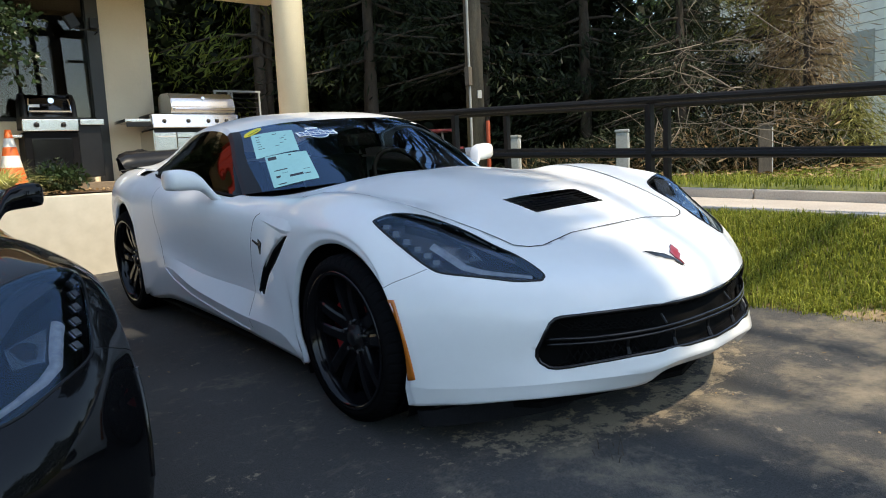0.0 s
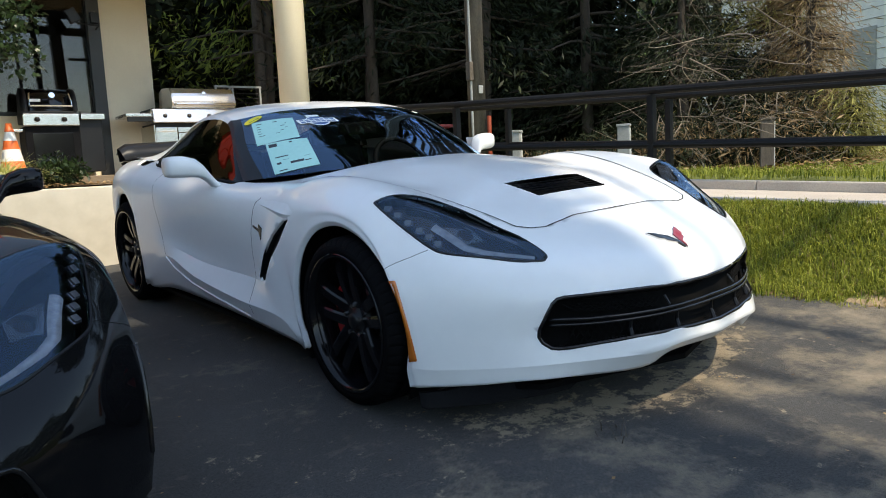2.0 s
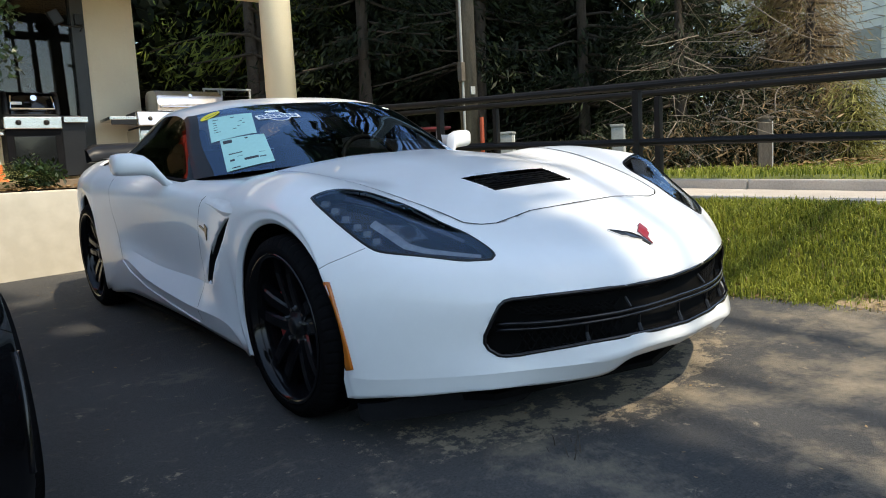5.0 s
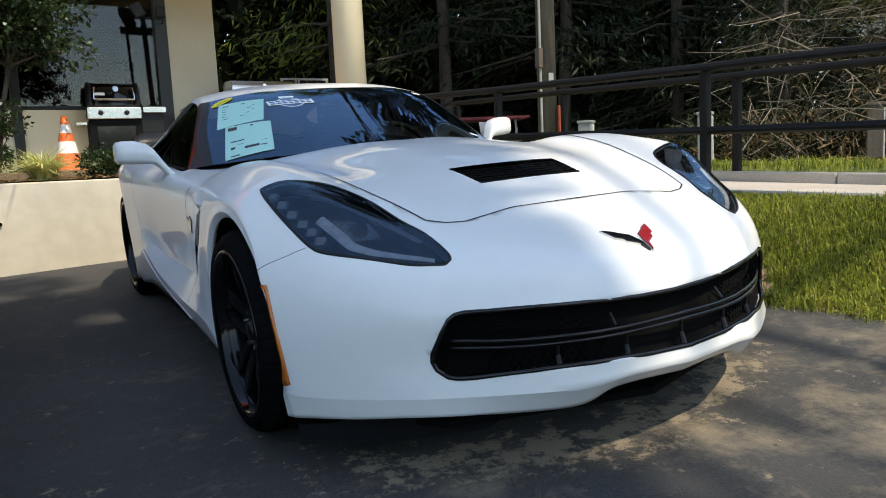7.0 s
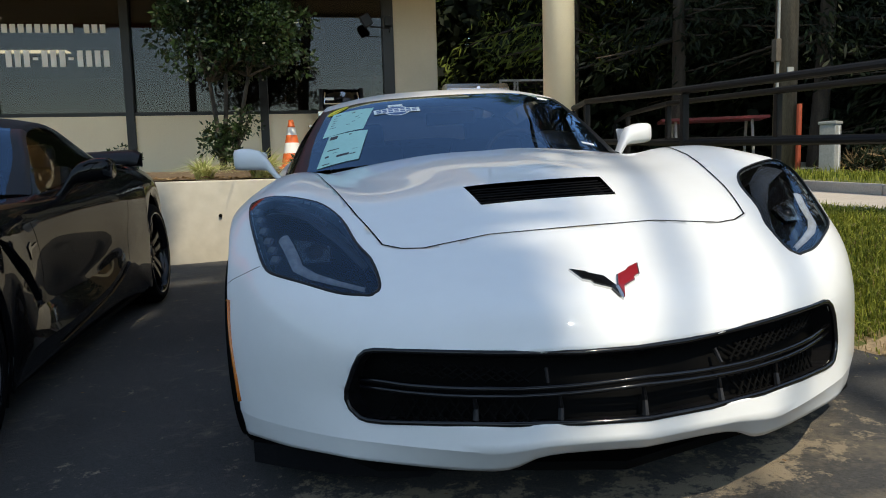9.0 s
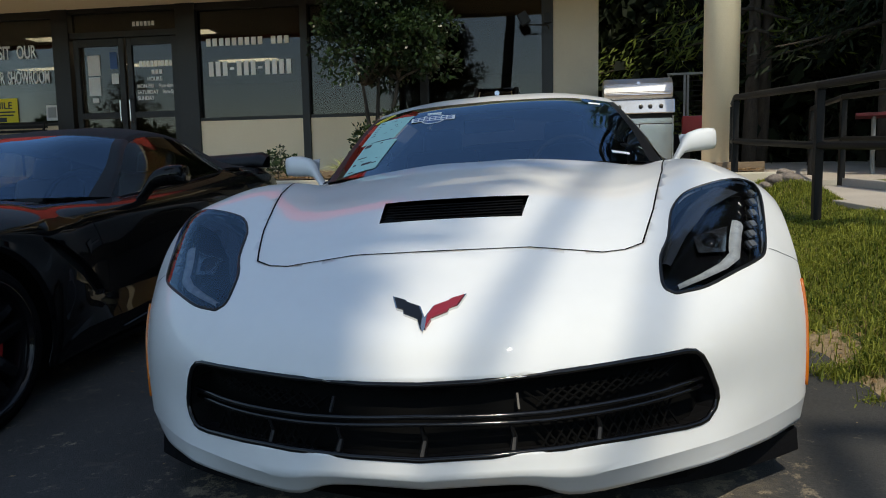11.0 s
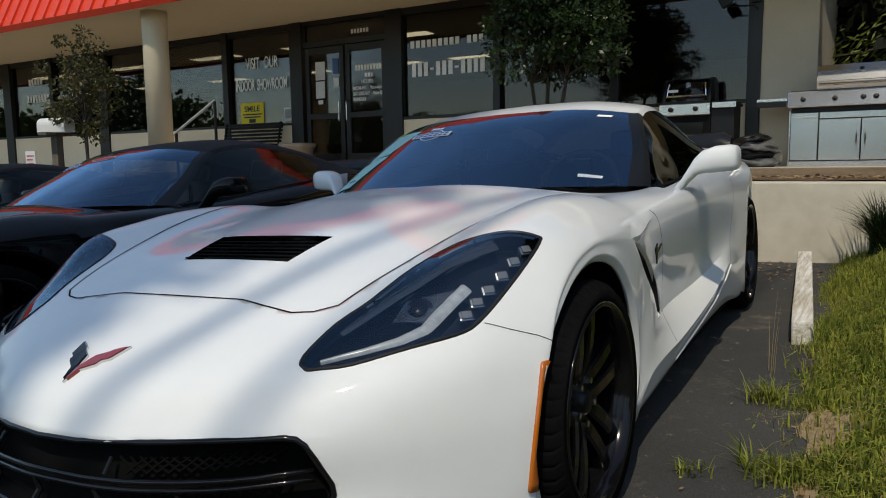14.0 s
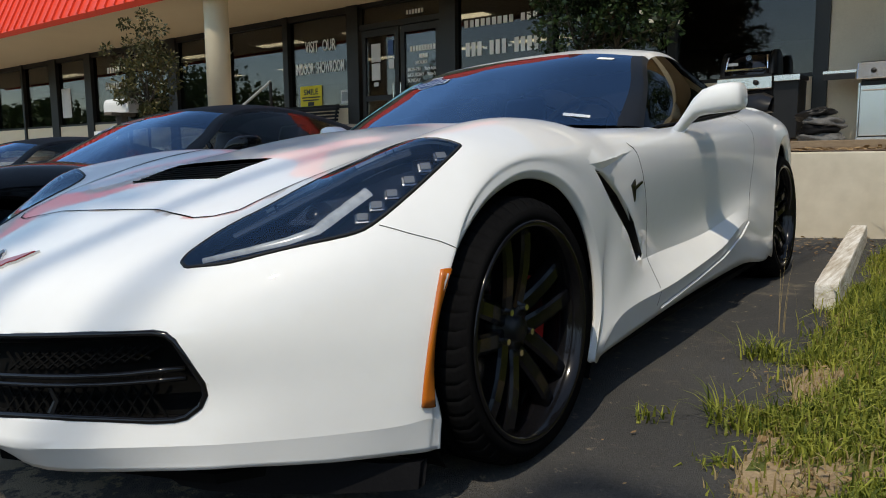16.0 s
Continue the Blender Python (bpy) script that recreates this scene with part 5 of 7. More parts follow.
    part("headliner", both(moved(cabin_piece(12, 27, 0, 15), -0.012)), M_DARK, car, "black headliner", True)
    part("rear_glass", both(cabin_piece(27, 42, 0, 11)), M_CLOTH if soft_top else M_TINT, car, "" if soft_top else "dark rear hatch glass", True)
    for s in (1, -1):
        f = (lambda b: b) if s == 1 else mirrored
        part("windshield_pillar", f(cabin_piece(0, 12, 10, 15)), M_SATINBLACK, car, "black windshield pillar", True)
        part("side_window", f(cabin_piece(0, 29, 15, 25)), M_CLEAR if soft_top else M_TINT, car, "clear side window" if soft_top else "dark tinted side window", True)
        part("rear_pillar", f(cabin_piece(27, 42, 11, 15)), roof_mat, car, smooth=True)
        part("rear_pillar", f(cabin_piece(29, 42, 15, 25)), roof_mat, car, smooth=True)
        part("pillar_trim", f(moved(cabin_piece(27, 42, 11, 25), -0.012)), M_DARK, car, "black inner pillar trim", True)
        part("window_seal", f(strip_on(shade_tree(cabin_piece(0, 29, 15, 25)), [(.79, 1.10, .812), (.803, 1.46, .834), (.803, 1.8, .86), (.79, 2.2, .89), (.72, 2.5, .925)], 0.012, 0.003, 6, 0.003)), M_TRIM, car)
    # interior
    dash = bmesh.new()
    pr = None
    for k in range(-10, 11):
        x = k / 10 * 0.70
        yf = 0.70 + 0.62 * x * x
        cur = [dash.verts.new(q) for q in ((x, yf, .80), (x, yf + 0.22, .815), (x, max(1.22, yf + .3), .80), (x, max(1.27, yf + .35), .74), (x, max(1.25, yf + .33), .50))]
        if pr:
            for i in range(4):
                dash.faces.new((pr[i], cur[i], cur[i + 1], pr[i + 1]))
        pr = cur
    part("dashboard", dash, M_TRIM, car, "black dashboard", True)
    part("cabin_tub", both(made(box, 0, 0.78, 0.9, 2.9, 0.2, 0.24)), M_DARK, car)
    cz = bmesh.new()
    box(cz, -0.74, 0.74, 2.30, 2.34, 0.24, 0.92)
    part("bulkhead", cz, M_DARK, car)
    for s in (1, -1):
        seat = bmesh.new()
        box(seat, s * 0.37 - 0.24, s * 0.37 + 0.24, 1.50, 2.0, 0.30, 0.48, 0.05)
        box(seat, -0.22, 0.22, -0.07, 0.07, 0.0, 0.52, 0.05, Matrix.Translation((s * 0.37, 2.02, 0.44)) @ Matrix.Rotation(radians(-20), 4, "X"))
        box(seat, -0.12, 0.12, -0.05, 0.05, 0.48, 0.66, 0.04, Matrix.Translation((s * 0.37, 2.02, 0.44)) @ Matrix.Rotation(radians(-20), 4, "X"))
        part("seat", seat, M_LEATHER, car, "dark red leather bucket seat", True)
        part("door_card", made(box, s * 0.77 - 0.012, s * 0.77 + 0.012, 0.95, 2.3, 0.22, 0.80), M_TRIM, car)
    sw = bmesh.new()
    wm = Matrix.Translation((0.37, 1.36, 0.80)) @ Matrix.Rotation(radians(62), 4, "X")
    tube(sw, [wm @ Vector((0.18 * math.cos(a), 0.18 * math.sin(a), 0)) for a in [2 * math.pi * k / 28 for k in range(28)]], 0.015, 8, closed=True)
    for a in (0.1, math.pi - 0.1, -math.pi / 2):
        tube(sw, [wm @ Vector((0, 0, -0.02)), wm @ Vector((0.175 * math.cos(a), 0.175 * math.sin(a), 0))], 0.014, 6)
    part("steering_wheel", sw, M_TRIM, car, "black three-spoke steering wheel", True)
    if not soft_top:
        ib = bmesh.new()
        box(ib, -0.12, 0.12, -0.012, 0.012, -0.032, 0.032, 0.01, Matrix.Translation((0, 1.24, 1.035)))
        part("interior_mirror", ib, M_TRIM, car)

    # spoiler and tail lamps
    sp = bmesh.new()
    pr = None
    for k in range(-12, 13):
        x = k / 12 * 0.70
        y = 3.44 - 0.22 * x * x
        h = 0.062 if abs(k) < 12 else 0.03
        cur = [sp.verts.new(q) for q in ((x, y - 0.16, .925), (x, y - 0.05, .962 + h), (x, y + 0.015, .975 + h), (x, y + 0.02, .955 + h), (x, y, .91))]
        if pr:
            for i in range(5):
                sp.faces.new((pr[i], cur[i], cur[(i + 1) % 5], pr[(i + 1) % 5]))
        pr = cur
    part("spoiler", sp, M_SATINBLACK, car, "black rear spoiler", True)

    for sd in (1, -1):
        build_wheel(car, sd * 0.795, 0.0, 0.345, 0.308, 0.245, sd, 0.250)
        build_wheel(car, sd * 0.742, 2.71, 0.346, 0.326, 0.285, sd, 0.264)
        caliper(car, sd * 0.795, 0.0, 0.345, sd, True)
        caliper(car, sd * 0.742, 2.71, 0.346, sd, False)
    for q in p.values():
        if q.is_valid:
            q.free()
    return car, glass_tree


at_b = Matrix.Translation((-2.60, -0.06, 0)) @ Matrix.Rotation(radians(0.4), 4, "Z")
M_LEDLENS = plain("led_lens", (0.20, 0.21, 0.225), 0.12, coat=0.6)
# the sky's blue reflection is put into the lid's own colour
M_LID = plain("lamp_lid", (0.050, 0.060, 0.080), 0.25, coat=0.8)
M_GUIDE = material("frosted_guide", (0.54, 0.56, 0.585), (0.38, 0.40, 0.42), rough=0.2, scale=30, fine=60, spec=0.7)
shell_half = body_half()

white_car, ws_tree = build_car(LOT, M_WHITE, "white low sports coupe with black wheels parked nose out on asphalt")
black_car, ws_tree_b = build_car(LOT @ at_b, M_BLACKPAINT, "black low sports convertible with a black cloth roof, parked", soft_top=True)
third_car = copy_thing(black_car, LOT @ Matrix.Translation((-5.75, 0.25, 0)))
tagged(third_car, "black low sports car parked third in the row")


# papers and stickers inside the windshield; writing as plain bars
def bars_on(tree, corners, rows, mat, parent, off):
    a, b, c, d = [Vector(q) for q in corners]

    def at(u, v):
        return a.lerp(b, u).lerp(d.lerp(c, u), v)

    for u0, u1, v0, v1 in rows:
        bm = bmesh.new()
        bm.faces.new([bm.verts.new(snap(tree, at(u, v), off)) for u, v in ((u0, v0), (u1, v0), (u1, v1), (u0, v1))])
        part("print", bm, mat, parent)


UPPER = [(-.553, 1.378, 1.087), (-.362, 1.289, 1.101), (-.428, 1.10, .993), (-.616, 1.196, .969)]
LOWER = [(-.581, 1.174, .972), (-.407, 1.069, .985), (-.468, .849, .86), (-.651, .959, .834)]
for corners, off, rows in ((UPPER, 0.0015, [(.1, .6, .12, .15), (.1, .8, .25, .27), (.1, .75, .35, .37), (.1, .8, .45, .47), (.1, .7, .55, .57), (.1, .6, .65, .67)]),
                           (LOWER, 0.0030, [(.06, .26, .05, .16), (.55, .62, .06, .10), (.12, .42, .50, .53), (.12, .22, .68, .74), (.42, .72, .72, .79), (.28, .9, .62, .63), (.12, .3, .92, .95), (.74, .88, .76, .79)])):
    sheet_ob = thing("paper_sheet", "pale green price sheet taped on the windshield", "paper", LOT, "windshield papers")
    part("sheet", patch_on(ws_tree, corners, off), M_PAPER, sheet_ob)
    bars_on(ws_tree, corners, rows, M_DARKPRINT, sheet_ob, off + 0.0008)
sticker = thing("sticker", "yellow oval sticker on the windshield", "sticker", LOT)
part("oval", disc_on(ws_tree, (-.53, 1.398, 1.10), Vector((.9, .15, .3)).normalized(), Vector((.0, .9, .43)).normalized(), 0.058, 0.026, 0.0035), M_YELLOW, sticker)
bars_on(ws_tree, [(-.57, 1.40, 1.09), (-.49, 1.41, 1.115), (-.49, 1.38, 1.105), (-.57, 1.37, 1.08)], [(.1, .9, .42, .58)], M_DARKPRINT, sticker, 0.0045)


def badge_sticker(tree, m, c, label):
    """A white-edged blue shield-and-ribbon sticker, its words as bars."""
    st = thing("sticker", label, "sticker", m, "windshield stickers")
    c = Vector(c)
    e1, e2 = Vector((1, -.12, 0)).normalized(), Vector((0, .91, .41))
    part("shield", disc_on(tree, c, e1, e2, 0.062, 0.060, 0.0012), M_WHITEPRINT, st)
    part("shield_field", disc_on(tree, c, e1, e2, 0.055, 0.053, 0.0020), M_BLUEPRINT, st)

    def quad(u0, u1, v0, v1):
        return [c + e1 * u + e2 * v for u, v in ((u0, v1), (u1, v1), (u1, v0), (u0, v0))]

    part("ribbon", patch_on(tree, quad(-0.108, 0.108, -0.026, 0.026), 0.0030, 6), M_WHITEPRINT, st)
    for v in (0.010, -0.012):
        bars_on(tree, quad(-0.098, 0.098, v - 0.008, v + 0.008), [(k / 7 + 0.012, k / 7 + 0.122, 0.06, 0.94) for k in range(7)], M_BLUEPRINT, st, 0.0040)
    part("crown", patch_on(tree, quad(-0.035, 0.035, 0.056, 0.078), 0.0030, 4), M_WHITEPRINT, st)
    return st


badge_sticker(ws_tree, LOT, (-.262, 1.205, 1.085), "blue and white ribbon sticker on the windshield")
badge_sticker(ws_tree_b, LOT @ at_b, (-.34, 1.21, 1.078), "blue and white ribbon sticker on the windshield")
tag = thing("tag", "small white label on the windshield", "label", LOT)
part("label", patch_on(ws_tree, [(.472, 1.372, 1.112), (.53, 1.396, 1.106), (.525, 1.375, 1.098), (.468, 1.350, 1.10)], 0.002, 3), M_WHITEPRINT, tag)
plate = thing("tag", "small white number strip at the foot of the windshield", "label", LOT)
part("label", patch_on(ws_tree, [(.53, .925, .872), (.61, .975, .862), (.611, .959, .852), (.532, .908, .861)], 0.002, 3), M_WHITEPRINT, plate)

oval = thing("sticker", "red and white oval sticker at the top of the windshield", "sticker", LOT @ at_b)
part("rim", disc_on(ws_tree_b, (-.08, 1.27, 1.11), Vector((1, 0, 0)), Vector((0, .91, .41)), 0.115, 0.038, 0.002), M_WHITEPRINT, oval)
part("field", disc_on(ws_tree_b, (-.08, 1.27, 1.11), Vector((1, 0, 0)), Vector((0, .91, .41)), 0.106, 0.031, 0.0032), M_RED, oval)


# ---- things on the terrace ----
def at(x, y, z, turn=0.0):
    return Matrix.Translation((x, y, z)) @ Matrix.Rotation(radians(turn), 4, "Z")


built = so_far()
# bed behind the retaining wall
bed_bm = bmesh.new()
bx = steps(-30, 2.2, 120)
by = steps(4.281, 4.93, 8)
rows_ = [[bed_bm.verts.new((x, y, 0.765 + 0.012 * noise.noise((x * 6, y * 6, 0)))) for x in bx] for y in by]
for j in range(len(by) - 1):
    for i in range(len(bx) - 1):
        bed_bm.faces.new((rows_[j][i], rows_[j][i + 1], rows_[j + 1][i + 1], rows_[j + 1][i]))
structure("planting_bed", bed_bm, material("mulch", (0.17, 0.11, 0.07), (0.07, 0.045, 0.03), rough=0.95, scale=9, fine=70, bump=0.8), "brown mulch bed behind the low wall", "bed", True)
structure("edging", made(box, -30, 2.3, 4.93, 5.02, 0.6, FLOOR + 0.004, 0.008), material("edging_timber", (0.26, 0.19, 0.12), (0.16, 0.11, 0.07), rough=0.9, scale=3, fine=40, bump=0.3, stretch=(0.6, 6, 6)), "weathered timber edging of the terrace", "edging")

# black gas grill
bbq = thing("gas_grill", "black gas grill with a steel control panel on the terrace", "grill", at(-0.38, 6.42, FLOOR))
lid = bmesh.new()
ring = []
for k in range(13):
    a = math.pi * k / 12
    ring.append((-0.20 * math.cos(a) + 0.22, 0.72 + 0.25 * math.sin(a) ** 0.8))
vs = [[lid.verts.new((x, y, z)) for y, z in ring] for x in (-0.24, 0.24)]
for i in range(12):
    lid.faces.new((vs[0][i], vs[0][i + 1], vs[1][i + 1], vs[1][i]))
lid.faces.new(vs[0])
lid.faces.new(vs[1][::-1])
bmesh.ops.recalc_face_normals(lid, faces=lid.faces)
lid_ob = part("lid", lid, M_GLOSSBLACK, bbq, "gloss black domed lid", True)
for s in (-1, 1):
    eb = bmesh.new()
    vs = [[eb.verts.new((s * 0.24 + dx, y, z)) for y, z in [(0.22 + (yy - 0.22) * 1.04, 0.72 + (zz - 0.72) * 1.04) for yy, zz in ring]] for dx in (-0.022, 0.022)]
    for i in range(12):
        eb.faces.new((vs[0][i], vs[0][i + 1], vs[1][i + 1], vs[1][i]))
    eb.faces.new(vs[0])
    eb.faces.new(vs[1][::-1])
    bmesh.ops.recalc_face_normals(eb, faces=eb.faces)
    part("lid_end", eb, M_SATINBLACK, bbq, "", True)
part("lid_handle", made(tube, [(-0.2, 0.0, 0.765), (-0.2, -0.03, 0.77), (0.2, -0.03, 0.77), (0.2, 0.0, 0.765)], 0.011, 8), M_CHROME, bbq, "bright lid handle")
part("thermometer", made(cyl, (0.02, 0.045, 0.885), (0.02, 0.015, 0.89), 0.032, 0.03, 20), M_CHROME, bbq, "round lid thermometer")
part("name_plate", made(box, -0.19, -0.09, 0.028, 0.04, 0.82, 0.85, 0.003), M_WHITEPRINT, bbq, "small pale plate")
panel = part("control_panel", made(box, -0.28, 0.26, -0.03, 0.03, 0.565, 0.69, 0.008), M_STEEL, bbq, "steel control panel")
for x in (-0.15, 0.11):
    part("knob", made(lathe, [(0, 0.03), (0.022, 0.028), (0.027, 0.02), (0.027, 0.0)], Matrix.Translation((x, -0.03, 0.63)) @ Matrix.Rotation(radians(90), 4, "X"), 16), M_SATINBLACK, panel, "black knob", True)
part("cook_box", made(box, -0.27, 0.25, 0.02, 0.43, 0.60, 0.725, 0.01), M_SATINBLACK, bbq)
part("side_shelf", made(box, 0.27, 0.52, -0.02, 0.40, 0.655, 0.69, 0.008), M_SATINBLACK, bbq)
part("shelf_front", made(box, 0.28, 0.52, -0.03, -0.018, 0.63, 0.69, 0.004), M_STEEL, bbq, "steel shelf front")
part("side_shelf", made(box, -0.40, -0.29, -0.02, 0.40, 0.50, 0.53, 0.008), M_STEEL, bbq)
part("cabinet", made(box, -0.27, 0.26, 0.02, 0.42, 0.06, 0.56, 0.01), M_TRIM, bbq, "dark cabinet under the grill")
part("cabinet_door", made(box, -0.20, 0.19, 0.006, 0.019, 0.12, 0.49, 0.006), M_GLOSSBLACK, bbq, "gloss black cabinet door")
for s in (-1, 1):
    part("lid_edge", made(tube, [(s * 0.205 + 0.0, 0.012, 0.765), (s * 0.20, 0.022, 0.84), (s * 0.19, 0.055, 0.91)], 0.010, 8), M_CHROME, lid_ob, "bright lid edge")
part("side_panel", made(box, 0.26, 0.50, 0.03, 0.40, 0.06, 0.65, 0.01), M_SATINBLACK, bbq)
for x in (-0.23, 0.22):
    for y in (0.06, 0.38):
        part("caster", made(cyl, (x - 0.015, y, 0.03), (x + 0.015, y, 0.03), 0.03, 0.03, 14), M_RUBBER, bbq)

# steel grill
sg = thing("gas_grill", "stainless steel gas grill with cabinet doors on the terrace", "grill", at(0.64, 6.36, FLOOR))
part("cabinet", made(box, 0.032, 1.018, 0.034, 0.55, 0.05, 0.585, 0.006), M_SATINBLACK, sg, "dark carcass behind the steel doors")
for x0 in (0.015, 1.02):
    part("side_panel", made(box, x0, x0 + 0.015, 0.012, 0.56, 0.05, 0.56, 0.003), M_STEEL, sg, "brushed steel side")
part("plinth", made(box, 0.01, 1.04, 0.01, 0.55, 0.0, 0.055, 0.005), M_STEEL, sg)
for x0, x1, z0, z1, hx in ((0.034, 0.280, 0.065, 0.535, None), (0.290, 0.648, 0.065, 0.465, 0.615), (0.658, 1.016, 0.065, 0.465, 0.69)):
    d = part("door", made(box, x0, x1, 0.012, 0.032, z0, z1, 0.004), M_STEEL, sg, "steel cabinet door")
    if hx:
        part("handle", made(tube, [(hx, 0.012, 0.20), (hx, -0.015, 0.21), (hx, -0.015, 0.33), (hx, 0.012, 0.34)], 0.006, 6), M_CHROME, d)
    else:
        part("handle", made(tube, [(x0 + 0.02, 0.012, 0.49), (x0 + 0.02, -0.012, 0.49), (x1 - 0.02, -0.012, 0.49), (x1 - 0.02, 0.012, 0.49)], 0.005, 6), M_CHROME, d)
part("drawer", made(box, 0.290, 1.016, 0.012, 0.032, 0.475, 0.535, 0.003), M_STEEL, sg)
pb = made(box, 0.0, 1.04, -0.05, 0.03, 0.585, 0.745, 0.012)
for v in pb.verts:
    if v.co.z > 0.66:
        v.co.y += 0.035
pan = part("control_panel", pb, M_STEEL, sg, "sloping steel control panel")
for x in (0.14, 0.42, 0.66, 0.765, 0.885):
    kb_ = bmesh.new()
    lathe(kb_, [(0, 0.028), (0.016, 0.027), (0.02, 0.02), (0.028, 0.0)], Matrix.Translation((x, -0.03, 0.665)) @ Matrix.Rotation(radians(70), 4, "X"), 8)
    part("knob", kb_, M_SATINBLACK, pan, "black diamond-shaped knob")
hood = bmesh.new()
prof = [(0.03, 0.755), (0.0, 0.83), (0.03, 0.93), (0.12, 1.0), (0.40, 1.02), (0.50, 0.98), (0.52, 0.755)]
vs = [[hood.verts.new((x, y, z)) for y, z in prof] for x in (0.25, 1.02)]
for i in range(len(prof)):
    j = (i + 1) % len(prof)
    hood.faces.new((vs[0][i], vs[0][j], vs[1][j], vs[1][i]))
hood.faces.new(vs[0])
hood.faces.new(vs[1])
bmesh.ops.recalc_face_normals(hood, faces=hood.faces)
bmesh.ops.bevel(hood, geom=[e for e in hood.edges], offset=0.008, segments=2, affect="EDGES")
part("hood", hood, M_STEEL, sg, "steel roll-top hood")
part("hood_handle", made(tube, [(0.28, 0.02, 0.80), (0.28, -0.045, 0.80), (0.99, -0.045, 0.80), (0.99, 0.02, 0.80)], 0.013, 10), M_CHROME, sg, "long bright hood handle")
part("hood_badge", made(cyl, (0.635, 0.035, 0.935), (0.635, 0.018, 0.94), 0.022, 0.02, 16), M_CHROME, sg)
part("burner_top", made(box, 0.02, 1.03, 0.03, 0.55, 0.735, 0.757, 0.004), M_SATINBLACK, sg)
part("side_shelf", made(box, -0.29, -0.005, -0.02, 0.45, 0.655, 0.69, 0.006), M_STEEL, sg, "folding steel side shelf")
part("shelf_front", made(box, -0.28, -0.01, -0.034, -0.02, 0.60, 0.655, 0.004), M_SATINBLACK, sg)

# slatted metal rack, bin, red chair, bags behind and beside the grills
rack = thing("rack", "dark metal rack with many thin bars behind the grill", "rack", at(1.72, 7.15, FLOOR))
for x in (0.0, 0.19, 0.23, 0.62):
    part("upright", made(box, x - 0.012, x + 0.012, -0.012, 0.012, 0, 1.12, 0.002), M_GREY, rack)
for k in range(17):
    part("bar", made(cyl, (0.0, 0, 0.10 + k * 0.062), (0.62, 0, 0.10 + k * 0.062), 0.006, 0.006, 6), M_RAIL, rack)
part("top_bar", made(box, -0.02, 0.64, -0.012, 0.012, 1.105, 1.13, 0.003), M_GREY, rack)
bin_ = thing("bin", "dark grey plastic bin beside the steel grill", "bin", at(1.83, 6.85, FLOOR))
bb_ = made(box, -0.10, 0.10, -0.10, 0.10, 0.0, 0.34, 0.012)
for v in bb_.verts:
    k = 0.82 + 0.18 * v.co.z / 0.34
    v.co.x *= k
    v.co.y *= k
part("shell", bb_, M_TRIM, bin_)
part("rim", made(box, -0.11, 0.11, -0.11, 0.11, 0.335, 0.36, 0.008), M_TRIM, bin_)
chair = thing("chair", "red plastic chair seat on dark legs by the column", "chair", at(2.08, 6.95, FLOOR))
part("seat", made(box, -0.2, 0.2, -0.2, 0.2, 0.26, 0.30, 0.015), M_RED, chair)
part("backrest", made(box, -0.2, 0.2, 0.17, 0.21, 0.36, 0.60, 0.015), M_RED, chair)
for x in (-0.17, 0.17):
    for y in (-0.17, 0.17):
        part("leg", made(cyl, (x, y, 0), (x * 0.95, y * 0.95, 0.27), 0.012, 0.012, 8), M_RAIL, chair)
pile = thing("bag_pile", "slumped pile of crumpled black and grey grill covers", "bags", at(0.40, 6.12, FLOOR))
M_BAG = material("grey_cover_cloth", (0.13, 0.13, 0.13), (0.055, 0.055, 0.056), rough=0.75, scale=9, fine=70, bump=0.5, bump_scale=40)
for i, (dx, z, w, h_, turn, mt) in enumerate(((0.02, 0.045, 0.20, 0.055, 5, M_BAG), (-0.02, 0.125, 0.19, 0.060, -12, M_TRIM), (0.03, 0.195, 0.185, 0.055, 18, M_BAG), (-0.06, 0.275, 0.165, 0.050, -20, M_SATINBLACK))):
    b_ = bmesh.new()
    bmesh.ops.create_icosphere(b_, subdivisions=4, radius=1.0)
    for v in b_.verts:
        q = v.co.copy()
        fold = 0.30 * noise.noise(q * 1.7 + Vector((i * 3, 0, 0))) + 0.16 * abs(noise.noise(q * 4.2 + Vector((0, i * 5, 2))))
        v.co = Vector((q.x * w * (1 + fold), q.y * 0.15 * (1 + fold), max(-0.9, q.z) * h_ * (1 + 1.4 * fold)))
    bmesh.ops.transform(b_, matrix=Matrix.Translation((dx, 0, z)) @ Matrix.Rotation(radians(turn), 4, "Z") @ Matrix.Rotation(radians(turn * 0.5), 4, "Y"), verts=b_.verts)
    part("cover", b_, mt, pile, smooth=True)

# traffic cone
cone = thing("traffic_cone", "orange traffic cone with two white bands", "cone", at(-0.92, 5.45, FLOOR))
cz = [0.03, 0.17, 0.28, 0.36, 0.44, 0.52]
part("base", made(box, -0.14, 0.14, -0.14, 0.14, 0, 0.03, 0.01), M_CONE, cone)


def cone_r(z):
    return 0.122 - 0.098 * (z - 0.03) / 0.49


for i in range(5):
    z0, z1 = cz[i], cz[i + 1]
    part("body" if i % 2 == 0 else "band", made(lathe, [(cone_r(z0), z0), (cone_r(z1), z1)] + ([(0, z1)] if i == 4 else []), None, 28), M_CONE if i % 2 == 0 else M_CONEWHITE, cone, "" if i % 2 == 0 else "white reflective band", True)

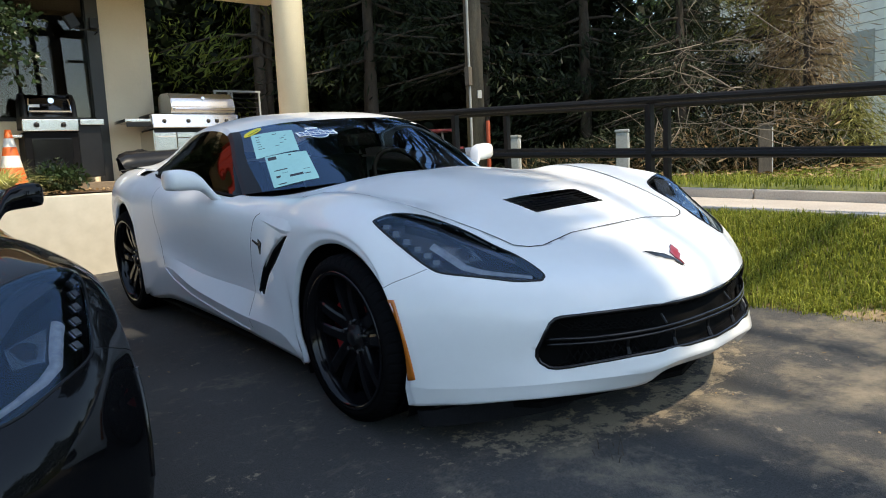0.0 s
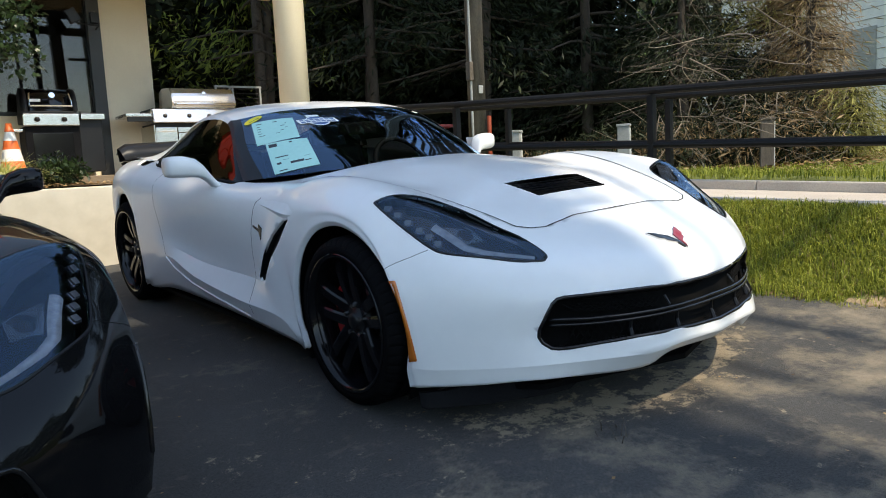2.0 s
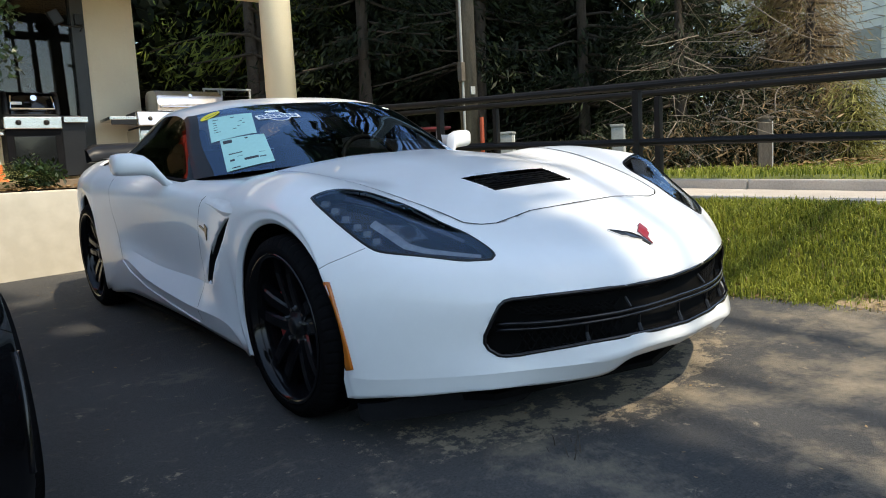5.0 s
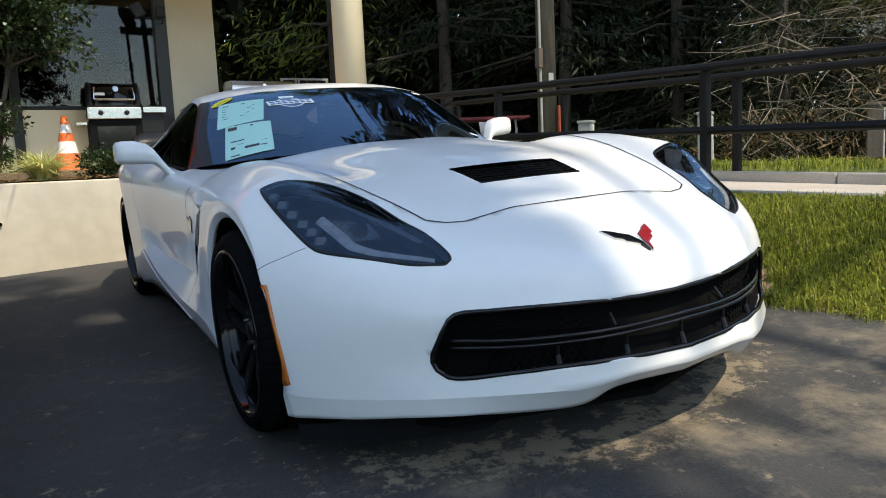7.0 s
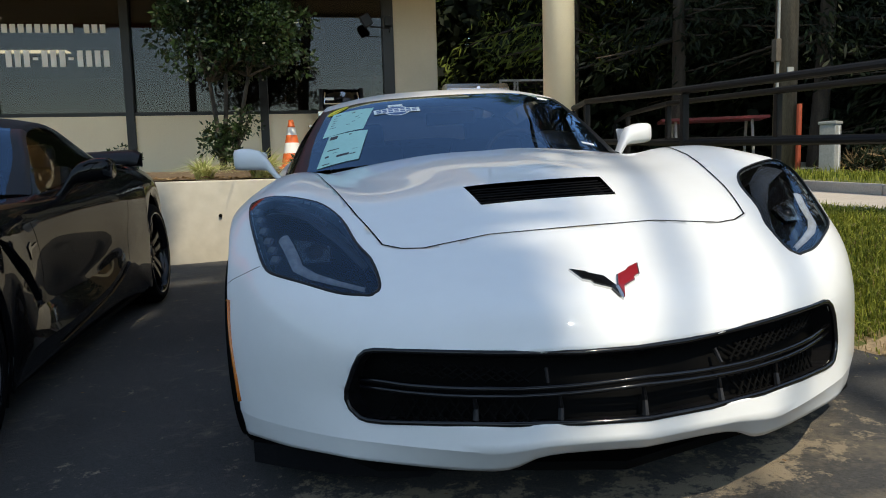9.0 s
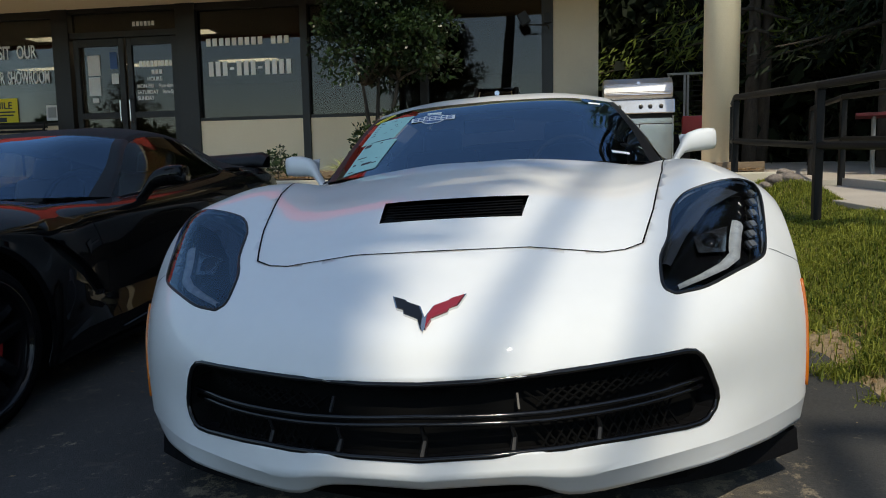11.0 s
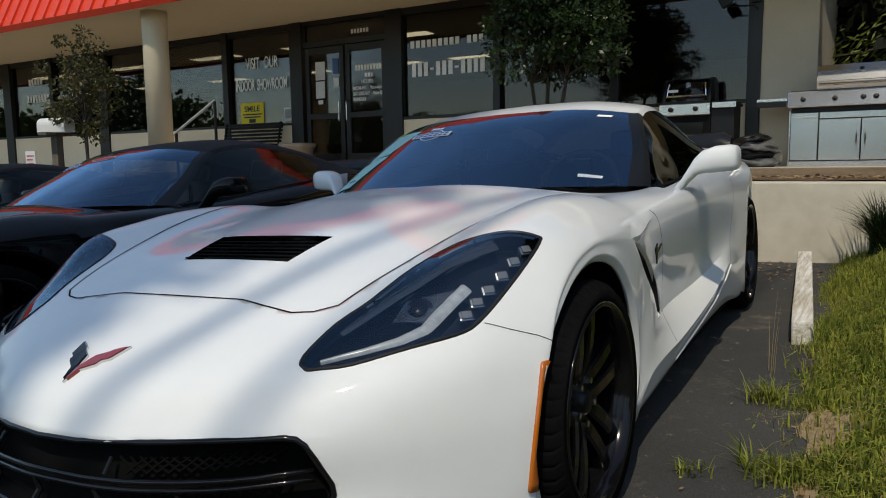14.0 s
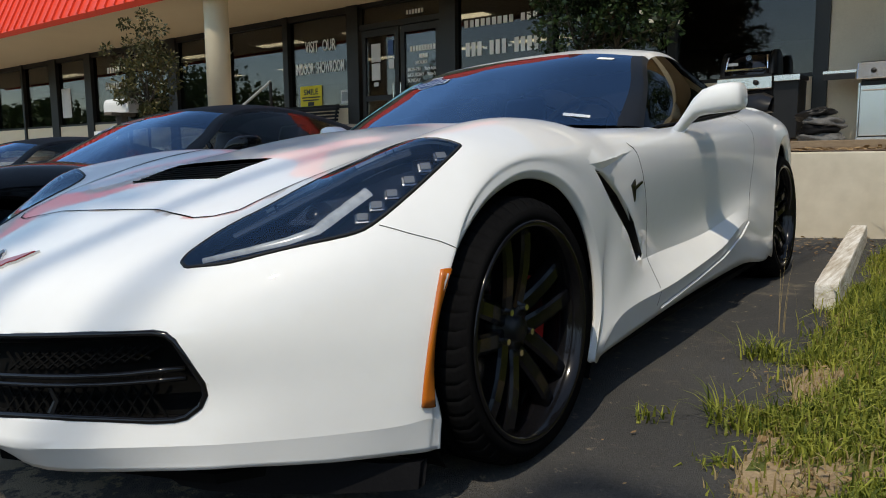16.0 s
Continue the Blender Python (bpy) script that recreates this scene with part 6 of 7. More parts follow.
# security light on the window frame
cam_l = thing("security_light", "black security floodlight on an arm by the window", "light", SHOP)
part("arm", made(tube, [(-0.60, -0.03, 2.54), (-0.62, -0.22, 2.54), (-0.86, -0.26, 2.55)], 0.009, 6), M_RAIL, cam_l)
hb = made(box, -0.06, 0.06, -0.035, 0.035, -0.075, 0.075, 0.012)
bmesh.ops.transform(hb, matrix=Matrix.Translation((-0.90, -0.28, 2.62)) @ Matrix.Rotation(radians(-28), 4, "Y"), verts=hb.verts)
part("head", hb, M_SATINBLACK, cam_l)
part("junction_box", made(box, -0.66, -0.57, -0.09, -0.03, 2.60, 2.72, 0.006), M_SATINBLACK, cam_l)

# mailbox
mail = thing("mailbox", "white metal mailbox on a dark wooden post", "mailbox", at(-7.6, 3.62, ground_z(-7.6, 3.62), 12))
part("post", made(box, -0.05, 0.05, -0.05, 0.05, 0, 1.58, 0.006), M_WOODPOLE, mail)
part("bracket", made(box, -0.07, 0.07, -0.22, 0.18, 1.56, 1.60, 0.006), M_WOODPOLE, mail)
mbm = bmesh.new()
arc = [(-0.085, 1.60), (-0.085, 1.70)] + [(-0.085 * math.cos(math.pi * k / 8), 1.70 + 0.085 * math.sin(math.pi * k / 8)) for k in range(1, 8)] + [(0.085, 1.70), (0.085, 1.60)]
vs = [[mbm.verts.new((x, y, z)) for x, y, z in [(sx, a, b) for a, b in arc]] for sx in (-0.23, 0.23)]
for i in range(len(arc)):
    j = (i + 1) % len(arc)
    mbm.faces.new((vs[0][i], vs[0][j], vs[1][j], vs[1][i]))
mbm.faces.new(vs[0])
mbm.faces.new(vs[1])
bmesh.ops.recalc_face_normals(mbm, faces=mbm.faces)
part("box", mbm, M_PLASTICWHITE, mail, "white arched mailbox")
stake = thing("stake_sign", "small white notice on a wire stake", "sign", at(-8.2, 3.6, ground_z(-8.2, 3.6), 10))
part("stake", made(cyl, (0, 0, 0), (0, 0, 1.1), 0.008, 0.008, 6), M_RAIL, stake)
sgn = part("board", made(box, -0.09, 0.09, -0.006, 0.006, 1.08, 1.40, 0.003), M_PLASTICWHITE, stake)
for k in range(5):
    part("print", made(box, -0.065, 0.065 - 0.02 * (k % 2), -0.0085, -0.0065, 1.13 + k * 0.05, 1.145 + k * 0.05), M_RED, sgn)

# slatted bench under the showroom window
bench = thing("bench", "black slatted metal bench under the showroom window", "bench", SHOP @ at(-7.95, -0.35, FLOOR))
for k in range(6):
    part("back_slat", made(box, -0.62, 0.62, 0.14 + 0.012 * k, 0.155 + 0.012 * k, 0.44 + k * 0.055, 0.475 + k * 0.055, 0.003), M_RAIL, bench)
for k in range(5):
    part("seat_slat", made(box, -0.62, 0.62, -0.28 + k * 0.085, -0.22 + k * 0.085, 0.40, 0.415, 0.003), M_RAIL, bench)
for s in (-0.58, 0.58):
    part("leg", made(tube, [(s, -0.26, 0), (s, -0.26, 0.40), (s, 0.12, 0.40), (s, 0.20, 0.76)], 0.018, 6), M_RAIL, bench)
    part("leg", made(tube, [(s, 0.12, 0.40), (s, 0.16, 0.0)], 0.018, 6), M_RAIL, bench)
pot = thing("planter_pot", "pale weathered planter pot by the shop door", "pot", SHOP @ at(-6.75, -0.5, FLOOR))
part("pot", made(lathe, [(0, 0), (0.17, 0), (0.25, 0.34), (0.27, 0.34), (0.27, 0.40), (0.23, 0.40), (0.22, 0.36), (0, 0.36)], None, 28), material("weathered_pot", (0.40, 0.34, 0.27), (0.27, 0.22, 0.17), rough=0.85, scale=6, fine=60), pot, smooth=True)

# stair rail by the far column
srail = thing("stair_rail", "grey metal stair rail by the column", "railing", at(0, 0, 0))
part("rail", made(tube, [(-6.75, 4.75, 1.36), (-6.2, 5.0, 1.80)], 0.019, 8), M_GREY, srail)
part("post", made(cyl, (-6.2, 5.0, 0.75), (-6.2, 5.0, 1.79), 0.02, 0.02, 8), M_RAIL, srail)
part("post", made(cyl, (-6.72, 4.77, 0.6), (-6.72, 4.77, 1.38), 0.02, 0.02, 8), M_RAIL, srail)

# ---- signs on the glass ----
FACE = SHOP @ Matrix.Translation((0, 0.030, 0)) @ Matrix.Rotation(radians(90), 4, "X")
sign = thing("window_sign", "white lettering on the showroom window", "sign")
for text, u, z, size, st in (("VISIT", -8.09, 2.47, 0.25, 0.55), ("OUR", -7.70, 2.47, 0.25, 0.55), ("INDOOR", -8.27, 2.13, 0.25, 0.42), ("SHOWROOM", -7.69, 2.13, 0.25, 0.42)):
    writing("lettering", text, size, FACE @ Matrix.Translation((u, z, 0)), M_WHITEPRINT, sign, 0.001, "CENTER", st)
smile = thing("poster", "yellow notice taped inside the showroom window", "poster")
part("sheet", shop_box(-8.40, -7.90, 0.040, 0.043, 1.60, 1.94), M_YELLOW, smile)
writing("lettering", "SMILE", 0.13, SHOP @ Matrix.Translation((-8.15, 0.038, 1.80)) @ Matrix.Rotation(radians(90), 4, "X"), M_DARKPRINT, smile, 0.001, "CENTER", 1.05)
for k, (u0, u1) in enumerate(((-8.36, -7.94), (-8.33, -7.97))):
    part("print", shop_box(u0, u1, 0.036, 0.0385, 1.745 - k * 0.045, 1.765 - k * 0.045), M_DARKPRINT, smile)
part("print", shop_box(-8.22, -8.08, 0.036, 0.0385, 1.62, 1.68), M_DARKPRINT, smile)
notice = thing("notice", "white framed notice in the showroom window", "notice")
part("sheet", shop_box(-7.47, -7.29, 0.036, 0.042, 1.62, 1.83), M_PLASTICWHITE, notice)
part("print", shop_box(-7.44, -7.32, 0.033, 0.035, 1.66, 1.80), M_GREY, notice)
# web address and number as plain bars
bars = thing("window_sign", "white dealer name and number as bars on the window", "sign")
for k in range(13):
    u = -5.09 + k * 0.0895
    if k != 9:
        part("bar", shop_box(u, u + 0.062, 0.040, 0.043, 2.52, 2.62), M_WHITEPRINT, bars)
for k in range(12):
    u = -5.07 + k * 0.0975
    if k in (3, 7):
        part("bar", shop_box(u, u + 0.06, 0.040, 0.043, 2.21, 2.24), M_WHITEPRINT, bars)
    else:
        part("bar", shop_box(u, u + 0.064, 0.040, 0.043, 2.13, 2.32), M_WHITEPRINT, bars)
hours = thing("door_sign", "white opening hours lettered on the shop door", "sign")
for k in range(9):
    part("bar", shop_box(-6.05 + k * 0.053, -6.05 + k * 0.053 + 0.04, 0.030, 0.033, 2.29, 2.37), M_WHITEPRINT, hours)
for k in range(3):
    part("bar", shop_box(-5.88 + k * 0.055, -5.88 + k * 0.055 + 0.042, 0.030, 0.033, 2.19, 2.25), M_WHITEPRINT, hours)
DOORF = SHOP @ Matrix.Translation((0, 0.034, 0)) @ Matrix.Rotation(radians(90), 4, "X")
for text, u, z, size in (("HOURS:", -5.95, 2.105, 0.075), ("MON-FRI", -6.10, 2.015, 0.072), ("9am-6pm", -5.79, 2.015, 0.072), ("SATURDAY", -6.10, 1.935, 0.072), ("9am-5pm", -5.74, 1.935, 0.072), ("SUNDAY", -6.10, 1.855, 0.072)):
    writing("lettering", text, size, DOORF @ Matrix.Translation((u, z, 0)), M_WHITEPRINT, hours, 0.001, "LEFT", 0.83)
for u0, u1, z0, z1, mt, lab in ((-6.80, -6.62, 2.20, 2.47, M_PLASTICWHITE, "white notice taped to the door glass"), (-6.80, -6.63, 1.93, 2.18, M_PLASTICWHITE, "white notice taped to the door glass"), (-6.76, -6.67, 1.84, 1.90, M_PLASTICWHITE, "small white notice on the door glass"), (-6.47, -6.37, 2.28, 2.50, M_BLUEPRINT, "blue notice on the door glass"), (-6.46, -6.36, 2.08, 2.22, M_PLASTICWHITE, "pale torn sticker on the door glass")):
    nt = thing("notice", lab, "notice", group="door notices")
    part("sheet", shop_box(u0, u1, 0.030, 0.035, z0, z1), mt, nt)
num = thing("number_sign", "white number as bars on the transom glass", "sign")
for k in range(6):
    part("bar", shop_box(-6.12 + k * 0.055, -6.12 + k * 0.055 + 0.038, 0.040, 0.044, 2.83, 2.89), M_WHITEPRINT, num)
farsign = thing("window_sign", "white shop lettering as bars on a far window", "sign")
for k in range(9):
    part("bar", shop_box(-14.4 + k * 0.1, -14.4 + k * 0.1 + 0.07, 0.040, 0.043, 2.26, 2.40), M_WHITEPRINT, farsign)
for k in range(5):
    part("bar", shop_box(-14.3 + k * 0.1, -14.3 + k * 0.1 + 0.07, 0.040, 0.043, 2.60, 2.72), M_WHITEPRINT, farsign)
part("bar", shop_box(-16.3, -15.9, 0.040, 0.043, 1.75, 2.4), M_PLASTICWHITE, farsign)

settle(SHOP_SITE, built)

# ---- utility pole, boxes, far buildings ----
built = so_far()
M_GUARD = material("faded_orange_plastic", (0.42, 0.075, 0.03), (0.30, 0.05, 0.02), rough=0.6, scale=4, fine=40)
pole = thing("utility_pole", "weathered wooden utility pole with a conduit and straps", "pole", at(4.9, 5.5, 0.6))
part("shaft", made(cyl, (0, 0, -0.3), (0.05, 0, 9.0), 0.135, 0.10, 18), M_WOODPOLE, pole, smooth=True)
part("conduit", made(cyl, (-0.15, -0.06, -0.2), (-0.11, -0.06, 7), 0.018, 0.018, 8), M_GREY, pole, "pale grey conduit")
part("strap_box", made(box, -0.20, -0.13, -0.11, -0.02, 1.38, 1.64, 0.01), M_WOODPOLE, pole)
part("tag", made(box, -0.07, 0.01, -0.145, -0.128, 1.20, 1.31, 0.004), M_GREY, pole)
part("guy_guard", made(cyl, (0.055, -0.185, -0.25), (0.06, -0.19, 0.88), 0.03, 0.03, 8), M_GUARD, pole, "orange cable guard")
for x, y, z0, z1, w, lab in ((5.05, 4.9, 0.4, 1.21, 0.085, "grey metal utility pedestal in the grass"), (5.5, 3.4, 0.4, 1.19, 0.075, "grey metal utility pedestal in the grass"), (6.6, 2.07, 0.35, 1.17, 0.078, "dark square post in the grass")):
    pd = thing("utility_pedestal", lab, "pedestal", at(x, y, 0, 30), "utility pedestals")
    part("case", made(box, -w, w, -w, w, z0 - 0.1, z1, 0.01), M_WOODPOLE if x > 6 else M_GREY, pd)
    part("cap", made(box, -w - 0.012, w + 0.012, -w - 0.012, w + 0.012, z1, z1 + 0.035, 0.01), M_WOODPOLE if x > 6 else M_GREY, pd)
    part("cover_plate", made(box, -w * 0.16, w * 0.16, -w - 0.014, -w, z0 - 0.05, z1 - 0.02, 0.003), M_PLASTICWHITE, pd, "white conduit strip")
# picnic table under the trees
M_REDPAINT = material("worn_red_paint", (0.19, 0.016, 0.018), (0.12, 0.010, 0.011), rough=0.5, scale=3, fine=40, bump=0.1)
table = thing("picnic_table", "red picnic table on pale metal legs beneath the trees", "table", at(4.88, 7.07, 0.70, -112))
for k in range(5):
    part("tabletop_plank", made(box, -0.33 + k * 0.134, -0.33 + k * 0.134 + 0.126, -0.7, 0.7, 0.71, 0.75, 0.004), M_REDPAINT, table)
for s in (-1, 1):
    for k in range(2):
        part("bench_plank", made(box, s * 0.52 + k * 0.12 - 0.12, s * 0.52 + k * 0.12 - 0.005, -0.7, 0.7, 0.41, 0.45, 0.004), M_REDPAINT, table)
    part("crossbar", made(cyl, (-0.58, s * 0.5, 0.39), (0.58, s * 0.5, 0.39), 0.02, 0.02, 8), M_GREY, table)
    for q in (-1, 1):
        part("leg", made(cyl, (q * 0.42, s * 0.5, -0.25), (q * 0.20, s * 0.5, 0.71), 0.02, 0.02, 8), M_GREY, table)
far = thing("warehouse", "pale clad building behind the trees", "building", at(19.5, 4.5, 0, -20))
part("wall", made(box, 0, 16, 0, 8, 0, 6), M_PLASTICWHITE, far)
for k in range(20):
    part("cladding_strip", made(box, -0.02, 0.0, 0.0, 8, 0.28 + k * 0.28, 0.30 + k * 0.28), M_GREY, far)
part("window", made(box, -0.03, -0.005, 1.0, 2.2, 2.6, 4.0), M_GREY, far)
part("parapet", made(box, -0.1, 16.1, -0.1, 8.1, 6.0, 6.25), M_GREY, far)

settle(PATH_SITE, built)

# unseen frame, added for the dark bars that the end window mirrors
sign_frame = thing("sign_frame", "tall dark posts and beams, added unseen to be mirrored in the end window", "sign frame", at(0, -8.0, 0))
for x, w in ((2.30, 0.04), (2.82, 0.07), (3.42, 0.15), (4.30, 0.09)):
    pb = bmesh.new()
    box(pb, x - w, x + w, -w, w, -0.1, 6.3, 0.01, Matrix.Translation((0, 0, 0)) @ Matrix.Rotation(radians(-1.5), 4, "Y"))
    part("post", pb, M_FRAME, sign_frame)
for z, h in ((5.55, 0.12), (6.1, 0.16)):
    part("beam", made(box, 2.0, 4.45, -0.30, -0.22, z - h, z + h, 0.01), M_FRAME, sign_frame)
part("brace", made(box, 3.6, 4.2, -0.04, 0.04, 4.62, 4.70, 0.005), M_FRAME, sign_frame)


# ---- plants ----
def leaf_material(name, c1, c2, rough=0.5, glow_through=0.25):
    """Leaves that vary from one to the next and let some light through."""
    m = bpy.data.materials.new(name)
    m.use_nodes = True
    n, l = m.node_tree.nodes, m.node_tree.links
    b = n["Principled BSDF"]
    b.inputs["Roughness"].default_value = rough
    b.inputs["Specular IOR Level"].default_value = 0.25
    geo = n.new("ShaderNodeNewGeometry")
    co = n.new("ShaderNodeTexCoord")
    ns = n.new("ShaderNodeTexNoise")
    ns.inputs["Scale"].default_value = 1.7
    l.new(co.outputs["Object"], ns.inputs["Vector"])
    mx = n.new("ShaderNodeMath")
    mx.operation = "MULTIPLY_ADD"
    mx.inputs[1].default_value = 0.55
    l.new(geo.outputs["Random Per Island"], mx.inputs[0])
    k = n.new("ShaderNodeMath")
    k.operation = "MULTIPLY"
    k.inputs[1].default_value = 0.5
    l.new(ns.outputs["Fac"], k.inputs[0])
    l.new(k.outputs[0], mx.inputs[2])
    ramp = n.new("ShaderNodeValToRGB")
    ramp.color_ramp.elements[0].color, ramp.color_ramp.elements[1].color = (*c1, 1), (*c2, 1)
    ramp.color_ramp.elements[0].position, ramp.color_ramp.elements[1].position = 0.2, 0.85
    l.new(mx.outputs[0], ramp.inputs["Fac"])
    l.new(ramp.outputs[0], b.inputs["Base Color"])
    tr = n.new("ShaderNodeBsdfTranslucent")
    l.new(ramp.outputs[0], tr.inputs["Color"])
    mix = n.new("ShaderNodeMixShader")
    mix.inputs["Fac"].default_value = glow_through
    l.new(b.outputs[0], mix.inputs[1])
    l.new(tr.outputs[0], mix.inputs[2])
    l.new(mix.outputs[0], n["Material Output"].inputs["Surface"])
    return m


M_LEAF = leaf_material("dark_leaf", (0.008, 0.018, 0.006), (0.036, 0.062, 0.019), 0.32, 0.10)
# the belt's deep shade is put into these near-black greens
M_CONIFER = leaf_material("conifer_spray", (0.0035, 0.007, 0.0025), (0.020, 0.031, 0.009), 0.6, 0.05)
M_DEADSPRAY = leaf_material("brown_spray", (0.13, 0.085, 0.045), (0.38, 0.27, 0.15), 0.8, 0.25)
M_OLIVE = leaf_material("olive_spray", (0.075, 0.080, 0.022), (0.42, 0.38, 0.12), 0.7, 0.3)
M_WOODS = leaf_material("woods", (0.022, 0.042, 0.014), (0.10, 0.15, 0.04), 0.6, 0.15)
# lighter greens stand in for sun on the leaves
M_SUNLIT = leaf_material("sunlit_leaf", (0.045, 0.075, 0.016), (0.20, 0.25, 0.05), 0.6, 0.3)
M_REDLEAF = leaf_material("reddish_leaf", (0.018, 0.032, 0.010), (0.13, 0.105, 0.036), 0.45, 0.2)
# almost black, so the leaves read as deep shade
M_DEEP = leaf_material("shade_dark_shrub", (0.003, 0.006, 0.002), (0.016, 0.025, 0.008), 0.7, 0.03)
M_GRASS = leaf_material("grass_blade", (0.052, 0.092, 0.012), (0.46, 0.47, 0.088), 0.55, 0.42)
M_STRAW = leaf_material("straw", (0.22, 0.16, 0.07), (0.42, 0.33, 0.17), 0.8, 0.2)
M_STRIPED = leaf_material("striped_grass", (0.36, 0.40, 0.10), (0.84, 0.80, 0.40), 0.5, 0.3)
M_BARK = material("bark", (0.085, 0.066, 0.050), (0.04, 0.031, 0.025), rough=0.95, scale=5, fine=40, bump=0.7, stretch=(4, 4, 0.8))
M_TWIG = material("dead_twig", (0.28, 0.225, 0.175), (0.15, 0.12, 0.09), rough=0.9, scale=5, fine=40)
M_LITTER = leaf_material("dry_leaf", (0.16, 0.085, 0.035), (0.42, 0.29, 0.15), 0.8, 0.1)
rng = np.random.default_rng(11)


def mesh_of(name, verts, faces, mat):
    me = bpy.data.meshes.new(name)
    verts = np.asarray(verts, np.float32)
    faces = np.asarray(faces, np.int32)
    k = faces.shape[1]
    me.vertices.add(len(verts))
    me.vertices.foreach_set("co", verts.ravel())
    me.loops.add(faces.size)
    me.loops.foreach_set("vertex_index", faces.ravel())
    me.polygons.add(len(faces))
    me.polygons.foreach_set("loop_start", np.arange(0, faces.size, k, dtype=np.int32))
    me.polygons.foreach_set("loop_total", np.full(len(faces), k, np.int32))
    me.update(calc_edges=True)
    me.materials.append(mat)
    return me


def leaf_cloud(points, size, aspect=0.5, droop=0.3, spread=0.35, heading=None):
    """One small pointed leaf at each point."""
    n = len(points)
    d = rng.normal(size=(n, 3))
    if heading is not None:
        d = heading + spread * d
    d[:, 2] -= droop
    d /= np.linalg.norm(d, axis=1, keepdims=True)
    s = np.cross(d, rng.normal(size=(n, 3)))
    s /= np.linalg.norm(s, axis=1, keepdims=True)
    ln = size * rng.uniform(0.6, 1.35, (n, 1))
    w = ln * aspect / 2
    a, b = points, points + d * ln
    m = points + d * ln * 0.45
    v = np.stack([a, m + s * w, b, m - s * w], 1).reshape(-1, 3)
    f = np.arange(4 * n).reshape(n, 4)
    return v, f


def clump_points(centres, radii, n, hollow=0.45):
    """Points in the outer part of many small clumps."""
    k = rng.integers(0, len(centres), n)
    u = rng.normal(size=(n, 3))
    u /= np.linalg.norm(u, axis=1, keepdims=True)
    r = radii[k] * (hollow + (1 - hollow) * rng.uniform(0, 1, n) ** 0.6)
    return centres[k] + u * r[:, None] * np.array([1, 1, 0.75]), u


def limb(bm, a, b, r0, r1, bend=0.15, n=6, seg=7):
    a, b = Vector(a), Vector(b)
    off = Vector(rng.normal(size=3)) * bend * (b - a).length
    pts = [a.lerp(b, t) + off * math.sin(math.pi * t) * 0.6 for t in [k / n for k in range(n + 1)]]
    tube(bm, pts, lambda t: r0 + (r1 - r0) * t, seg)
    return pts


def tree(name, label, x, y, z, trunks, crown_c, crown_r, clumps, clump_r, leaves, leaf, aspect, mat, droop=0.3, limbs=10, group="", trunk_r=0.06, trim=None):
    t = thing(name, label, "tree", at(x, y, z), group)
    tb = bmesh.new()
    c, r = np.array(crown_c, float), np.array(crown_r, float)
    tops = []
    for bx_, by_, tx, ty, tz in trunks:
        limb(tb, (bx_, by_, -0.1), (tx, ty, tz), trunk_r, trunk_r * 0.55, 0.05 if tz < 4 else 0.003, 8, 10)
        tops.append((tx, ty, tz))
    part("trunk", tb, M_BARK, t, smooth=True)
    u = rng.normal(size=(clumps, 3))
    u /= np.linalg.norm(u, axis=1, keepdims=True)
    cen = c + u * r * rng.uniform(0.35, 1.0, (clumps, 1)) * (0.85 + 0.3 * rng.uniform(size=(clumps, 1)))
    rad = clump_r * rng.uniform(0.6, 1.3, clumps)
    if trim is not None:   # one flank is cut back to the line where the cast shade ends
        reach = np.clip(y + cen[:, 1] + 0.687 * cen[:, 2], -2.0, 0.7)
        cen[:, 0] = np.minimum(cen[:, 0], trim - x + 0.24 * reach + 0.166 * cen[:, 2] - 0.4 * rad)
    lb = bmesh.new()
    for i in range(min(limbs, clumps)):
        q = tops[i % len(tops)]
        limb(lb, q, cen[i], trunk_r * 0.5, trunk_r * 0.12, 0.12, 5, 6)
    part("limb", lb, M_BARK, t, smooth=True)
    pts, out = clump_points(cen, rad, leaves)
    if trim is not None:   # gaps cut into the leaves to let patches of sun onto the ground
        sx, sy = x + pts[:, 0] - 0.166 * pts[:, 2], y + pts[:, 1] + 0.687 * pts[:, 2]
        gap = np.array([noise.noise((2.3 * a, 1.5 * b, 5.0)) > 0.10 and a < -1.05 for a, b in zip(sx, sy)])
        gap |= sx > trim + 0.24 * np.clip(sy, -2.0, 0.7) + 0.03 * rng.normal(size=len(sx))
        pts, out = pts[~gap], out[~gap]
    v, f = leaf_cloud(pts, leaf, aspect, droop, 0.9, out)
    ob = new("crown", mesh_of("crown", v, f, mat))
    ob.parent = t
    return t


# the small tree in the bed, and one by the mailbox
built = so_far()
tree("tree", "small multi-stemmed tree with glossy dark leaves in the bed", -1.60, 5.3, 0.8, [(0.0, 0, -0.10, 0.0, 0.95), (0.08, 0.05, 0.28, 0.05, 1.0), (-0.04, 0.06, 0.05, 0.1, 1.05)], (0.12, 0, 1.68), (0.80, 0.72, 0.85), 80, 0.24, 19000, 0.054, 0.55, M_LEAF, 0.2, 30, "planted trees", 0.032)
tree("shrub", "leafy suckers round the foot of the tree", -1.50, 5.22, 0.78, [(0, 0, 0, 0, 0.2)], (0, 0, 0.36), (0.26, 0.2, 0.36), 22, 0.12, 1300, 0.055, 0.5, M_LEAF, 0.1, 8, "", 0.012)
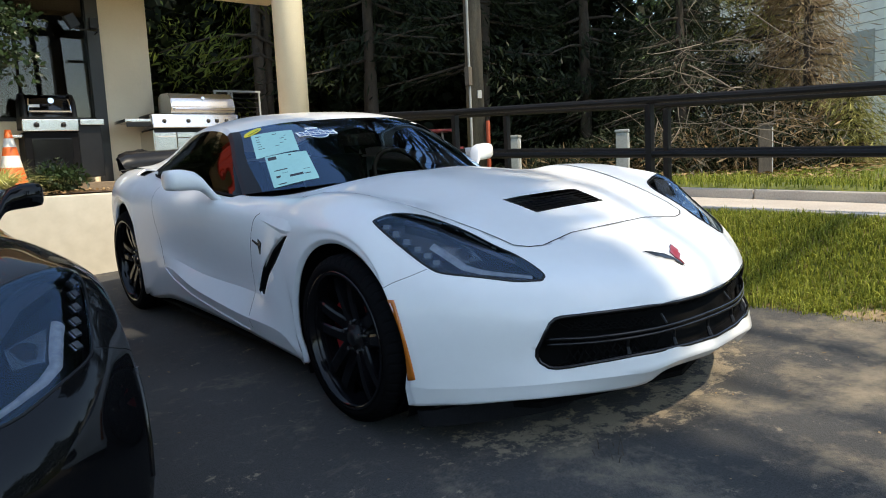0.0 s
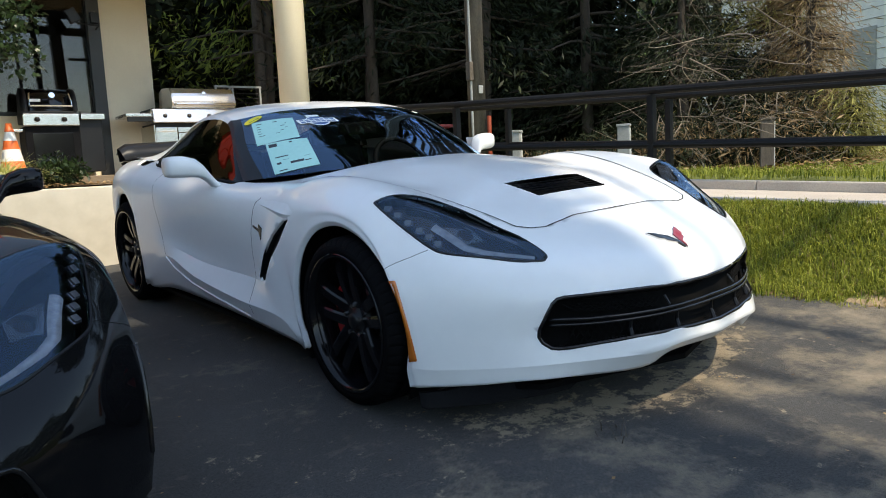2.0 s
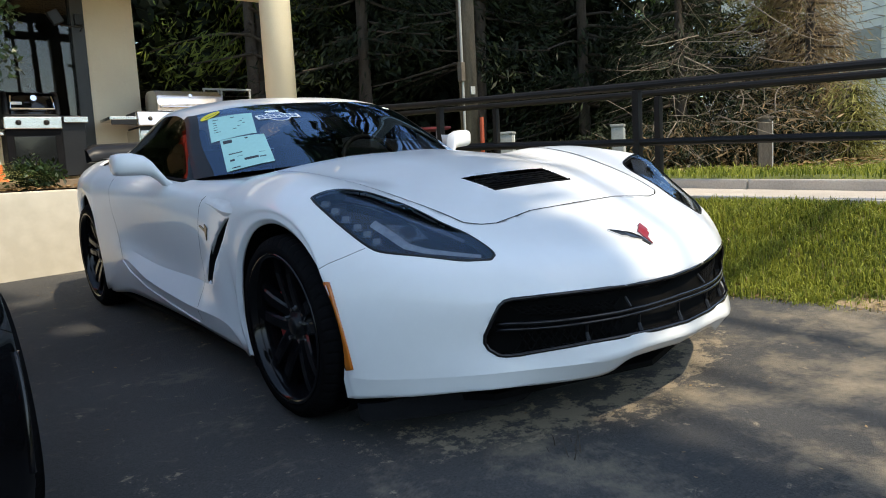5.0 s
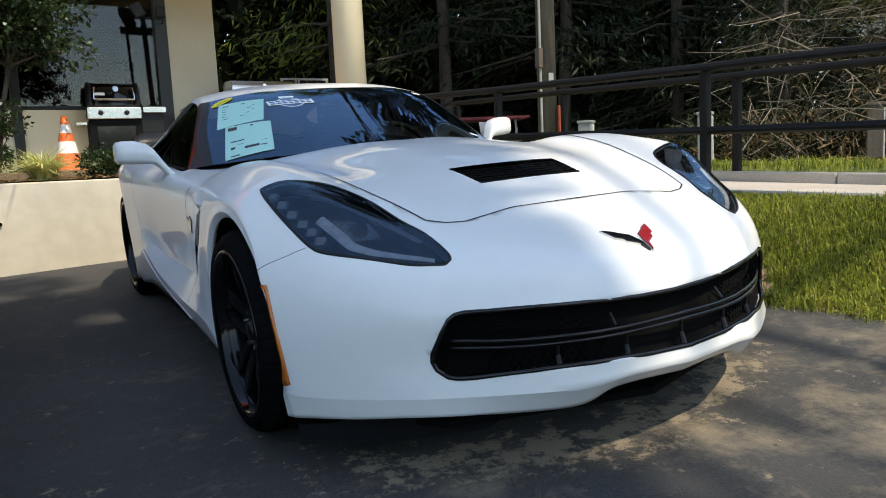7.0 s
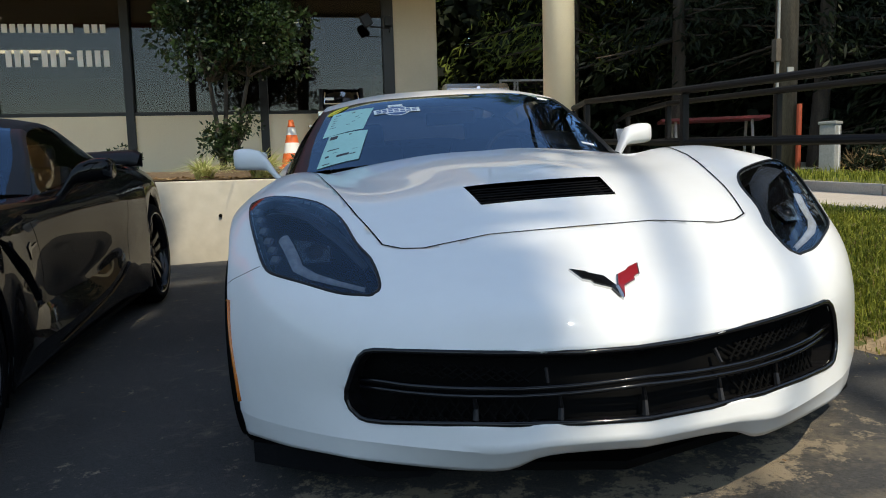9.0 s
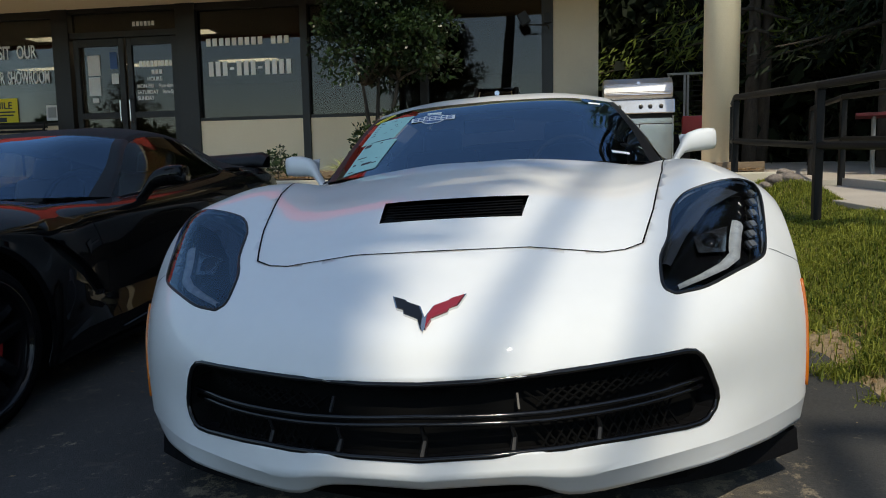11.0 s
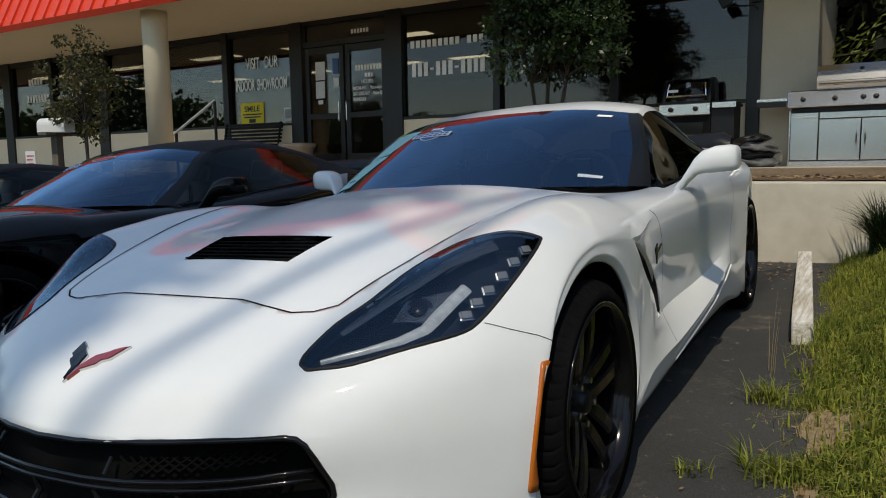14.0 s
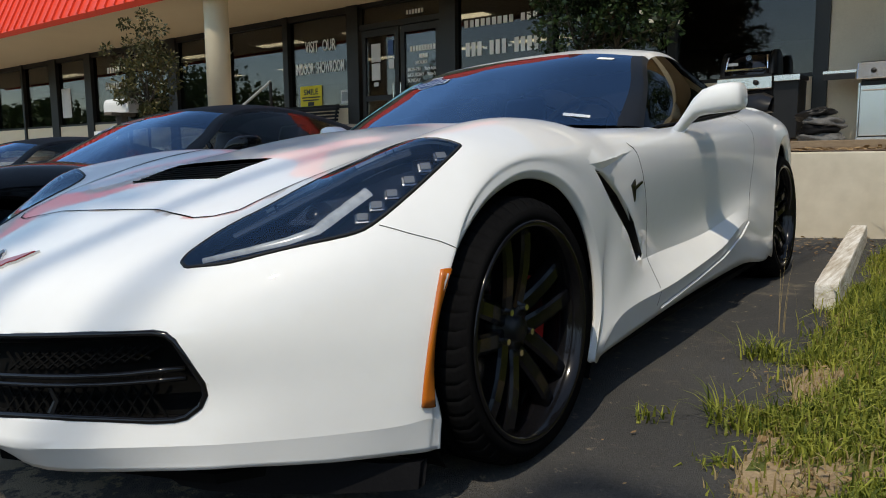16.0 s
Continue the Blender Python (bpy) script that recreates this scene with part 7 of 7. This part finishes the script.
tree("tree", "slender young tree with reddish green leaves by the mailbox", -7.1, 3.7, -0.12, [(0, 0, 0.03, 0, 1.6), (0.05, 0, -0.1, 0.05, 1.7)], (0, 0, 2.0), (0.44, 0.42, 0.74), 46, 0.13, 3600, 0.050, 0.5, M_REDLEAF, 0.2, 20, "planted trees", 0.022)
tree("shrub", "low dark shrub in the bed by the grill", -0.68, 4.70, 0.76, [(0, 0, 0, 0, 0.1)], (0, 0, 0.13), (0.18, 0.15, 0.12), 26, 0.085, 1700, 0.045, 0.45, M_LEAF, 0.0, 8, "bed shrubs", 0.01)
tree("shrub", "small twiggy shrub in the bed behind the black car", -2.42, 4.62, 0.76, [(0, 0, 0, 0, 0.1)], (0, 0, 0.16), (0.17, 0.14, 0.15), 16, 0.07, 600, 0.04, 0.5, M_LEAF, 0.0, 8, "bed shrubs", 0.01)


def tuft(name, label, x, y, z, n, length, mat, width=0.008, lean=0.55, group=""):
    t = thing(name, label, "grass clump", at(x, y, z), group)
    a = rng.uniform(0, 2 * math.pi, n)
    ln = length * rng.uniform(0.55, 1.15, n)
    le = lean * rng.uniform(0.25, 1.2, n)
    base = np.stack([rng.normal(0, 0.03, n), rng.normal(0, 0.03, n), np.zeros(n)], 1)
    dirv = np.stack([np.cos(a), np.sin(a), np.zeros(n)], 1)
    side = np.stack([-np.sin(a), np.cos(a), np.zeros(n)], 1)
    vs, fs = [], []
    prev = None
    for k, s in enumerate((0, 0.35, 0.7, 1.0)):
        p = base + dirv * (ln * le * s ** 1.8)[:, None]
        p[:, 2] = ln * (s - 0.42 * le * s ** 2.4)
        w = width * (1 - 0.92 * s)
        vs.append(np.stack([p - side * w, p + side * w], 1))
    v = np.stack(vs, 1).reshape(-1, 3)
    i = np.arange(n)[:, None] * 8
    f = np.concatenate([i + np.array([[q, q + 1, q + 3, q + 2]]) for q in (0, 2, 4)])
    ob = new("clump", mesh_of("clump", v, f, mat))
    ob["kind"] = "stuff"
    ob.parent = t
    return t


tuft("ornamental_grass", "clump of yellow-striped grass in the bed", -1.14, 4.50, 0.765, 460, 0.33, M_STRIPED, 0.011, 1.7, "striped grass clumps")
tuft("ornamental_grass", "clump of yellow-striped grass in the bed", -1.66, 4.52, 0.765, 240, 0.27, M_STRIPED, 0.009, 1.6, "striped grass clumps")
settle(SHOP_SITE, built)
built = so_far()
tuft("ornamental_grass", "dark spiky grass clump at the foot of the wall", 1.52, 3.82, bank_z(1.52, 3.82) - 0.02, 620, 0.42, M_LEAF, 0.008, 0.85)


settle(KERB_SITE, built)


# ---- lawn ----
def blades(name, label, n, xr, yr, keep, length, width, mat, lift=bank_z):
    x = rng.uniform(*xr, n)
    y = rng.uniform(*yr, n)
    ok = np.array([rng.uniform() < keep(a, b) for a, b in zip(x, y)])
    x, y = x[ok], y[ok]
    n = len(x)
    z = np.array([lift(a, b) for a, b in zip(x, y)]) - 0.004
    patch = np.array([0.75 + 0.5 * noise.noise((a * 1.3, b * 1.3, 7.0)) for a, b in zip(x, y)])
    a = rng.uniform(0, 2 * math.pi, n)
    ln = length * rng.uniform(0.4, 1.25, n) * patch
    le = rng.uniform(0.1, 1.0, n)
    d = np.stack([np.cos(a), np.sin(a), np.zeros(n)], 1)
    s = np.stack([-np.sin(a), np.cos(a), np.zeros(n)], 1)
    b0 = np.stack([x, y, z], 1)
    mid = b0 + d * (ln * le * 0.25)[:, None] + np.array([0, 0, 1]) * (ln * 0.55)[:, None]
    tip = b0 + d * (ln * le * 1.0)[:, None] + np.array([0, 0, 1]) * (ln * (1 - 0.72 * le))[:, None]
    w = width * rng.uniform(0.6, 1.3, (n, 1))
    v = np.stack([b0 - s * w, b0 + s * w, mid + s * w * 0.8, tip, mid - s * w * 0.8], 1).reshape(-1, 3)
    i = np.arange(n)[:, None] * 5
    quad, tri = i + np.array([[0, 1, 2, 4]]), i + np.array([[4, 2, 3]])
    me = bpy.data.meshes.new(name)
    me.from_pydata(v.tolist(), [], quad.tolist() + tri.tolist())
    me.materials.append(mat)
    return tagged(new(name, me), label, "grass", kind="stuff")


def grassy(x, y):
    edge = 1.165 + edge_x(y) + 0.10 * noise.noise((x * 2.2, y * 1.6, 9.0)) + 0.10 * noise.noise((x * 6, y * 5, 2.0))
    bare = noise.noise((x * 1.6, y * 1.6, 21.0))
    k = smooth(edge - 0.03, edge + 0.22, x)
    if x < 1.5 and bare > 0.32:
        k *= 0.35
    if bare_patch(x, y):
        k *= 0.05
    if 2.3 < x < 3.22:
        k = 0
    if y > 4.55 and x < 2.4:
        k = 0
    return k


blades("grass", "green lawn grass on the bank", 180000, (1.05, 2.32), (-3.2, 4.6), grassy, 0.080, 0.0029, M_GRASS)
blades("grass", "green lawn grass beyond the footpath", 30000, (3.1, 7.0), (-4.5, 4.8), lambda x, y: grassy(x, y), 0.13, 0.0045, M_GRASS)
blades("grass", "green lawn grass further along the bank", 14000, (1.25, 2.5), (-9.0, -3.2), grassy, 0.12, 0.005, M_GRASS)
blades("grass", "long grass leaning over the edge of the asphalt", 9000, (1.10, 1.75), (-3.0, 4.5), lambda x, y: smooth(1.14, 1.30, x - edge_x(y)) * (1 - smooth(1.4, 1.75, x - edge_x(y))) * (noise.noise((x * 5, y * 5, 1.0)) > 0.0) * (not bare_patch(x, y)), 0.15, 0.003, M_GRASS)
blades("straw", "dry straw along the edge of the asphalt", 5200, (1.12, 1.85), (-3.0, 4.4), lambda x, y: 0.8 * (1 - smooth(1.26, 1.6, x - edge_x(y))) * smooth(1.1, 1.2, x - edge_x(y)), 0.07, 0.0022, M_STRAW)
blades("straw", "dry thatch among the lawn grass", 11000, (1.3, 2.32), (-3.2, 4.6), lambda x, y: 0.5 + 0.5 * (noise.noise((x * 3, y * 3, 12.0)) > 0.05), 0.075, 0.0022, M_STRAW)
blades("straw", "pale straw scattered beyond the footpath", 5000, (4.4, 6.4), (-2.0, 5.0), lambda x, y: smooth(4.4, 5.2, x), 0.10, 0.005, M_STRAW)
tuft("weed", "thin dry weed stalk at the asphalt edge", 1.12, 1.42, ground_z(1.12, 1.42), 6, 0.34, M_STRAW, 0.0016, 0.25)
tuft("weed", "low grass clump that has spread onto the asphalt", 1.15, 1.06, ground_z(1.15, 1.06), 90, 0.11, M_GRASS, 0.0035, 1.1, "edge weeds")
tuft("weed", "low grass clump that has spread onto the asphalt", 1.19, 0.46, ground_z(1.19, 0.46), 34, 0.11, M_GRASS, 0.0035, 1.1, "edge weeds")
tuft("weed", "low grass clump that has spread onto the asphalt", 1.23, 0.38, ground_z(1.23, 0.38), 22, 0.09, M_GRASS, 0.0035, 1.1, "edge weeds")
tuft("weed", "tiny green weed in an asphalt crack", 1.03, 0.36, ground_z(1.03, 0.36), 26, 0.06, M_GRASS, 0.004, 1.0)
tuft("weed", "dark twig with dry needles on the asphalt", -0.49, -0.86, ground_z(-0.49, -0.86), 9, 0.09, M_BARK, 0.002, 1.2)


# ---- dry leaves and rocks ----
def litter(name, label, n, xr, yr, zf, size, mat=M_LITTER):
    p = np.stack([rng.uniform(*xr, n), rng.uniform(*yr, n), np.zeros(n)], 1)
    p[:, 2] = [zf(a, b) + 0.004 + 0.01 * rng.uniform() for a, b, _ in p]
    a = rng.uniform(0, 2 * math.pi, n)
    d = np.stack([np.cos(a), np.sin(a), rng.normal(0, 0.18, n)], 1)
    s = np.stack([-np.sin(a), np.cos(a), rng.normal(0, 0.25, n)], 1)
    ln = size * rng.uniform(0.5, 1.4, (n, 1))
    v = np.stack([p, p + d * ln * 0.5 + s * ln * 0.25, p + d * ln, p + d * ln * 0.5 - s * ln * 0.25], 1).reshape(-1, 3)
    return tagged(new(name, mesh_of(name, v, np.arange(4 * n).reshape(n, 4), mat)), label, "leaves", kind="stuff")


built = so_far()
litter("leaf_litter", "dry brown leaves on the bed behind the wall", 2600, (-6, 2.2), (4.3, 4.92), lambda x, y: 0.772, 0.045)
settle(SHOP_SITE, built)
litter("leaf_litter", "dry brown leaves at the foot of the wall and kerb", 260, (0.5, 1.2), (3.5, 4.65), lambda x, y: ground_z(x, y), 0.03)
litter("leaf_litter", "dry leaves and needles scattered on the asphalt", 320, (-3.0, 1.3), (-1.6, 3.9), lambda x, y: ground_z(x, y), 0.016)
litter("leaf_litter", "dry leaves along the grass edge", 1100, (1.2, 1.62), (-3.0, 3.6), bank_z, 0.03)
built = so_far()
litter("leaf_litter", "brown leaf litter under the trees", 6000, (4.6, 9.5), (1.0, 9.5), bank_z, 0.09)

settle(PATH_SITE, built)

M_ROCK = material("field_rock", (0.30, 0.25, 0.21), (0.15, 0.12, 0.10), rough=0.9, scale=7, fine=60, bump=0.5, per_object=0.25)


def rock(x, y, z, r, seed):
    bm = bmesh.new()
    bmesh.ops.create_icosphere(bm, subdivisions=3, radius=r)
    o = Vector((seed * 3.7, seed * 1.3, 0))
    for v in bm.verts:
        v.co *= 1 + 0.35 * noise.noise(v.co / r * 1.1 + o)
        v.co = Vector((v.co.x * 1.3, v.co.y, v.co.z * 0.6))
    ob = obj("rock", bm, M_ROCK, True)
    ob.matrix_basis = at(x, y, z, seed * 50)
    return tagged(ob, "rough brown field rock on the grass bank by the wall", "rock", "rocks on the bank")


built = so_far()
for i in range(9):
    x, y = 1.62 + 0.55 * ((i * 0.37) % 1), 3.62 + 0.40 * ((i * 0.61) % 1)
    rock(x, y, bank_z(x, y) + 0.01, 0.05 + 0.05 * ((i * 0.29) % 1), i + 1)

settle(KERB_SITE, built)

# ---- the tree belt behind the rails ----
def conifer(x, y, h, spread, low, seed, leaves=9000, mat=M_CONIFER, size=0.17, aspect=0.20):
    z0 = bank_z(x, y) if x < 60 else 1
    t = thing("conifer", "tall dark conifer with drooping sprays behind the rails", "tree", at(x, y, z0), "tree belt")
    tb = bmesh.new()
    limb(tb, (0, 0, -0.2), (0.1, 0.1, h), 0.12, 0.03, 0.02, 8, 10)
    part("trunk", tb, M_BARK, t, smooth=True)
    n = 64
    zz = low + (h - low) * rng.uniform(0, 1, n) ** 1.25
    a = rng.uniform(0, 2 * math.pi, n)
    reach = spread * (1.05 - 0.75 * (zz - low) / (h - low)) * rng.uniform(0.55, 1.1, n)
    tips = np.stack([np.cos(a) * reach, np.sin(a) * reach, zz - 0.25 * reach], 1)
    lb = bmesh.new()
    for i in range(n):
        limb(lb, (0.05, 0.05, zz[i] * 0.98), tips[i], 0.03, 0.008, 0.08, 4, 5)
    part("branch", lb, M_BARK, t, smooth=True)["kind"] = "stuff"
    k = rng.integers(0, n, leaves)
    s = rng.uniform(0.25, 1.08, leaves)
    root = np.stack([np.zeros(n), np.zeros(n), zz], 1)
    p = root[k] * (1 - s)[:, None] + tips[k] * s[:, None]
    p += rng.normal(0, 0.13, (leaves, 3)) * (0.5 + s)[:, None]
    head = tips[k] - root[k]
    head /= np.linalg.norm(head, axis=1, keepdims=True) + 1e-6
    v, f = leaf_cloud(p, size, aspect, 0.55, 0.5, head)
    ob = new("foliage", mesh_of("foliage", v, f, mat))
    ob.parent = t
    return t


built = so_far()
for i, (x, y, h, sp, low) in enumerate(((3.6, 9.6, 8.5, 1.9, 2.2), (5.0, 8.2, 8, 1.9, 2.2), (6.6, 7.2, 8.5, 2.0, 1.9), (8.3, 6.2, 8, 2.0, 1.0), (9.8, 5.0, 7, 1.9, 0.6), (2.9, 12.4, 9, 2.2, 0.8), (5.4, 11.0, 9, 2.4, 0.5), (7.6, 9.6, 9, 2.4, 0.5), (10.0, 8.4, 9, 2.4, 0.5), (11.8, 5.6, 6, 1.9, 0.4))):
    # two trees get the greens with sunlight in their colour
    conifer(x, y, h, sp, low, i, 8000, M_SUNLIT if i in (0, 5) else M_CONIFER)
for x, y, h, sp, mat_, n_ in ((9.5, 2.95, 3.4, 1.0, M_DEADSPRAY, 9000), (8.2, 4.2, 3.6, 1.5, M_CONIFER, 9000), (10.9, 3.9, 3.8, 1.0, M_DEADSPRAY, 9000), (8.7, 2.45, 3.3, 0.75, M_DEADSPRAY, 6000), (8.3, 1.75, 0.95, 0.45, M_OLIVE, 3500), (9.6, 3.5, 4.4, 1.5, M_OLIVE, 7000)):
    conifer(x, y, h, sp, 0.2, 99, n_, mat_, 0.16, 0.075)

# bare brown branches in front of the belt
db = bmesh.new()
for i in range(360):
    y = 2.2 + 3.2 * rng.uniform()
    x = 1.3 * (y + 2.17) - 0.9 + 5.0 * rng.uniform() ** 1.3
    z = 0.4 + 2.3 * rng.uniform() ** 1.3
    d = Vector((rng.normal(0, 0.6), rng.normal(-0.3, 0.35), rng.normal(0.02, 0.28)))
    ln = 0.5 + 1.1 * rng.uniform()
    limb(db, (x, y, z), Vector((x, y, z)) + d.normalized() * ln, 0.0048 * (0.5 + 1.4 * rng.uniform() ** 2), 0.002, 0.34, 7, 4)
tagged(obj("dead_branches", db, M_TWIG, True), "tangle of bare brown branches behind the rails", "branches", kind="stuff")

# bushes added deep in the belt to close the view, shade put into their colour
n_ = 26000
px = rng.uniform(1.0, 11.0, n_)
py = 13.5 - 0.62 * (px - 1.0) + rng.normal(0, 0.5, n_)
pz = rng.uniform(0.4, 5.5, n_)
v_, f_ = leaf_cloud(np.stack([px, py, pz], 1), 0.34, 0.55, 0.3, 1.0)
tagged(new("undergrowth", mesh_of("undergrowth", v_, f_, M_DEEP)), "dense undergrowth behind the trees, coloured near black for shade", "bushes", kind="stuff")


# low growth along the foot of the belt
for mat_, n_, top_, lab_ in ((M_CONIFER, 15000, 1.0, "low dark evergreen growth along the foot of the belt"), (M_DEADSPRAY, 9000, 0.8, "dry brown needles and brush along the foot of the belt")):
    t_ = rng.uniform(0, 0.9, n_)
    dep = rng.uniform(0, 1, n_) ** 1.4 * 1.3
    px = 5.35 + 2.45 * t_ + 0.85 * dep + 0.12 * rng.normal(size=n_)
    py = 5.3 - 4.0 * t_ + 0.5 * dep + 0.12 * rng.normal(size=n_)
    hump = np.array([0.55 + 0.6 * noise.noise((q * 9.0, 2.0, top_)) for q in t_])
    pz = np.array([bank_z(a, b) for a, b in zip(px, py)]) + top_ * (0.35 + 0.65 * t_) * (hump + 0.5 * dep) * rng.uniform(0, 1, n_)
    v_, f_ = leaf_cloud(np.stack([px, py, pz], 1), 0.17, 0.12, 0.4, 0.9)
    tagged(new("brush", mesh_of("brush", v_, f_, mat_)), lab_, "bushes", kind="stuff")


settle(PATH_SITE, built)


# ---- far woods all round, which the glass and the paint mirror ----
def woods(name, label, n, radius, width, a0, a1, top, size):
    a = rng.uniform(a0, a1, n)
    r = radius + rng.normal(0, width, n)
    crest = np.array([top * (0.72 + 0.45 * noise.noise((math.cos(q) * 7, math.sin(q) * 7, 1.0)) + 0.15 * noise.noise((math.cos(q) * 25, math.sin(q) * 25, 4.0))) for q in a])
    z = crest * rng.uniform(0, 1, n) ** 0.8
    p = np.stack([r * np.cos(a), r * np.sin(a), z - 1.5], 1)
    v, f = leaf_cloud(p, size, 0.7, 0.1, 1.0)
    return tagged(new(name, mesh_of(name, v, f, M_WOODS)), label, "woods", kind="stuff")


woods("far_woods", "distant green trees across the road", 120000, 46, 3.0, radians(-200), radians(-45), 8.5, 0.4)
woods("far_woods", "tall green trees beyond the warehouse", 60000, 42, 3.0, radians(-45), radians(65), 17.0, 0.55)
woods("far_woods", "green wooded slope behind the shop", 5000, 34, 2.5, radians(65), radians(105), 10.0, 0.9)

# ---- unseen tall trees added on the sunny side to shade the cars ----
def shade_tree_at(x, y, h, crown_c, crown_r, clumps, leaves, r, trim=None, foot=0.0):
    return tree("tall_tree", "unseen tall broad-leaved tree, added to shade the cars", x, y, ground_z(x, y), [(foot, 0, crown_c[0] * 0.5, crown_c[1] * 0.5, h)], crown_c, crown_r, clumps, 0.8, leaves, 0.30, 0.55, M_LEAF, 0.2, 26, "roadside trees", r, trim)


# this crown is shaped for the shadow edge across the white bonnet
roadside = shade_tree_at(-0.5, -10.7, 11.0, (0.0, 0.0, 16.3), (2.5, 2.0, 6.3), 640, 125000, 0.24, -0.21, -0.9)
shade_tree_at(-5.1, -11.0, 11.0, (0.0, 0.0, 16.0), (2.8, 2.2, 6.0), 290, 34000, 0.16)
# unseen bare boughs added over the lot to cast the dark streaks
for line, r0 in ((((2.11, -1.4), (3.41, 6.2)), 0.040), (((2.60, -1.4), (3.51, 6.2)), 0.034), (((3.38, -1.2), (3.60, 1.95), (4.9, 1.8)), 0.056), (((3.75, -1.0), (3.95, 1.0)), 0.056)):
    lb = bmesh.new()
    limb(lb, (0.0, 0.0, 9.6), (*line[0], 13.0), r0 * 1.5, r0, 0.03, 6, 8)
    for a_, b_ in zip(line, line[1:]):
        limb(lb, (*a_, 13.0), (*b_, 13.0), r0, r0 * 0.8, 0.006, 8, 8)
    part("bough", lb, M_BARK, roadside, smooth=True)

built = so_far()
# big trees added in the belt, their unseen crowns overhang it and keep it dark
for x, y, rx in ((3.9, 10.0, 1.9), (5.2, 8.7, 2.0), (6.9, 7.5, 1.8)):
    tree("overhanging_tree", "tall dark tree with an unseen crown, added to shade the belt behind the rails", x, y, bank_z(x, y), [(0, 0, 0.05, -0.3, 4.6)], (1.2, -4.7, 8.6), (rx, 1.8, 2.3), 150, 0.66, 24000, 0.22, 0.5, M_LEAF, 0.2, 24, "tree belt", 0.11)
settle(PATH_SITE, built)
